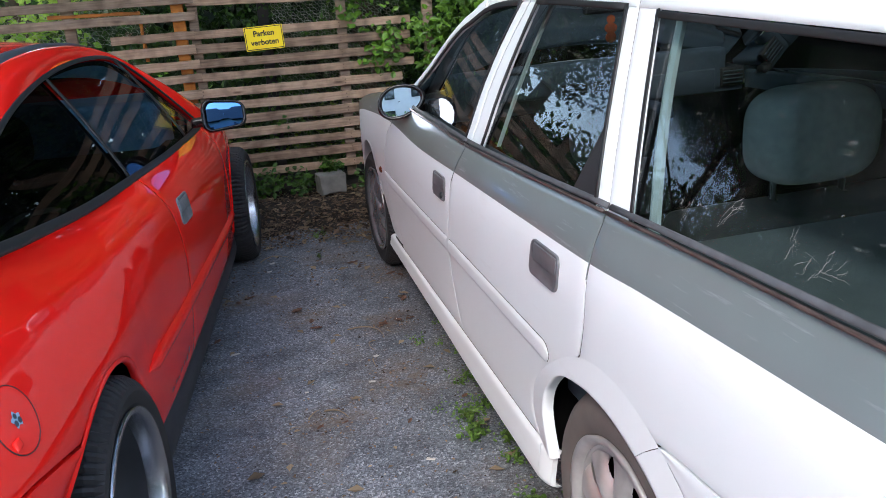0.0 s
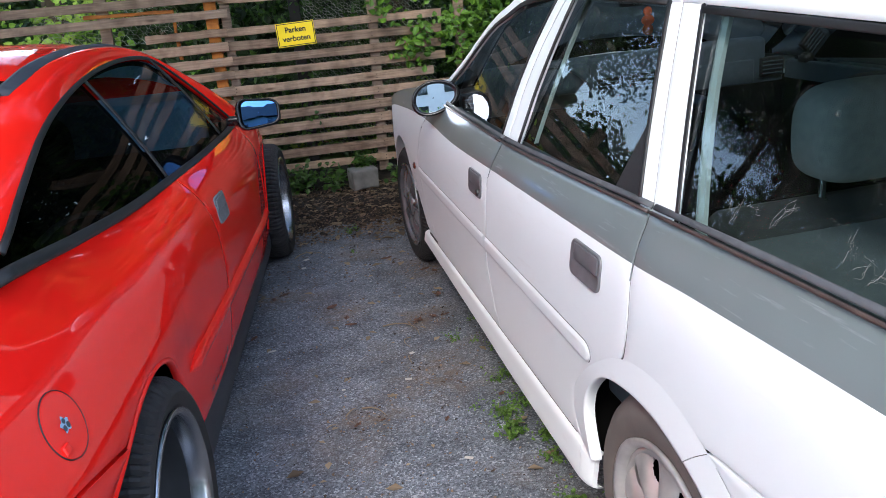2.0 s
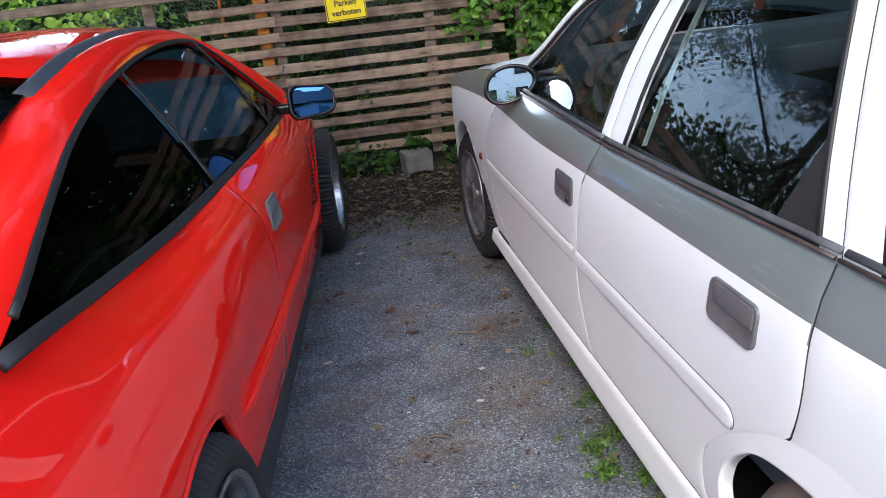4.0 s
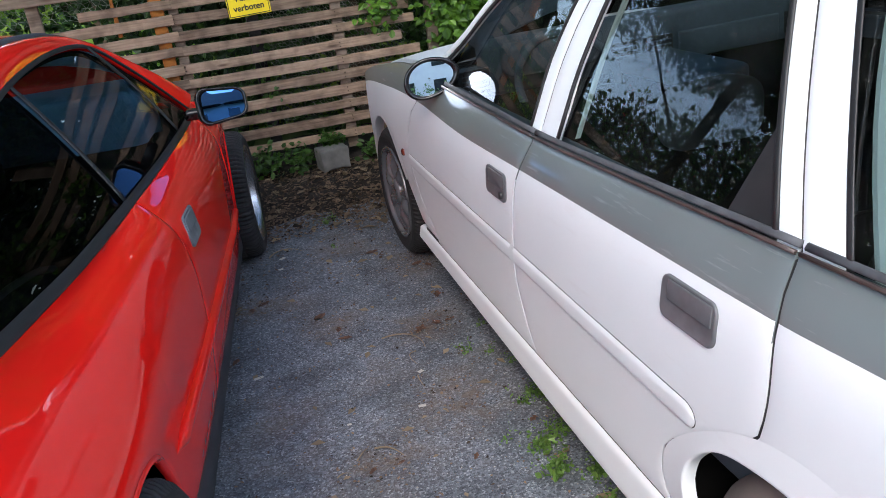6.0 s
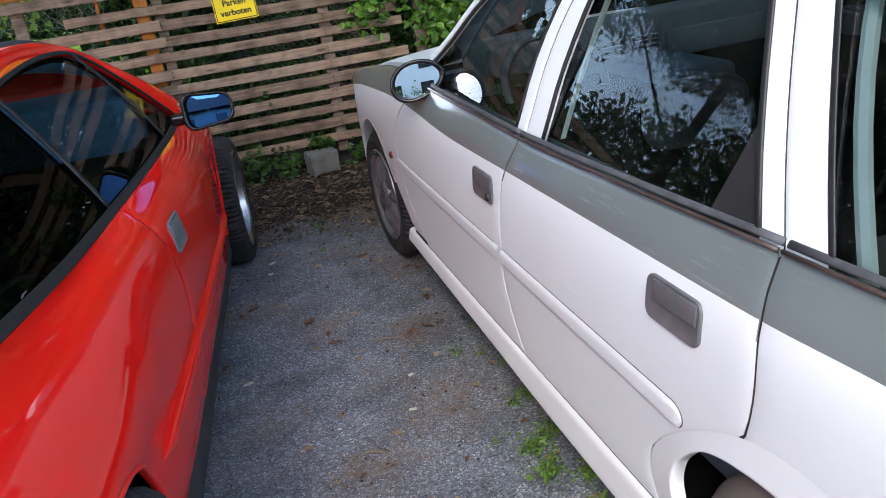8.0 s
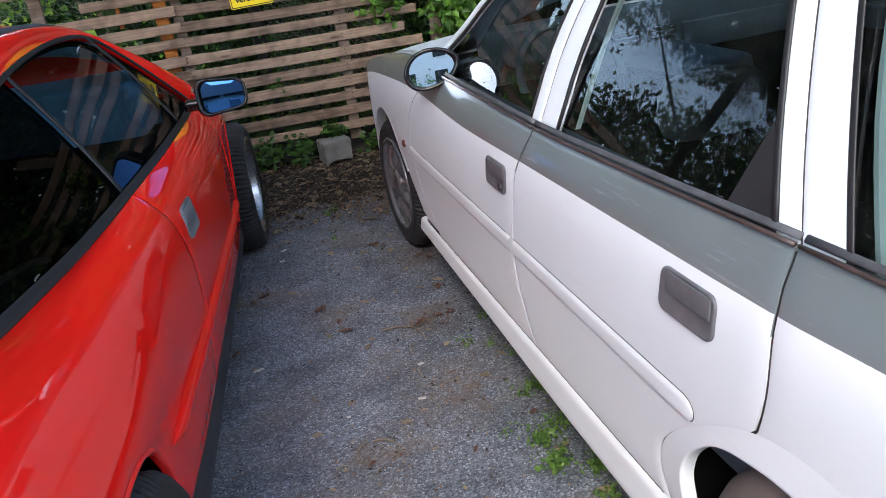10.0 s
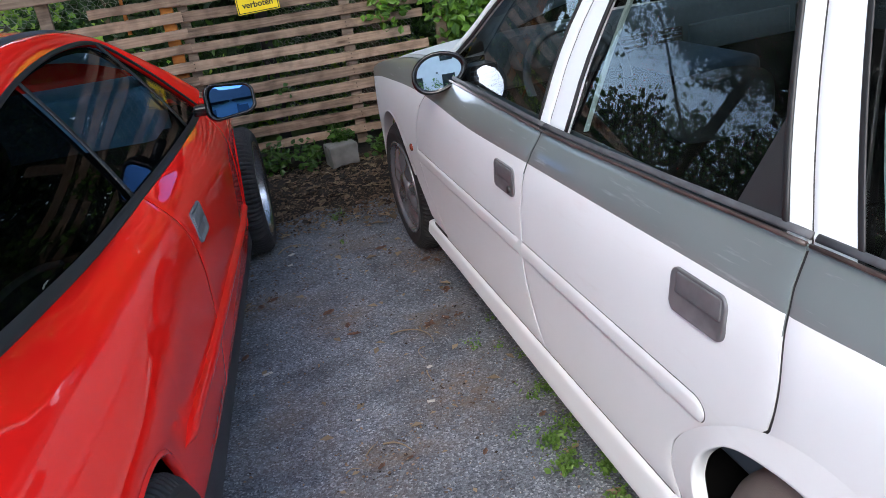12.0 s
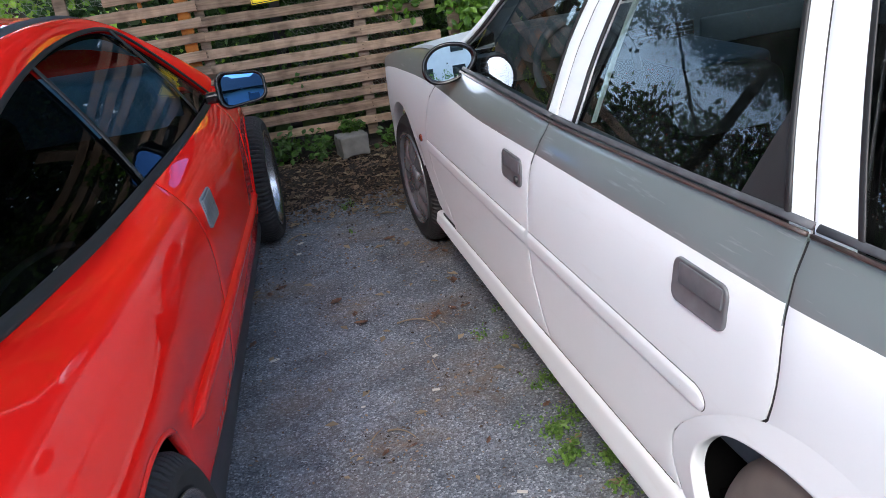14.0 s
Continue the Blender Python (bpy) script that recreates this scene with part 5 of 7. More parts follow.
# ---- ground ----
def asphalt_material():
    m = material("asphalt", (0.06, 0.06, 0.062), 0.9)
    nt = m.node_tree
    b = nt.nodes["Principled BSDF"]
    co = nt.nodes.new("ShaderNodeTexCoord")
    vor = nt.nodes.new("ShaderNodeTexVoronoi")
    vor.inputs["Scale"].default_value = 185
    stone = nt.nodes.new("ShaderNodeValToRGB")
    e = stone.color_ramp.elements
    e[0].color, e[1].color = (0.040, 0.046, 0.053, 1), (0.220, 0.238, 0.252, 1)
    e.new(0.5).color = (0.083, 0.093, 0.107, 1)
    e.new(0.85).color = (0.119, 0.133, 0.150, 1)
    sep = nt.nodes.new("ShaderNodeSeparateColor")
    nt.links.new(co.outputs["Object"], vor.inputs["Vector"])
    nt.links.new(vor.outputs["Color"], sep.inputs[0])
    nt.links.new(sep.outputs[0], stone.inputs["Fac"])
    big = nt.nodes.new("ShaderNodeTexNoise")
    big.inputs["Scale"].default_value, big.inputs["Detail"].default_value, big.inputs["Roughness"].default_value = 2.3, 8, 0.65
    ramp = nt.nodes.new("ShaderNodeValToRGB")
    ramp.color_ramp.elements[0].position, ramp.color_ramp.elements[1].position = 0.50, 0.72
    ramp.color_ramp.elements[0].color, ramp.color_ramp.elements[1].color = (0, 0, 0, 1), (0.6, 0.6, 0.6, 1)
    mix = nt.nodes.new("ShaderNodeMix")
    mix.data_type = "RGBA"
    mix.inputs[7].default_value = (0.15, 0.108, 0.075, 1)
    nt.links.new(co.outputs["Object"], big.inputs["Vector"])
    nt.links.new(big.outputs["Fac"], ramp.inputs["Fac"])
    # sandy patches trodden into the surface
    total = ramp.outputs["Color"]
    fine = nt.nodes.new("ShaderNodeTexNoise")
    fine.inputs["Scale"].default_value, fine.inputs["Detail"].default_value, fine.inputs["Roughness"].default_value = 14, 9, 0.75
    nt.links.new(co.outputs["Object"], fine.inputs["Vector"])
    for x, y, size in ((-0.15, 1.43, 0.26), (-0.70, 2.48, 0.2), (0.03, 2.53, 0.22), (-0.10, 1.95, 0.18), (-0.42, 1.25, 0.16), (-0.42, 2.18, 0.16)):
        dist = nt.nodes.new("ShaderNodeVectorMath")
        dist.operation = "DISTANCE"
        dist.inputs[1].default_value = (x, y, 0)
        nt.links.new(co.outputs["Object"], dist.inputs[0])
        near = nt.nodes.new("ShaderNodeMapRange")
        near.inputs[1].default_value, near.inputs[2].default_value = size, 0.0
        nt.links.new(dist.outputs["Value"], near.inputs[0])
        both = nt.nodes.new("ShaderNodeMath")
        both.operation = "MULTIPLY"
        nt.links.new(near.outputs[0], both.inputs[0])
        grain = nt.nodes.new("ShaderNodeMapRange")
        grain.inputs[1].default_value, grain.inputs[2].default_value, grain.inputs[4].default_value = 0.38, 0.66, 1.0
        nt.links.new(fine.outputs["Fac"], grain.inputs[0])
        nt.links.new(grain.outputs[0], both.inputs[1])
        add = nt.nodes.new("ShaderNodeMath")
        add.use_clamp = True
        nt.links.new(total, add.inputs[0])
        nt.links.new(both.outputs[0], add.inputs[1])
        total = add.outputs[0]
    nt.links.new(total, mix.inputs[0])
    worn, tone, soft = nt.nodes.new("ShaderNodeTexNoise"), nt.nodes.new("ShaderNodeValToRGB"), nt.nodes.new("ShaderNodeMix")
    worn.inputs["Scale"].default_value, worn.inputs["Detail"].default_value, worn.inputs["Roughness"].default_value = 4.5, 7, 0.6
    tone.color_ramp.elements[0].position, tone.color_ramp.elements[1].position = 0.36, 0.60
    tone.color_ramp.elements[0].color, tone.color_ramp.elements[1].color = (1.05, 1.06, 1.09, 1), (1.8, 1.8, 1.84, 1)
    soft.data_type, soft.blend_type = "RGBA", "MULTIPLY"
    soft.inputs[0].default_value = 1.0
    nt.links.new(co.outputs["Object"], worn.inputs["Vector"])
    nt.links.new(worn.outputs["Fac"], tone.inputs["Fac"])
    nt.links.new(stone.outputs["Color"], soft.inputs[6])
    nt.links.new(tone.outputs["Color"], soft.inputs[7])
    nt.links.new(soft.outputs[2], mix.inputs[6])
    nt.links.new(mix.outputs[2], b.inputs["Base Color"])
    bump = nt.nodes.new("ShaderNodeBump")
    bump.inputs["Strength"].default_value, bump.inputs["Distance"].default_value = 0.85, 0.004
    nt.links.new(vor.outputs["Distance"], bump.inputs["Height"])
    nt.links.new(bump.outputs["Normal"], b.inputs["Normal"])
    return m


ASPHALT = asphalt_material()
GRASS_GROUND = material("meadow_soil", (0.10, 0.15, 0.03), 0.95, vary=0.5, scale=3, bump=0.6, bump_scale=60)
SOIL = material("leaf_mould_soil", (0.035, 0.025, 0.018), 0.95, vary=0.7, scale=22, bump=1.0, bump_scale=80)
bm = bmesh.new()
bmesh.ops.create_grid(bm, x_segments=60, y_segments=60, size=1)
for v in bm.verts:
    v.co.x, v.co.y = math.copysign(abs(v.co.x) ** 3 * 600, v.co.x), math.copysign(abs(v.co.y) ** 3 * 600, v.co.y)
    v.co.z = -0.02
tagged(part("ground", bm, GRASS_GROUND, None, "wide green meadow ground beyond the parking bay"), kind="structure", category="ground")
bm = bmesh.new()
bmesh.ops.create_grid(bm, x_segments=90, y_segments=90, size=0.5)
for v in bm.verts:
    v.co.x, v.co.y = v.co.x * 14 + 0.5, v.co.y * 17 - 3.9
    v.co.z = 0.003 * noise.noise((v.co.x * 2, v.co.y * 2, 0))
tagged(part("pavement", bm, ASPHALT, None, "worn dark asphalt with sand stains"), kind="structure", category="pavement")
bm = bmesh.new()
bmesh.ops.create_grid(bm, x_segments=120, y_segments=40, size=0.5)
for v in bm.verts:
    x, y = v.co.x * 7, v.co.y * 1.9 + 4.15
    edge = min(1, max(0, (y - 3.42 - 0.2 * noise.noise((x * 1.7, 3, 0)) - 0.08 * noise.noise((x * 9, 1, 0))) / 0.4))
    v.co = (x, y, -0.008 + 0.045 * edge * (0.6 + 0.6 * noise.noise((x * 5, y * 5, 2))) + 0.05 * max(0, y - 4.1) * edge)
tagged(part("soil_strip", bm, SOIL, None, "brown leaf mould along the fence foot"), kind="structure", category="ground")

# ---- fence of pallet boards ----
FENCE_Y = 4.42


def wood_material(name, light, dark):
    m = material(name, light, 0.85)
    nt = m.node_tree
    b = nt.nodes["Principled BSDF"]
    co, mp, wv, nz, ramp, info = (nt.nodes.new("ShaderNode" + k) for k in ("TexCoord", "Mapping", "TexNoise", "TexNoise", "ValToRGB", "ObjectInfo"))
    mp.inputs["Scale"].default_value = (3, 60, 60)
    wv.inputs["Scale"].default_value, wv.inputs["Detail"].default_value = 1.6, 8
    nz.inputs["Scale"].default_value, nz.inputs["Detail"].default_value = 5, 5
    add = nt.nodes.new("ShaderNodeVectorMath")
    nt.links.new(co.outputs["Object"], add.inputs[0])
    nt.links.new(info.outputs["Random"], add.inputs[1])
    nt.links.new(add.outputs[0], mp.inputs["Vector"])
    nt.links.new(mp.outputs[0], wv.inputs["Vector"])
    nt.links.new(add.outputs[0], nz.inputs["Vector"])
    mth = nt.nodes.new("ShaderNodeMath")
    mth.operation = "MULTIPLY_ADD"
    mth.inputs[1].default_value = 0.45
    nt.links.new(nz.outputs["Fac"], mth.inputs[0])
    m2 = nt.nodes.new("ShaderNodeMath")
    m2.operation = "MULTIPLY_ADD"
    m2.inputs[1].default_value, m2.inputs[2].default_value = 0.30, -0.08
    nt.links.new(info.outputs["Random"], m2.inputs[0])
    m3 = nt.nodes.new("ShaderNodeMath")
    nt.links.new(m2.outputs[0], m3.inputs[0])
    m4 = nt.nodes.new("ShaderNodeMath")
    m4.operation = "MULTIPLY"
    m4.inputs[1].default_value = 0.6
    nt.links.new(wv.outputs["Fac"], m4.inputs[0])
    nt.links.new(m4.outputs[0], m3.inputs[1])
    nt.links.new(m3.outputs[0], mth.inputs[2])
    ramp.color_ramp.elements[0].position, ramp.color_ramp.elements[1].position = 0.36, 0.78
    ramp.color_ramp.elements[0].color, ramp.color_ramp.elements[1].color = (*dark, 1), (*light, 1)
    nt.links.new(mth.outputs[0], ramp.inputs["Fac"])
    # knots and dark water stains
    kmap, knot, dot, stain, spots = (nt.nodes.new("ShaderNode" + k) for k in ("Mapping", "TexVoronoi", "ValToRGB", "TexNoise", "ValToRGB"))
    kmap.inputs["Scale"].default_value = (2.2, 9, 9)
    knot.inputs["Scale"].default_value = 1.5
    dot.color_ramp.elements[0].position, dot.color_ramp.elements[1].position = 0.05, 0.16
    dot.color_ramp.elements[0].color, dot.color_ramp.elements[1].color = (0.38, 0.33, 0.30, 1), (1, 1, 1, 1)
    stain.inputs["Scale"].default_value, stain.inputs["Detail"].default_value = 11, 7
    spots.color_ramp.elements[0].position, spots.color_ramp.elements[1].position = 0.36, 0.56
    spots.color_ramp.elements[0].color, spots.color_ramp.elements[1].color = (0.62, 0.60, 0.58, 1), (1, 1, 1, 1)
    nt.links.new(add.outputs[0], kmap.inputs["Vector"])
    nt.links.new(kmap.outputs[0], knot.inputs["Vector"])
    nt.links.new(knot.outputs["Distance"], dot.inputs["Fac"])
    nt.links.new(add.outputs[0], stain.inputs["Vector"])
    nt.links.new(stain.outputs["Fac"], spots.inputs["Fac"])
    last = ramp.outputs["Color"]
    for extra in (dot, spots):
        mix = nt.nodes.new("ShaderNodeMix")
        mix.data_type, mix.blend_type = "RGBA", "MULTIPLY"
        mix.inputs[0].default_value = 1.0
        nt.links.new(last, mix.inputs[6])
        nt.links.new(extra.outputs["Color"], mix.inputs[7])
        last = mix.outputs[2]
    nt.links.new(last, b.inputs["Base Color"])
    bp = nt.nodes.new("ShaderNodeBump")
    bp.inputs["Strength"].default_value, bp.inputs["Distance"].default_value = 0.5, 0.004
    nt.links.new(wv.outputs["Fac"], bp.inputs["Height"])
    nt.links.new(bp.outputs["Normal"], b.inputs["Normal"])
    return m


WOOD = wood_material("weathered_wood", (0.36, 0.245, 0.165), (0.105, 0.066, 0.042))
WOOD_ORANGE = wood_material("orange_wood", (0.50, 0.17, 0.025), (0.28, 0.085, 0.012))
WOOD_GREY = wood_material("grey_wood", (0.33, 0.24, 0.17), (0.11, 0.075, 0.053))
WOOD_PALE = wood_material("pale_board_wood", (0.60, 0.56, 0.50), (0.30, 0.27, 0.23))
DARK_POST = material("dark_post", (0.03, 0.028, 0.027), 0.8, vary=0.4, scale=10)
WIRE = material("galvanised_wire", (0.36, 0.36, 0.31), 0.6, metal=0.3)
NAIL = material("rusty_nail", (0.10, 0.06, 0.04), 0.6, metal=0.5)

fence = tagged(new("fence"), "slatted fence of weathered pallet boards with wire netting", "fence")
rng = random.Random(4)


def board(name, x0, z0, x1, z1, high, y, thick, mat, parent, wob=0.003):
    """A worn plank between two points of the fence plane, with uneven edges and chipped ends."""
    n = 14
    a, b = Vector((x0, 0, z0)), Vector((x1, 0, z1))
    d = b - a
    up = Vector((-d.z, 0, d.x)).normalized()
    if up.z < 0 or (abs(up.z) < 0.2 and up.x > 0):
        up = -up
    seed = rng.random() * 50
    v, f = [], []
    for i in range(n + 1):
        t = i / n
        p = a + d * t
        lo = -high / 2 + wob * noise.noise((seed, t * 6, 1)) * 1.6
        hi = high / 2 + wob * noise.noise((seed, t * 6, 9)) * 1.6
        yy = y + 0.004 * noise.noise((seed, t * 2, 5))
        ch = 0.003
        for q, dy in ((lo + ch, -thick / 2), (hi - ch, -thick / 2), (hi, -thick / 2 + ch), (hi, thick / 2), (lo, thick / 2), (lo, -thick / 2 + ch)):
            c = p + up * q
            v.append((c.x, yy + dy, c.z))
    for i in range(n):
        for k in range(6):
            f.append((i * 6 + k, i * 6 + (k + 1) % 6, (i + 1) * 6 + (k + 1) % 6, (i + 1) * 6 + k))
    f += [tuple(range(5, -1, -1)), tuple(n * 6 + k for k in range(6))]
    mid = np.mean(v, axis=0)
    fx = np.array(v)
    aa, bb, cc = fx[f[0][0]], fx[f[0][1]], fx[f[0][2]]
    if np.cross(bb - aa, cc - aa) @ ((aa + cc) / 2 - mid) < 0:
        f = [tuple(reversed(q)) for q in f]
    return raw_part(name, v, f, mat, parent, smooth=False)


# slats, centre heights at x = 0, with the slope of the row
SLOPE = -0.012
heights = [0.199, 0.297, 0.387, 0.479, 0.571, 0.662, 0.756, 0.856, 0.940, 1.035, 1.129]
for k, h in enumerate(heights):
    right = 0.62 - 0.10 * (k in (3, 6)) + 0.06 * rng.random()
    split = -0.86 + 0.05 * rng.random()
    tilt = SLOPE + rng.uniform(-0.006, 0.006)
    hh = 0.056 + rng.uniform(-0.006, 0.006)
    board("slat", split + 0.01, h + tilt * split, right, h + tilt * right, hh, FENCE_Y, 0.022, WOOD, fence)
    if k > 3:
        board("slat", (-2.2 if k < 10 else -1.3) + 0.1 * rng.random(), h + 0.01 - tilt * 0.5, split + 0.06, h + 0.006 + tilt * split, hh, FENCE_Y - 0.024, 0.02, WOOD, fence)
for h0, h1 in ((1.262, 1.26), (1.365, 1.345), (1.465, 1.435), (1.56, 1.53)):
    board("slat", -3.6, h0 + 0.02, -0.75, h0 - 0.005, 0.054, FENCE_Y - 0.026, 0.022, WOOD_GREY, fence)
    if h0 > 1.3:
        board("slat", -0.80, h1, 0.85, h1 - 0.055, 0.058, FENCE_Y, 0.022, WOOD, fence)
# posts and uprights behind the slats
board("post", -0.868, -0.02, -0.85, 1.9, 0.075, FENCE_Y + 0.055, 0.08, WOOD_ORANGE, fence)
board("upright", -0.79, 0.05, -0.755, 1.75, 0.06, FENCE_Y + 0.03, 0.025, WOOD_GREY, fence)
board("upright", 0.135, 0.10, 0.20, 1.75, 0.068, FENCE_Y + 0.026, 0.025, WOOD_GREY, fence)
board("upright", -1.52, 0.4, -1.50, 1.7, 0.07, FENCE_Y + 0.03, 0.03, WOOD_GREY, fence)
board("upright", 0.75, 0.05, 0.78, 1.6, 0.07, FENCE_Y + 0.03, 0.03, WOOD_GREY, fence)
board("post", -0.33, 0.0, -0.30, 2.3, 0.075, FENCE_Y + 0.35, 0.07, DARK_POST, fence, 0.001)
board("brace", -1.62, 1.312, -1.08, 1.30, 0.022, FENCE_Y + 0.02, 0.02, WOOD_ORANGE, fence)
board("brace", -1.085, 1.0, -1.09, 1.30, 0.022, FENCE_Y + 0.02, 0.02, WOOD_ORANGE, fence)
# nails
for k, h in enumerate(heights):
    for x in (-0.78, 0.155):
        for dz in (-0.012, 0.012):
            vv, ff = lathe([(0.0005, -0.003), (0.004, -0.002), (0.004, 0.004)], 8)
            raw_part("nail", [(x + b, FENCE_Y - 0.012 + a, h + SLOPE * x + dz + c) for a, b, c in vv], ff, NAIL, fence)


def netting(x0, x1, z0, z1, y, step):
    """Wire netting: crossing bent strands."""
    v, f = [], []
    def strand(pts, r=0.0017):
        s = len(v)
        for p in pts:
            for a in (0, 2.09, 4.19):
                v.append((p[0] + r * math.cos(a), p[1] + r * math.sin(a), p[2] + r * math.cos(a + 1)))
        for i in range(len(pts) - 1):
            for k in range(3):
                f.append((s + i * 3 + k, s + i * 3 + (k + 1) % 3, s + i * 3 + 3 + (k + 1) % 3, s + i * 3 + 3 + k))
    nx = int((x1 - x0) / step)
    nz = int((z1 - z0) / step)
    for k in range(nx + 1):
        x = x0 + k * step
        strand([(x + 0.35 * step * (1 if (j + k) % 2 else -1), y + 0.012 * noise.noise((x * 3, z0 + j * step, 0)), z0 + j * step) for j in range(nz + 1)])
    for j in range(0, nz + 1):
        z = z0 + j * step
        strand([(x0 + k * step, y + 0.012 * noise.noise((x0 + k * step, z * 3, 0)), z + 0.25 * step * math.sin(k * 1.7 + j)) for k in range(nx + 1)], 0.0013)
    return v, f


v, f = netting(-0.26, 0.62, 0.32, 1.55, FENCE_Y + 0.16, 0.021)
tagged(raw_part("wire_netting", v, f, WIRE, fence, "thin galvanised wire netting"), kind="stuff")
v, f = netting(-1.95, -1.05, 1.12, 1.38, FENCE_Y + 0.22, 0.03)
tagged(raw_part("wire_netting", v, f, WIRE, fence, "thin galvanised wire netting"), kind="stuff")

# ---- sign ----
YELLOW = material("yellow_sign", (0.85, 0.62, 0.01), 0.35, vary=0.06, scale=10)
SIGN_BLACK = material("sign_black", (0.012, 0.012, 0.012), 0.4)
sign = tagged(new("no_parking_sign"), "yellow sheet sign with black border and lettering on the fence", "sign")
sign.matrix_basis = Matrix.Translation((-0.342, FENCE_Y - 0.020, 1.084)) @ Matrix.Rotation(radians(-1.5), 4, "Y")
part("sign_plate", box_bm(-0.124, 0.124, -0.002, 0.002, -0.076, 0.076, 0.001, 1), YELLOW, sign, smooth=False)
bm = bmesh.new()
for x0, x1, z0, z1 in ((-0.119, 0.119, 0.0665, 0.071), (-0.119, 0.119, -0.071, -0.0665), (-0.119, -0.1145, -0.0663, 0.0663), (0.1145, 0.119, -0.0663, 0.0663)):
    b2 = box_bm(x0, x1, -0.0032, -0.0021, z0, z1)
    me = bpy.data.meshes.new("tmp")
    b2.to_mesh(me)
    b2.free()
    bm.from_mesh(me)
    bpy.data.meshes.remove(me)
part("sign_border", bm, SIGN_BLACK, sign, smooth=False)
for word, z in (("Parken", 0.014), ("verboten", -0.042)):
    cu = bpy.data.curves.new(word, "FONT")
    cu.body, cu.size, cu.align_x, cu.extrude, cu.offset = word, 0.049, "CENTER", 0.0004, 0.0012
    ob = new("lettering", cu)
    dg = bpy.context.evaluated_depsgraph_get()
    me = bpy.data.meshes.new_from_object(ob.evaluated_get(dg))
    bpy.data.objects.remove(ob)
    me.transform(Matrix.Translation((0, -0.0030, z)) @ Matrix.Rotation(radians(90), 4, "X"))
    me.materials.clear()
    me.materials.append(SIGN_BLACK)
    lo = new("lettering", me)
    lo.parent = sign
    tagged(lo, "black lettering reading " + word)

# ---- concrete block ----
CONCRETE = material("concrete", (0.20, 0.197, 0.182), 0.9, vary=0.4, scale=12, bump=0.8, bump_scale=120)
bm = box_bm(-0.09, 0.09, -0.08, 0.08, 0, 0.138, 0.012, 2)
bmesh.ops.subdivide_edges(bm, edges=bm.edges[:], cuts=3, use_grid_fill=True)
for v in bm.verts:
    v.co += Vector((noise.noise(v.co * 14), noise.noise(v.co * 14 + Vector((5, 0, 0))), noise.noise(v.co * 14 + Vector((0, 5, 0))))) * 0.005
    if v.co.y < -0.06 and abs(v.co.x) < 0.06 and v.co.z < 0.06:
        v.co.z += 0.012
block = part("concrete_block", bm, CONCRETE, None, "", smooth=False)
tagged(block, "grey rough concrete block beneath the fence", "block")
block.matrix_basis = pose(-0.04, 4.26, 0.033, 0, 0, 8)

# ---- leaves ----
def leaf_material(name, a, b, shine=0.4):
    m = bpy.data.materials.new(name)
    m.use_nodes = True
    nt = m.node_tree
    p = nt.nodes["Principled BSDF"]
    geo, ramp = nt.nodes.new("ShaderNodeNewGeometry"), nt.nodes.new("ShaderNodeValToRGB")
    ramp.color_ramp.elements[0].color, ramp.color_ramp.elements[1].color = (*a, 1), (*b, 1)
    nt.links.new(geo.outputs["Random Per Island"], ramp.inputs["Fac"])
    nt.links.new(ramp.outputs["Color"], p.inputs["Base Color"])
    p.inputs["Roughness"].default_value = shine
    tl, mx = nt.nodes.new("ShaderNodeBsdfTranslucent"), nt.nodes.new("ShaderNodeMixShader")
    mx.inputs[0].default_value = 0.35
    nt.links.new(ramp.outputs["Color"], tl.inputs["Color"])
    nt.links.new(p.outputs[0], mx.inputs[1])
    nt.links.new(tl.outputs[0], mx.inputs[2])
    nt.links.new(mx.outputs[0], nt.nodes["Material Output"].inputs["Surface"])
    return m


LEAF = leaf_material("ivy_leaf", (0.022, 0.062, 0.008), (0.07, 0.16, 0.02))
LEAF_BRIGHT = leaf_material("bright_leaf", (0.034, 0.092, 0.007), (0.13, 0.27, 0.024))
WEED = leaf_material("weed_leaf", (0.06, 0.14, 0.02), (0.16, 0.28, 0.06))
# darker copy of the shrub leaf, with the thicket's shade in its colour
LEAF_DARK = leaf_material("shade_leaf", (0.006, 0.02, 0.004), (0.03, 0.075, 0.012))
LEAF_TREE = leaf_material("tree_leaf", (0.018, 0.05, 0.010), (0.06, 0.13, 0.022))
# raised well above plain leaf green: the meadow's sunlight is in this colour
GRASS = leaf_material("sunlit_green", (0.17, 0.34, 0.035), (0.42, 0.60, 0.10), 0.6)
DRY = leaf_material("dry_leaf", (0.016, 0.012, 0.010), (0.26, 0.18, 0.12), 0.8)
STRAW = leaf_material("dry_stalk", (0.13, 0.095, 0.06), (0.36, 0.28, 0.18), 0.8)
BARK = material("bark", (0.12, 0.09, 0.065), 0.95, vary=0.5, scale=9, bump=1.0, bump_scale=40)


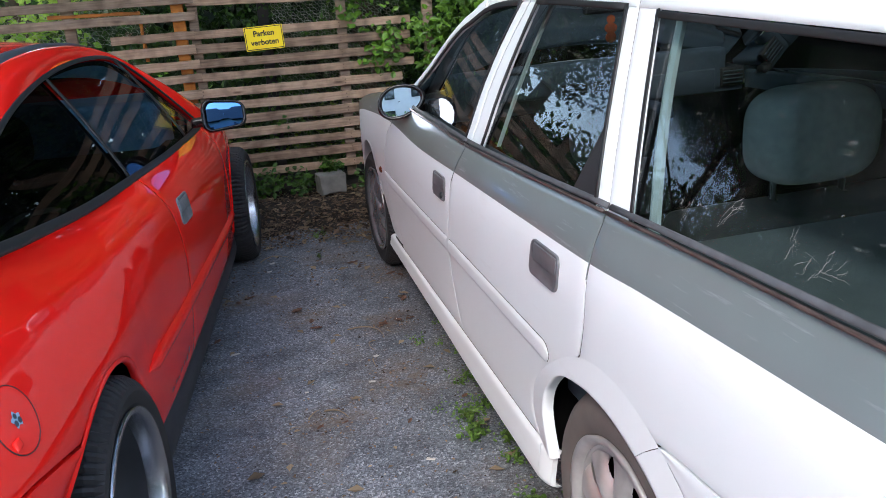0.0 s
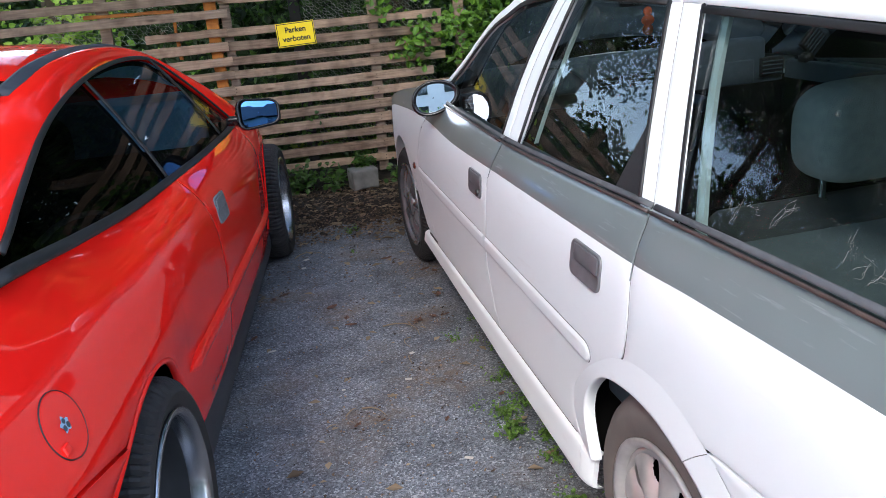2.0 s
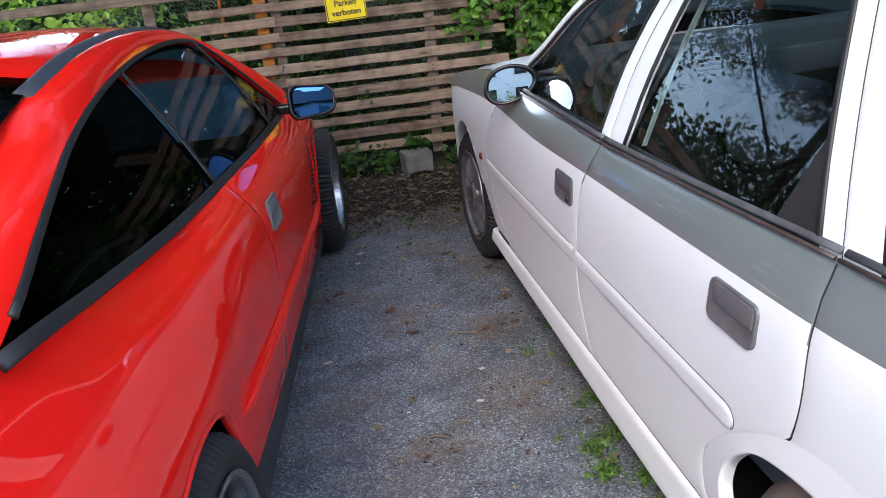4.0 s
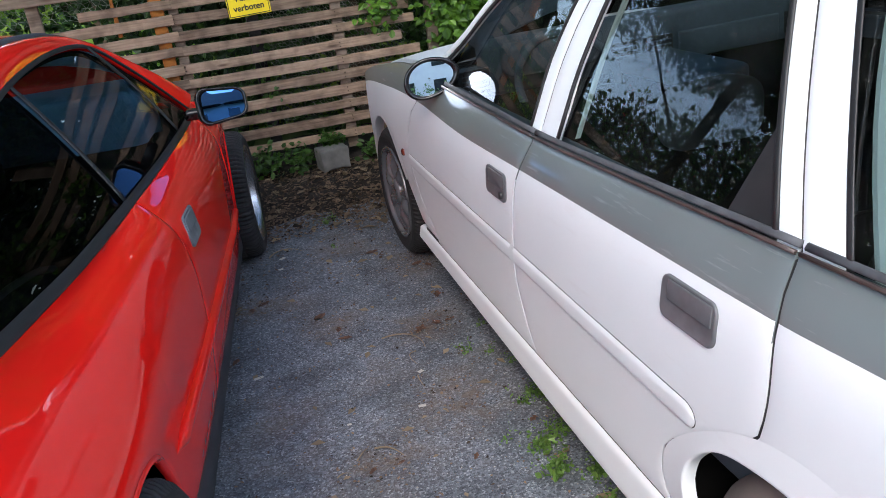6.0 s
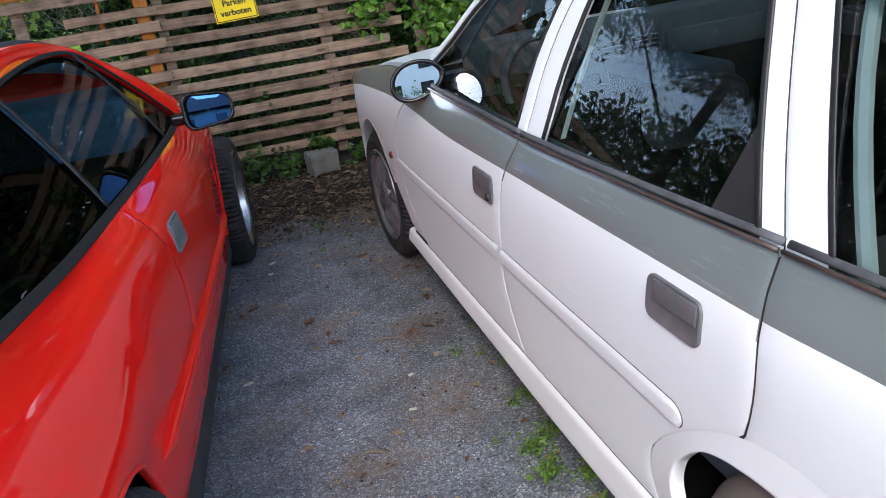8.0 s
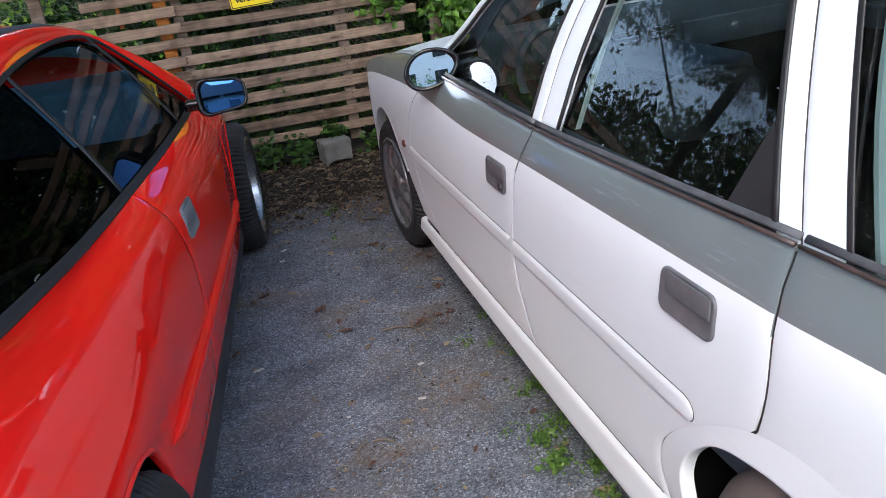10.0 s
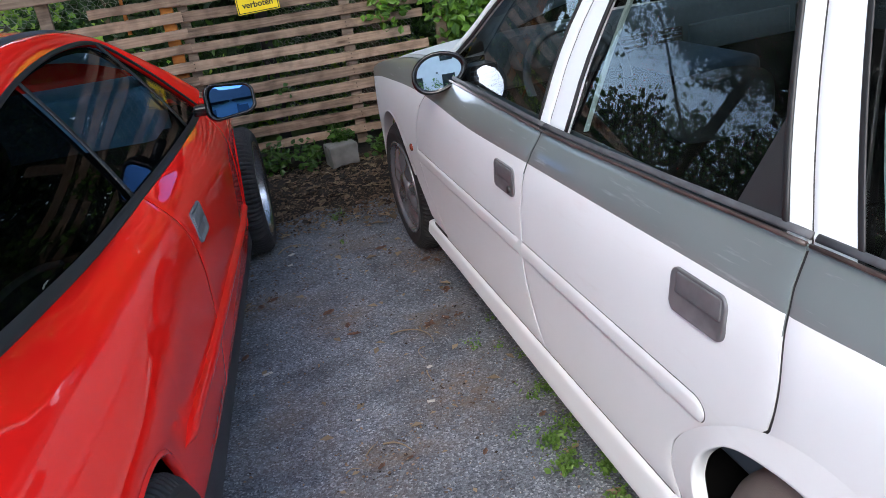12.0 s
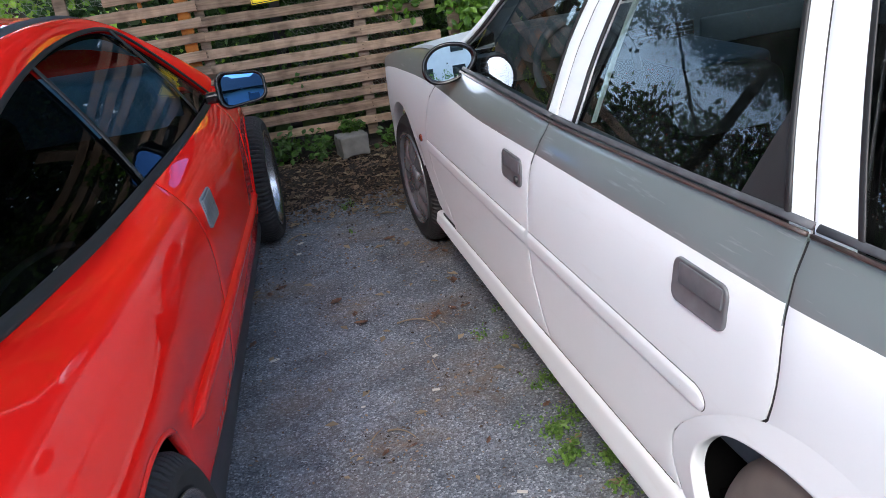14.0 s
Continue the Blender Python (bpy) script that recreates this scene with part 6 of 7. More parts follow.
def leaves(points, normals, sizes, r, shape="leaf"):
    """Folded leaf blades (six corners) at the points, turned at random about their normals."""
    n = len(points)
    nrm = normals / np.linalg.norm(normals, axis=1)[:, None]
    t = r.normal(size=(n, 3))
    t -= (t * nrm).sum(1)[:, None] * nrm
    t /= np.linalg.norm(t, axis=1)[:, None]
    b = np.cross(nrm, t)
    s = np.array(sizes)[:, None]
    if shape == "blade":
        plan = [(-0.5, 0, 0), (0.0, 0.31, 0.08), (0.55, 0, -0.05), (0.0, -0.31, 0.08)]
        quads = [(0, 1, 2, 3)]
    elif shape == "leaf":
        plan = [(-0.5, 0, 0), (-0.15, 0.36, 0.10), (0.22, 0.27, 0.08), (0.55, 0, -0.06), (0.22, -0.27, 0.08), (-0.15, -0.36, 0.10)]
        quads = [(0, 1, 2, 3), (0, 3, 4, 5)]
    else:
        plan = [(-0.5, 0.03, 0), (0.5, 0.012, 0.08), (0.5, -0.012, 0.08), (-0.5, -0.03, 0)]
        quads = [(0, 3, 2, 1)]
    v = np.stack([points + s * (a * t + c * b + d * nrm) for a, c, d in plan], 1).reshape(-1, 3)
    k = len(plan)
    f = [tuple(i * k + q for q in quad) for i in range(n) for quad in quads]
    return v, f


def stuff(name, pieces, mat, label, category, smooth=False):
    vs, fs, o = [], [], 0
    for v, f in pieces:
        vs.append(np.asarray(v))
        fs += [tuple(i + o for i in q) for q in f]
        o += len(v)
    ob = mesh_object(name, np.vstack(vs), fs, mat, smooth)
    return tagged(ob, label, category, kind="stuff")


def clump_points(r, n, lo, hi, clumps, spread_):
    """Points gathered in clumps in a box."""
    c = r.uniform(lo, hi, (clumps, 3))
    k = r.integers(0, clumps, n)
    p = c[k] + r.normal(size=(n, 3)) * spread_
    return p, c[k]


R = np.random.default_rng(7)
# dense shrubs right behind the fence
pieces_d, pieces_m = [], []
p, c = clump_points(R, 15000, (-1.3, FENCE_Y + 0.45, 0.0), (2.6, FENCE_Y + 1.9, 2.3), 150, 0.13)
p[:, 1] = np.maximum(p[:, 1], FENCE_Y + 0.40)
p[:, 2] = np.abs(p[:, 2])
nr = (p - c) + np.array((0, -0.5, 0.8)) * 0.15 + R.normal(size=p.shape) * 0.05
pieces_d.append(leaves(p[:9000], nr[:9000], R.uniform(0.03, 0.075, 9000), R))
pieces_m.append(leaves(p[9000:], nr[9000:], R.uniform(0.03, 0.07, 6000), R))
# thin growth through the slats
p, c = clump_points(R, 1500, (-0.9, FENCE_Y + 0.08, 0.1), (0.7, FENCE_Y + 0.3, 1.4), 60, 0.05)
pieces_m.append(leaves(p, R.normal(size=p.shape) + np.array((0, -0.8, 0.8)), R.uniform(0.02, 0.05, len(p)), R))
# shrub and bramble to the left, with gaps to the meadow
p, c = clump_points(R, 1300, (-4.2, FENCE_Y + 0.5, 1.0), (-1.2, FENCE_Y + 1.6, 1.85), 26, 0.12)
pieces_m.append(leaves(p, R.normal(size=p.shape) * 0.5 + np.array((0, -0.3, 0.9)), R.uniform(0.03, 0.08, len(p)), R))
p, c = clump_points(R, 9000, (-1.4, FENCE_Y + 1.4, 0.0), (4.0, FENCE_Y + 2.8, 2.8), 120, 0.25)
p[:, 2] = np.abs(p[:, 2])
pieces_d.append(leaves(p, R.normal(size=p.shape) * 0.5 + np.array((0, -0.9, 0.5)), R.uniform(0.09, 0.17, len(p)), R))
stuff("shrub_foliage", pieces_d, LEAF_DARK, "dense shrub foliage behind the fence, shade put into its dark green", "shrub")
stuff("shrub_foliage", pieces_m, LEAF, "green shrub leaves behind and between slats", "shrub")
# bushes at the near edge of the meadow, their sunlight held in the colour
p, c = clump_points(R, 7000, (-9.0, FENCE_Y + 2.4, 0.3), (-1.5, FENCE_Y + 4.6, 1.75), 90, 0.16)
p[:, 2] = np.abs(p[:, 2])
stuff("meadow_bushes", [leaves(p, R.normal(size=p.shape) * 0.5 + np.array((0, -0.6, 0.8)), R.uniform(0.05, 0.12, len(p)), R)], GRASS, "yellow-green bushes on the meadow, sunlight put into the colour", "bushes")
# creeper over the right end of the fence
p, c = clump_points(R, 5600, (0.80, FENCE_Y - 0.10, 0.62), (2.6, FENCE_Y + 0.15, 1.9), 70, 0.10)
nr = R.normal(size=p.shape) * 0.35 + np.array((-0.1, -0.8, 0.6))
v1 = leaves(p, nr, R.uniform(0.035, 0.085, len(p)), R)
p, c = clump_points(R, 420, (0.34, FENCE_Y - 0.09, 0.78), (0.9, FENCE_Y - 0.03, 1.10), 10, 0.055)
v2 = leaves(p, R.normal(size=p.shape) * 0.4 + np.array((0, -0.8, 0.6)), R.uniform(0.03, 0.06, len(p)), R)
p, c = clump_points(R, 260, (0.2, FENCE_Y - 0.05, 1.15), (0.7, FENCE_Y + 0.05, 1.6), 8, 0.06)
v3 = leaves(p, R.normal(size=p.shape) * 0.4 + np.array((0, -0.8, 0.6)), R.uniform(0.03, 0.06, len(p)), R)
stuff("creeper", [v1, v2, v3], LEAF_BRIGHT, "fresh green creeper hanging over the fence", "creeper")
# weeds along the fence foot
p, c = clump_points(R, 1500, (-1.2, FENCE_Y - 0.16, 0.03), (-0.17, FENCE_Y + 0.1, 0.16), 26, 0.045)
p2, _ = clump_points(R, 700, (0.14, FENCE_Y - 0.15, 0.02), (0.8, FENCE_Y + 0.1, 0.14), 14, 0.045)
p3, _ = clump_points(R, 130, (-0.08, FENCE_Y - 0.12, 0.19), (0.06, FENCE_Y - 0.06, 0.21), 4, 0.02)
p = np.vstack([p, p2, p3])
p[:, 2] = np.abs(p[:, 2])
stuff("weeds", [leaves(p, R.normal(size=p.shape) * 0.5 + np.array((0, -0.4, 0.9)), R.uniform(0.02, 0.05, len(p)), R)], LEAF, "green weeds along the fence foot", "weeds")


# weeds beside the white car's sill
def plant(x, y, stems, size, r):
    """A tuft of thin stems that lean outwards, with small narrow leaves along them."""
    out = []
    for _ in range(stems):
        a, lean, tall = r.uniform(0, 6.28), r.uniform(0.2, 1.3), r.uniform(0.02, 0.075) * size
        m = int(r.integers(5, 11))
        t = np.linspace(0.1, 1, m)
        reach = tall * lean * t ** 1.5
        pts = np.stack([x + r.normal() * 0.012 * size + reach * math.cos(a), y + r.normal() * 0.012 * size + reach * math.sin(a), 0.003 + tall * t * (1 - 0.35 * lean * t)], 1)
        pts += r.normal(size=pts.shape) * 0.005 * size
        pts[:, 2] = np.maximum(pts[:, 2], 0.004)
        nrm = r.normal(size=pts.shape) * 0.55 + np.array((0.4 * math.cos(a), 0.4 * math.sin(a), 0.7))
        out.append(leaves(pts, nrm, r.uniform(0.006, 0.017, m) * size * (1.15 - 0.5 * t), r))
    return out


pl = []
for x, y, n, s in ((0.0, 1.10, 20, 1.3), (0.05, 1.16, 14, 1.1), (-0.01, 1.00, 22, 1.4), (0.05, 0.93, 16, 1.2), (-0.08, 1.15, 3, 0.8), (0.02, 1.29, 8, 0.9), (0.10, 1.32, 14, 1.0), (0.07, 1.37, 7, 0.8), (0.08, 1.56, 5, 0.7), (0.01, 1.66, 9, 0.8), (0.04, 1.68, 5, 0.7), (0.05, 0.78, 10, 1.1), (0.03, 0.62, 20, 1.3), (0.07, 0.54, 22, 1.4), (0.10, 0.40, 14, 1.2), (0.08, 0.30, 10, 1.1), (-0.28, 2.95, 6, 0.7), (-0.22, 3.3, 10, 0.9), (-0.16, 3.34, 6, 0.8), (0.12, 1.85, 5, 0.7)):
    for _ in range(1):
        pl += plant(x + R.normal() * 0.022, y + R.normal() * 0.03, n, s, R)
stuff("weeds", pl, WEED, "small green weeds growing along the car's sill", "weeds")

# fallen leaves, twigs and scraps
def soil_z(x, y):
    edge = min(1, max(0, (y - 3.42 - 0.2 * noise.noise((x * 1.7, 3, 0)) - 0.08 * noise.noise((x * 9, 1, 0))) / 0.4))
    return -0.008 + 0.045 * edge * (0.6 + 0.6 * noise.noise((x * 5, y * 5, 2))) + 0.05 * max(0, y - 4.1) * edge


def flat_bits(n, x0, x1, y0, y1, lo, hi, power=1.0):
    x = R.uniform(x0, x1, n)
    y = y0 + (y1 - y0) * R.uniform(0, 1, n) ** power
    z = np.array([max(0.0, soil_z(float(a), float(b))) for a, b in zip(x, y)])
    p = np.stack([x, y, z + 0.006 + R.uniform(0, 0.010, n)], 1)
    return leaves(p, R.normal(size=p.shape) * 0.25 + np.array((0, 0, 1)), R.uniform(lo, hi, n), R)


stuff("fallen_leaves", [flat_bits(9000, -1.3, 1.1, 4.4, 3.2, 0.005, 0.020, 1.0), flat_bits(2400, -1.3, 1.1, 4.4, 3.35, 0.018, 0.042, 1.0), flat_bits(2000, -1.3, 1.1, 3.7, 2.5, 0.005, 0.018, 1.3), flat_bits(900, -0.85, 0.15, 3.0, 0.3, 0.004, 0.013), flat_bits(30, -0.8, 0.2, 3.0, 0.4, 0.009, 0.016)] + [flat_bits(60, x - w, x + w, y - w, y + w, 0.004, 0.014) for x, y, w in ((-0.15, 1.45, 0.1), (-0.70, 2.48, 0.09), (0.03, 2.53, 0.1), (-0.08, 1.95, 0.09), (-0.42, 1.24, 0.09), (-0.42, 2.15, 0.12))], DRY, "dry brown leaves scattered near the fence", "leaves")
def twig(x, y, length, ang, bend, rad):
    n = 8
    v, f = [], []
    for i in range(n + 1):
        t = i / n
        a = ang + bend * (t - 0.5)
        px, py = x + (t - 0.5) * length * math.cos(a), y + (t - 0.5) * length * math.sin(a)
        for k in range(5):
            b = 2 * math.pi * k / 5
            q = rad * (1 - 0.6 * t)
            v.append((px - math.sin(a) * q * math.cos(b), py + math.cos(a) * q * math.cos(b), 0.007 + q * math.sin(b) + 0.01 * math.sin(t * 3)))
    for i in range(n):
        for k in range(5):
            f.append((i * 5 + k, i * 5 + (k + 1) % 5, (i + 1) * 5 + (k + 1) % 5, (i + 1) * 5 + k))
    return v, f


def loose_twig(name, label, *a):
    v, f = twig(*a)
    tagged(mesh_object(name, v, f, STRAW), label, "twig")


for x0, y0, x1, y1, bend, rad in ((-0.59, 3.05, -0.43, 3.07, -0.9, 0.0032), (-0.24, 1.98, -0.10, 1.82, -0.9, 0.0032), (-0.20, 1.80, -0.22, 1.70, 0.9, 0.0022), (-0.22, 1.63, -0.22, 1.55, 0.3, 0.0026), (-0.43, 1.31, -0.36, 1.24, -0.3, 0.0034), (-0.49, 1.27, -0.45, 1.31, 0.3, 0.0024), (-0.56, 1.22, -0.52, 1.22, 0.2, 0.002), (-0.77, 2.46, -0.72, 2.48, 0.2, 0.003)):
    loose_twig("twig", "dry pale twig lying on the asphalt", (x0 + x1) / 2, (y0 + y1) / 2, math.hypot(x1 - x0, y1 - y0), math.atan2(y1 - y0, x1 - x0), bend, rad)

# single curled leaves
BROWN = material("brown_leaf", (0.17, 0.085, 0.05), 0.8, vary=0.75, scale=45, bump=0.6, bump_scale=160)


def curled_leaf(x, y, size, turn):
    v, f = [], []
    for i in range(9):
        t = i / 8
        half = 0.26 * math.sin(math.pi * min(1, t * 0.96 + 0.02)) ** 0.8 * (1 + 0.35 * R.normal())
        for k in (-1, -0.5, 0, 0.5, 1):
            v.append(((t - 0.5) * size, k * half * size, size * (0.07 * k * k + 0.12 * (t - 0.4) ** 2 + 0.05 * R.random()) + 0.001))
    for i in range(8):
        for k in range(4):
            f.append((i * 5 + k, i * 5 + k + 1, i * 5 + k + 6, i * 5 + k + 5))
    ob = tagged(mesh_object("leaf", v, f, BROWN), "curled brown dead leaf lying on the asphalt", "leaf", "dead leaves on the asphalt")
    ob.matrix_basis = pose(x, y, 0.002, 0, 0, turn)


for x, y, size, turn in ((-0.45, 2.25, 0.055, 30), (-0.40, 2.10, 0.04, 80), (-0.12, 1.94, 0.06, 50), (-0.05, 1.96, 0.045, 120), (0.0, 1.96, 0.04, 10), (0.02, 2.19, 0.05, 75), (-0.12, 2.79, 0.055, 5), (-0.18, 1.14, 0.03, 60), (-0.46, 1.21, 0.032, 45), (-0.39, 2.02, 0.05, 170), (-0.38, 1.21, 0.024, 15), (-0.65, 2.50, 0.055, 25), (-0.70, 2.46, 0.04, 95), (-0.79, 2.05, 0.045, 60), (0.03, 1.23, 0.032, 35), (0.03, 2.54, 0.05, 20), (0.07, 2.50, 0.04, 110)):
    curled_leaf(x, y, size, turn)
loose_twig("twig", "thin dry stalk at the fence foot", -0.35, 4.12, 0.5, 0.1, 0.2, 0.004)
loose_twig("twig", "thin dry stalk at the fence foot", -0.10, 4.0, 0.3, 0.7, 0.2, 0.004)
loose_twig("twig", "thin dry stalk at the fence foot", 0.32, 4.1, 0.3, 0.45, 0.3, 0.004)
n = 230
x, y = R.uniform(-0.9, 0.6, n), 4.3 - 1.2 * R.uniform(0, 1, n) ** 1.5
x[175:], y[175:] = R.uniform(-0.75, 0.1, 55), R.uniform(0.6, 3.1, 55)
p = np.stack([x, y, 0.009 + np.array([max(0.0, soil_z(float(a), float(b))) for a, b in zip(x, y)])], 1)
stuff("dry_stalks", [leaves(p, R.normal(size=p.shape) * 0.08 + np.array((0, 0, 1)), np.r_[R.uniform(0.03, 0.10, 175), R.uniform(0.015, 0.06, 55)], R, "blade")], STRAW, "thin dry stalks and twigs on the ground", "stalks")
GRIT = leaf_material("pale_grit", (0.16, 0.15, 0.14), (0.5, 0.48, 0.44), 0.9)
stuff("grit", [flat_bits(1500, -0.95, 0.3, 3.6, -0.3, 0.0022, 0.0055), flat_bits(500, -0.5, 0.3, 3.6, 0.2, 0.003, 0.008)], GRIT, "tiny pale grit and seed husks on asphalt", "grit")
PAPER = material("paper_scrap", (0.5, 0.48, 0.43), 0.8, vary=0.1, scale=60)
for x, y, w, h, a in ((-0.17, 0.90, 0.035, 0.014, -25), (-0.72, 1.89, 0.045, 0.016, 20), (-0.52, 2.97, 0.04, 0.022, 40), (-0.54, 2.84, 0.03, 0.018, 10), (-0.25, 1.45, 0.032, 0.014, -10), (-0.20, 1.65, 0.026, 0.018, 30), (-0.48, 1.46, 0.018, 0.010, 0)):
    w, h = w * 0.75, h * 0.75
    bm = box_bm(-w / 2, w / 2, -h / 2, h / 2, 0, 0.003, 0.001, 1)
    ob = part("paper_scrap", bm, PAPER, None, "", smooth=False)
    tagged(ob, "small pale scrap lying on the asphalt", "litter")
    ob.matrix_basis = pose(x, y, 0.0055, 2, 3, a)

# ---- meadow, trees and house around ----
n = 14000
x, y = R.uniform(-9, 1, n), FENCE_Y + 1.6 + 9 * R.uniform(0, 1, n) ** 1.6
p = np.stack([x, y, R.uniform(0.05, 0.35, n)], 1)
nrm = R.normal(size=p.shape) * 0.7
nrm[:, 1] -= 0.8
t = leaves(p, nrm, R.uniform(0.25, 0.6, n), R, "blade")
stuff("meadow_grass", [t], GRASS, "meadow grass beyond the fence, sunlight put into its bright green", "grass")


def tree(x, y, trunk_r, height, crown, n, lo, r, size, base=0.0, droop=0):
    """base: the crown's browse line, below which only a few drooping twigs hang."""
    root = tagged(new("tree"), "tall leafy deciduous tree with open crown, for reflections or added shade", "tree", "trees round the bay")
    root.location = (x, y, 0)
    v, f = [], []
    def limb(a, b, r0, r1, n=7):
        s = len(v)
        a, b = np.array(a), np.array(b)
        for i in range(n + 1):
            q = i / n
            c = a + (b - a) * q + np.array((0.12, 0.1, 0)) * math.sin(q * 5 + a[0]) * (1 - q) * 0.6
            rr = r0 + (r1 - r0) * q
            for k in range(7):
                an = 2 * math.pi * k / 7
                v.append((c[0] + rr * math.cos(an), c[1] + rr * math.sin(an), c[2]))
        for i in range(n):
            for k in range(7):
                f.append((s + i * 7 + k, s + i * 7 + (k + 1) % 7, s + i * 7 + 7 + (k + 1) % 7, s + i * 7 + 7 + k))
    limb((0, 0, -0.05), (0.2, 0.1, height * 0.8), trunk_r, trunk_r * 0.25)
    tips = []
    for k in range(22):
        an, z0 = r.uniform(0, 6.28), r.uniform(lo * 0.8, height * 0.75)
        ln = crown * r.uniform(0.55, 1.0)
        tip = (ln * math.cos(an), ln * math.sin(an), z0 + r.uniform(0.0, 1.2))
        limb((0.1, 0.05, z0), tip, trunk_r * 0.35, 0.015, 5)
        tips.append(tip)
    cl = np.array([np.array(tp) * q + np.array((0, 0, (1 - q) * 1.5)) for tp in tips for q in (0.55, 0.8, 1.0)])
    k = r.integers(0, len(cl), n)
    p = cl[k] + r.normal(size=(n, 3)) * np.array((0.42, 0.42, 0.28))
    if base:
        line = base + 0.2 * np.sin(p[:, 0] * 2.1) * np.cos(p[:, 1] * 1.7)
        p[:, 2] = np.where(p[:, 2] < line, line + (line - p[:, 2]) * 0.5, p[:, 2])
    for k in range(droop):
        an, ln = r.uniform(0, 6.28), crown * r.uniform(0.5, 1.0)
        end = np.array((ln * math.cos(an), ln * math.sin(an), base - r.uniform(0.1, 0.8)))
        limb((0.6 * end[0], 0.6 * end[1], base + 0.3), tuple(end), 0.02, 0.006, 5)
        p = np.vstack([p, end + r.normal(size=(440, 3)) * np.array((0.38, 0.38, 0.10)) + np.array((0, 0, 0.1))])
    raw_part("trunk", v, f, BARK, root)
    sz = r.uniform(*size, len(p))
    lv, lf = leaves(p, r.normal(size=p.shape) + np.array((0, 0, 0.6)), sz, r, "blade" if size[1] < 0.09 else "leaf")
    ob = mesh_object("crown", lv, lf, LEAF_TREE, False)
    ob.parent = root
    return root


FINE, MID, SMALL, BROAD = (0.026, 0.056), (0.037, 0.067), (0.05, 0.086), (0.10, 0.18)
# (0.5, 5.9), (2.5, 1.2) and (-3.6, -0.3): unseen crowns added to block light
for x, y, hgt, cr, n, lo, size, base, droop in ((0.5, 5.9, 6.5, 3.3, 60000, 2.9, FINE, 0, 0), (-5.6, 7.6, 8.5, 3.0, 60000, 4.4, FINE, 4.35, 12), (-9.5, 8.6, 9.0, 3.2, 9000, 4.4, BROAD, 0, 0), (3.6, 6.8, 8.0, 3.2, 24000, 2.6, BROAD, 0, 0), (-13.0, 3.0, 9.0, 3.4, 6000, 3.6, BROAD, 0, 0), (-4.4, 1.9, 8.0, 3.6, 64000, 4.4, FINE, 0, 0), (2.5, 1.2, 8.0, 4.8, 62000, 4.2, MID, 0, 0), (-3.0, 9.6, 9.5, 3.2, 48000, 4.2, MID, 4.5, 3), (-7.2, 11.6, 12.0, 4.0, 36000, 4.4, SMALL, 5.4, 3), (-11.5, 12.5, 12.0, 4.0, 22000, 4.8, BROAD, 6.4, 0), (-1.6, 8.2, 6.5, 1.4, 30000, 3.0, MID, 2.75, 0), (-3.6, -0.3, 8.5, 2.4, 40000, 4.8, FINE, 4.4, 0)):
    tree(x, y, 0.16, hgt, cr, 2 * n if size != BROAD else n, lo, np.random.default_rng(int(40 + 7 * abs(x) + 3 * y)), size, base, droop)

# wood at the far edge of the meadow, rising to one side
p, c = clump_points(R, 120000, (-22, 15.5, 0.2), (4, 18.5, 7.5), 420, 0.6)
p[:, 2] = np.abs(p[:, 2])
ridge = 3.5 + 0.48 * np.maximum(-6.4 - p[:, 0], -1.0) + 0.30 * np.sin(p[:, 0] * 2.7) + 0.25 * R.normal(size=len(p))
p[:, 2] = np.where(p[:, 2] > ridge, ridge * R.uniform(0, 1, len(p)), p[:, 2])
stuff("far_wood", [leaves(p, R.normal(size=p.shape) * 0.6 + np.array((0, -0.8, 0.6)), R.uniform(0.09, 0.19, len(p)), R, "blade")], LEAF_TREE, "dark green wood edge beyond the meadow", "trees")

# board fence and hedge along the far side of the white car
side_fence = tagged(new("fence"), "pale board fence overgrown with green creeper", "fence")
for k in range(5):
    ob = board("slat", -2.5, 0, 6.4, 0, 0.13, 0, 0.022, WOOD_PALE, side_fence)
    ob.matrix_basis = pose(2.75, -1.0, 0.35 + 0.2 * k, 0, 0, 90)
for k in range(5):
    ob = board("post", 0, -0.02, 0, 1.35, 0.09, 0, 0.08, WOOD_GREY, side_fence)
    ob.matrix_basis = pose(2.83, -3.2 + 2 * k, 0, 0, 0, 90)
p, c = clump_points(R, 16000, (2.85, -4.0, 0.2), (3.8, 5.6, 1.7), 150, 0.2)
p[:, 2] = np.abs(p[:, 2])
stuff("hedge", [leaves(p, R.normal(size=p.shape) * 0.6 + np.array((-0.7, 0, 0.6)), R.uniform(0.05, 0.12, len(p)), R)], LEAF, "tall green hedge beside the white car", "hedge")

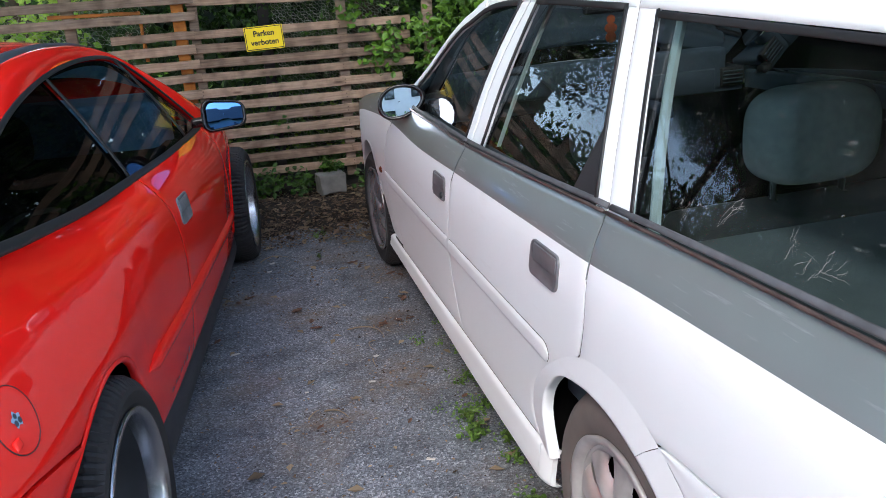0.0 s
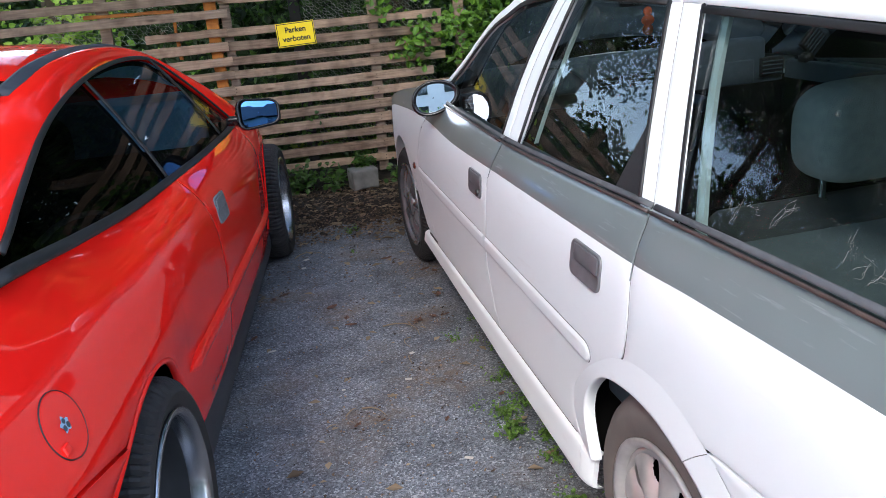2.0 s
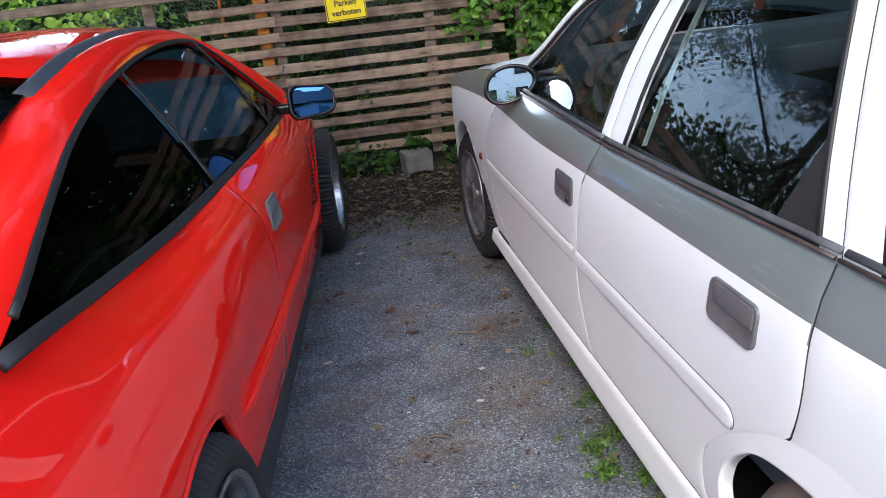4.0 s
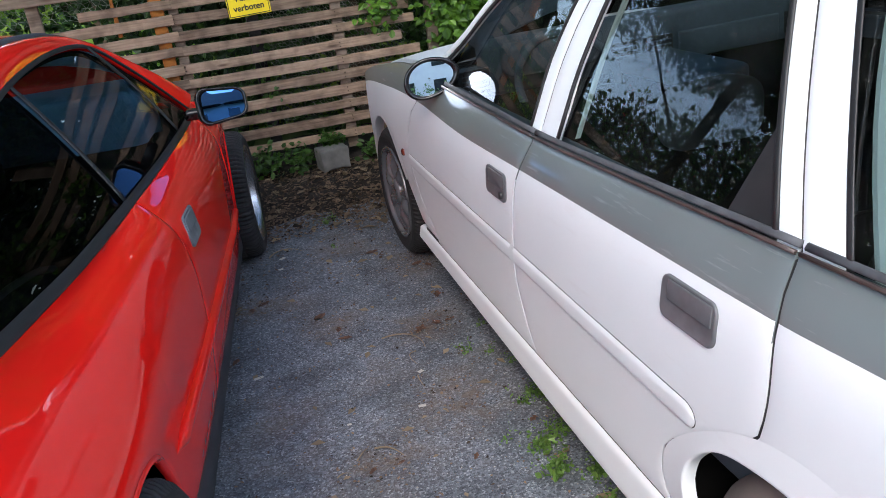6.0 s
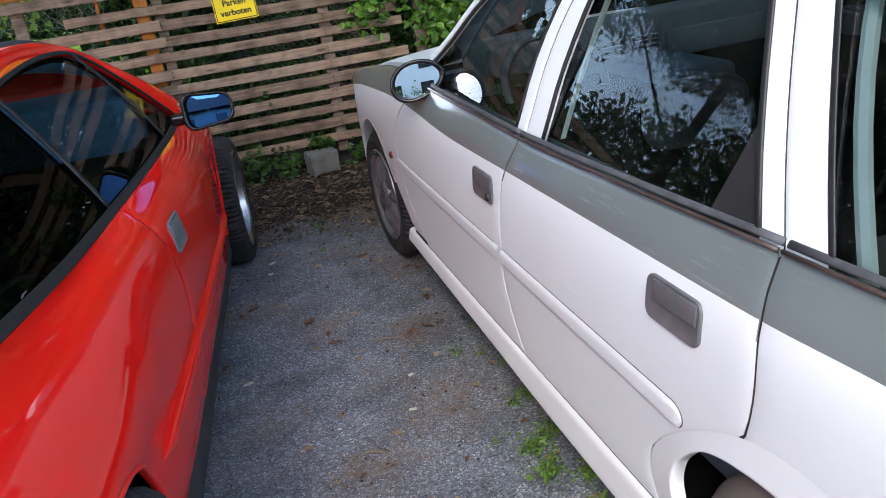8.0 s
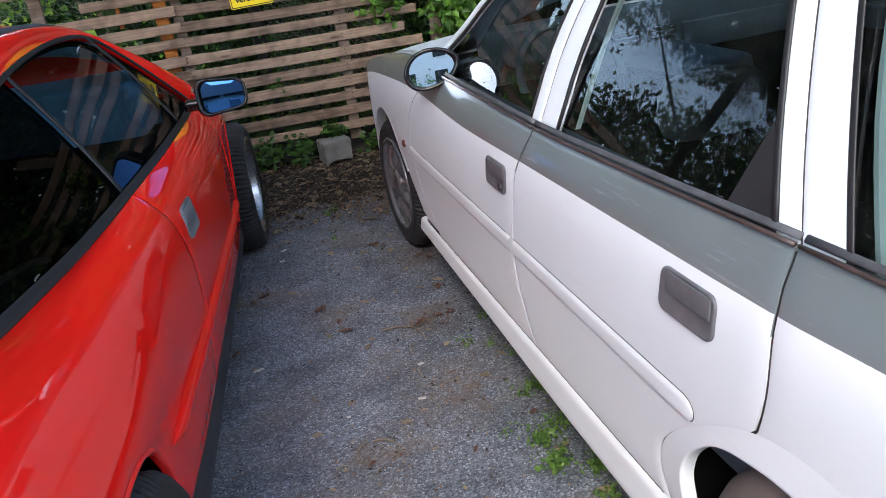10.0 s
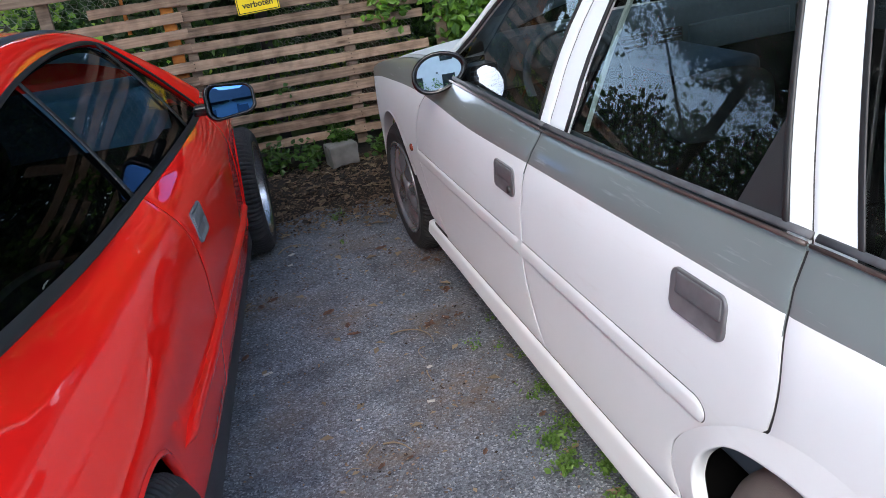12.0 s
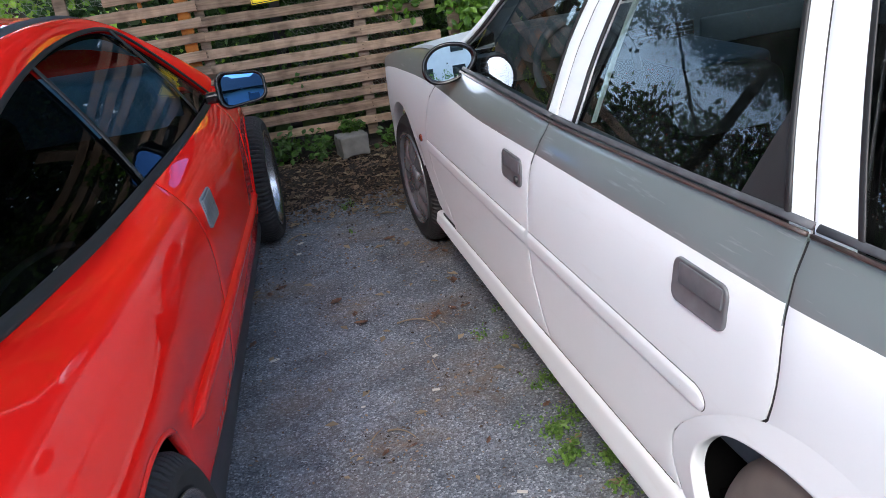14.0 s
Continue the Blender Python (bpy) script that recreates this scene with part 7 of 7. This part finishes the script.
p, c = clump_points(R, 15000, (2.45, -4.0, 0.15), (2.72, 5.4, 1.55), 170, 0.10)
p[:, 2] = np.abs(p[:, 2])
stuff("creeper", [leaves(p, R.normal(size=p.shape) * 0.5 + np.array((-0.9, -0.2, 0.6)), R.uniform(0.05, 0.10, len(p)), R)], LEAF_BRIGHT, "green creeper covering the side fence", "creeper")
PLASTER = material("pale_plaster", (0.72, 0.72, 0.70), 0.9, vary=0.08, scale=2, bump=0.3, bump_scale=40)
ROOF = material("dark_roof_tile", (0.10, 0.085, 0.08), 0.8, vary=0.3, scale=4)
WINDOW = material("window_pane", (0.02, 0.025, 0.03), 0.05, coat=1)
p, c = clump_points(R, 6000, (-11, -9.6, 0.1), (1.5, -8.6, 1.5), 70, 0.22)
p[:, 2] = np.abs(p[:, 2])
stuff("hedge", [leaves(p, R.normal(size=p.shape) * 0.6 + np.array((0, 0.7, 0.6)), R.uniform(0.08, 0.16, len(p)), R)], LEAF_BRIGHT, "low bright green hedge before the house", "hedge")
house = tagged(new("house"), "pale plastered house with dark roof behind the bay", "house")
house.location = (-3.5, -15, 0)
part("wall", box_bm(-6, 6, -4, 4, 0, 5.4, 0.02, 1), PLASTER, house, smooth=False)
v = [(-6.4, -4.5, 5.2), (6.4, -4.5, 5.2), (6.4, 4.5, 5.2), (-6.4, 4.5, 5.2), (-6.4, 0, 8.4), (6.4, 0, 8.4)]
raw_part("roof", v, [(0, 1, 5, 4), (2, 3, 4, 5), (3, 0, 4), (1, 2, 5), (3, 2, 1, 0)], ROOF, house, smooth=False)
for fx in (-4.2, -1.4, 1.4, 4.2):
    for fz in (1.0, 3.4):
        wnd = new("window")
        wnd.parent = house
        part("window_frame", box_bm(fx - 0.62, fx + 0.62, 3.98, 4.05, fz - 0.02, fz + 1.42, 0.01, 1), PLASTER, wnd, smooth=False)
        part("pane", box_bm(fx - 0.54, fx + 0.54, 4.04, 4.06, fz + 0.06, fz + 1.34), WINDOW, wnd, smooth=False)
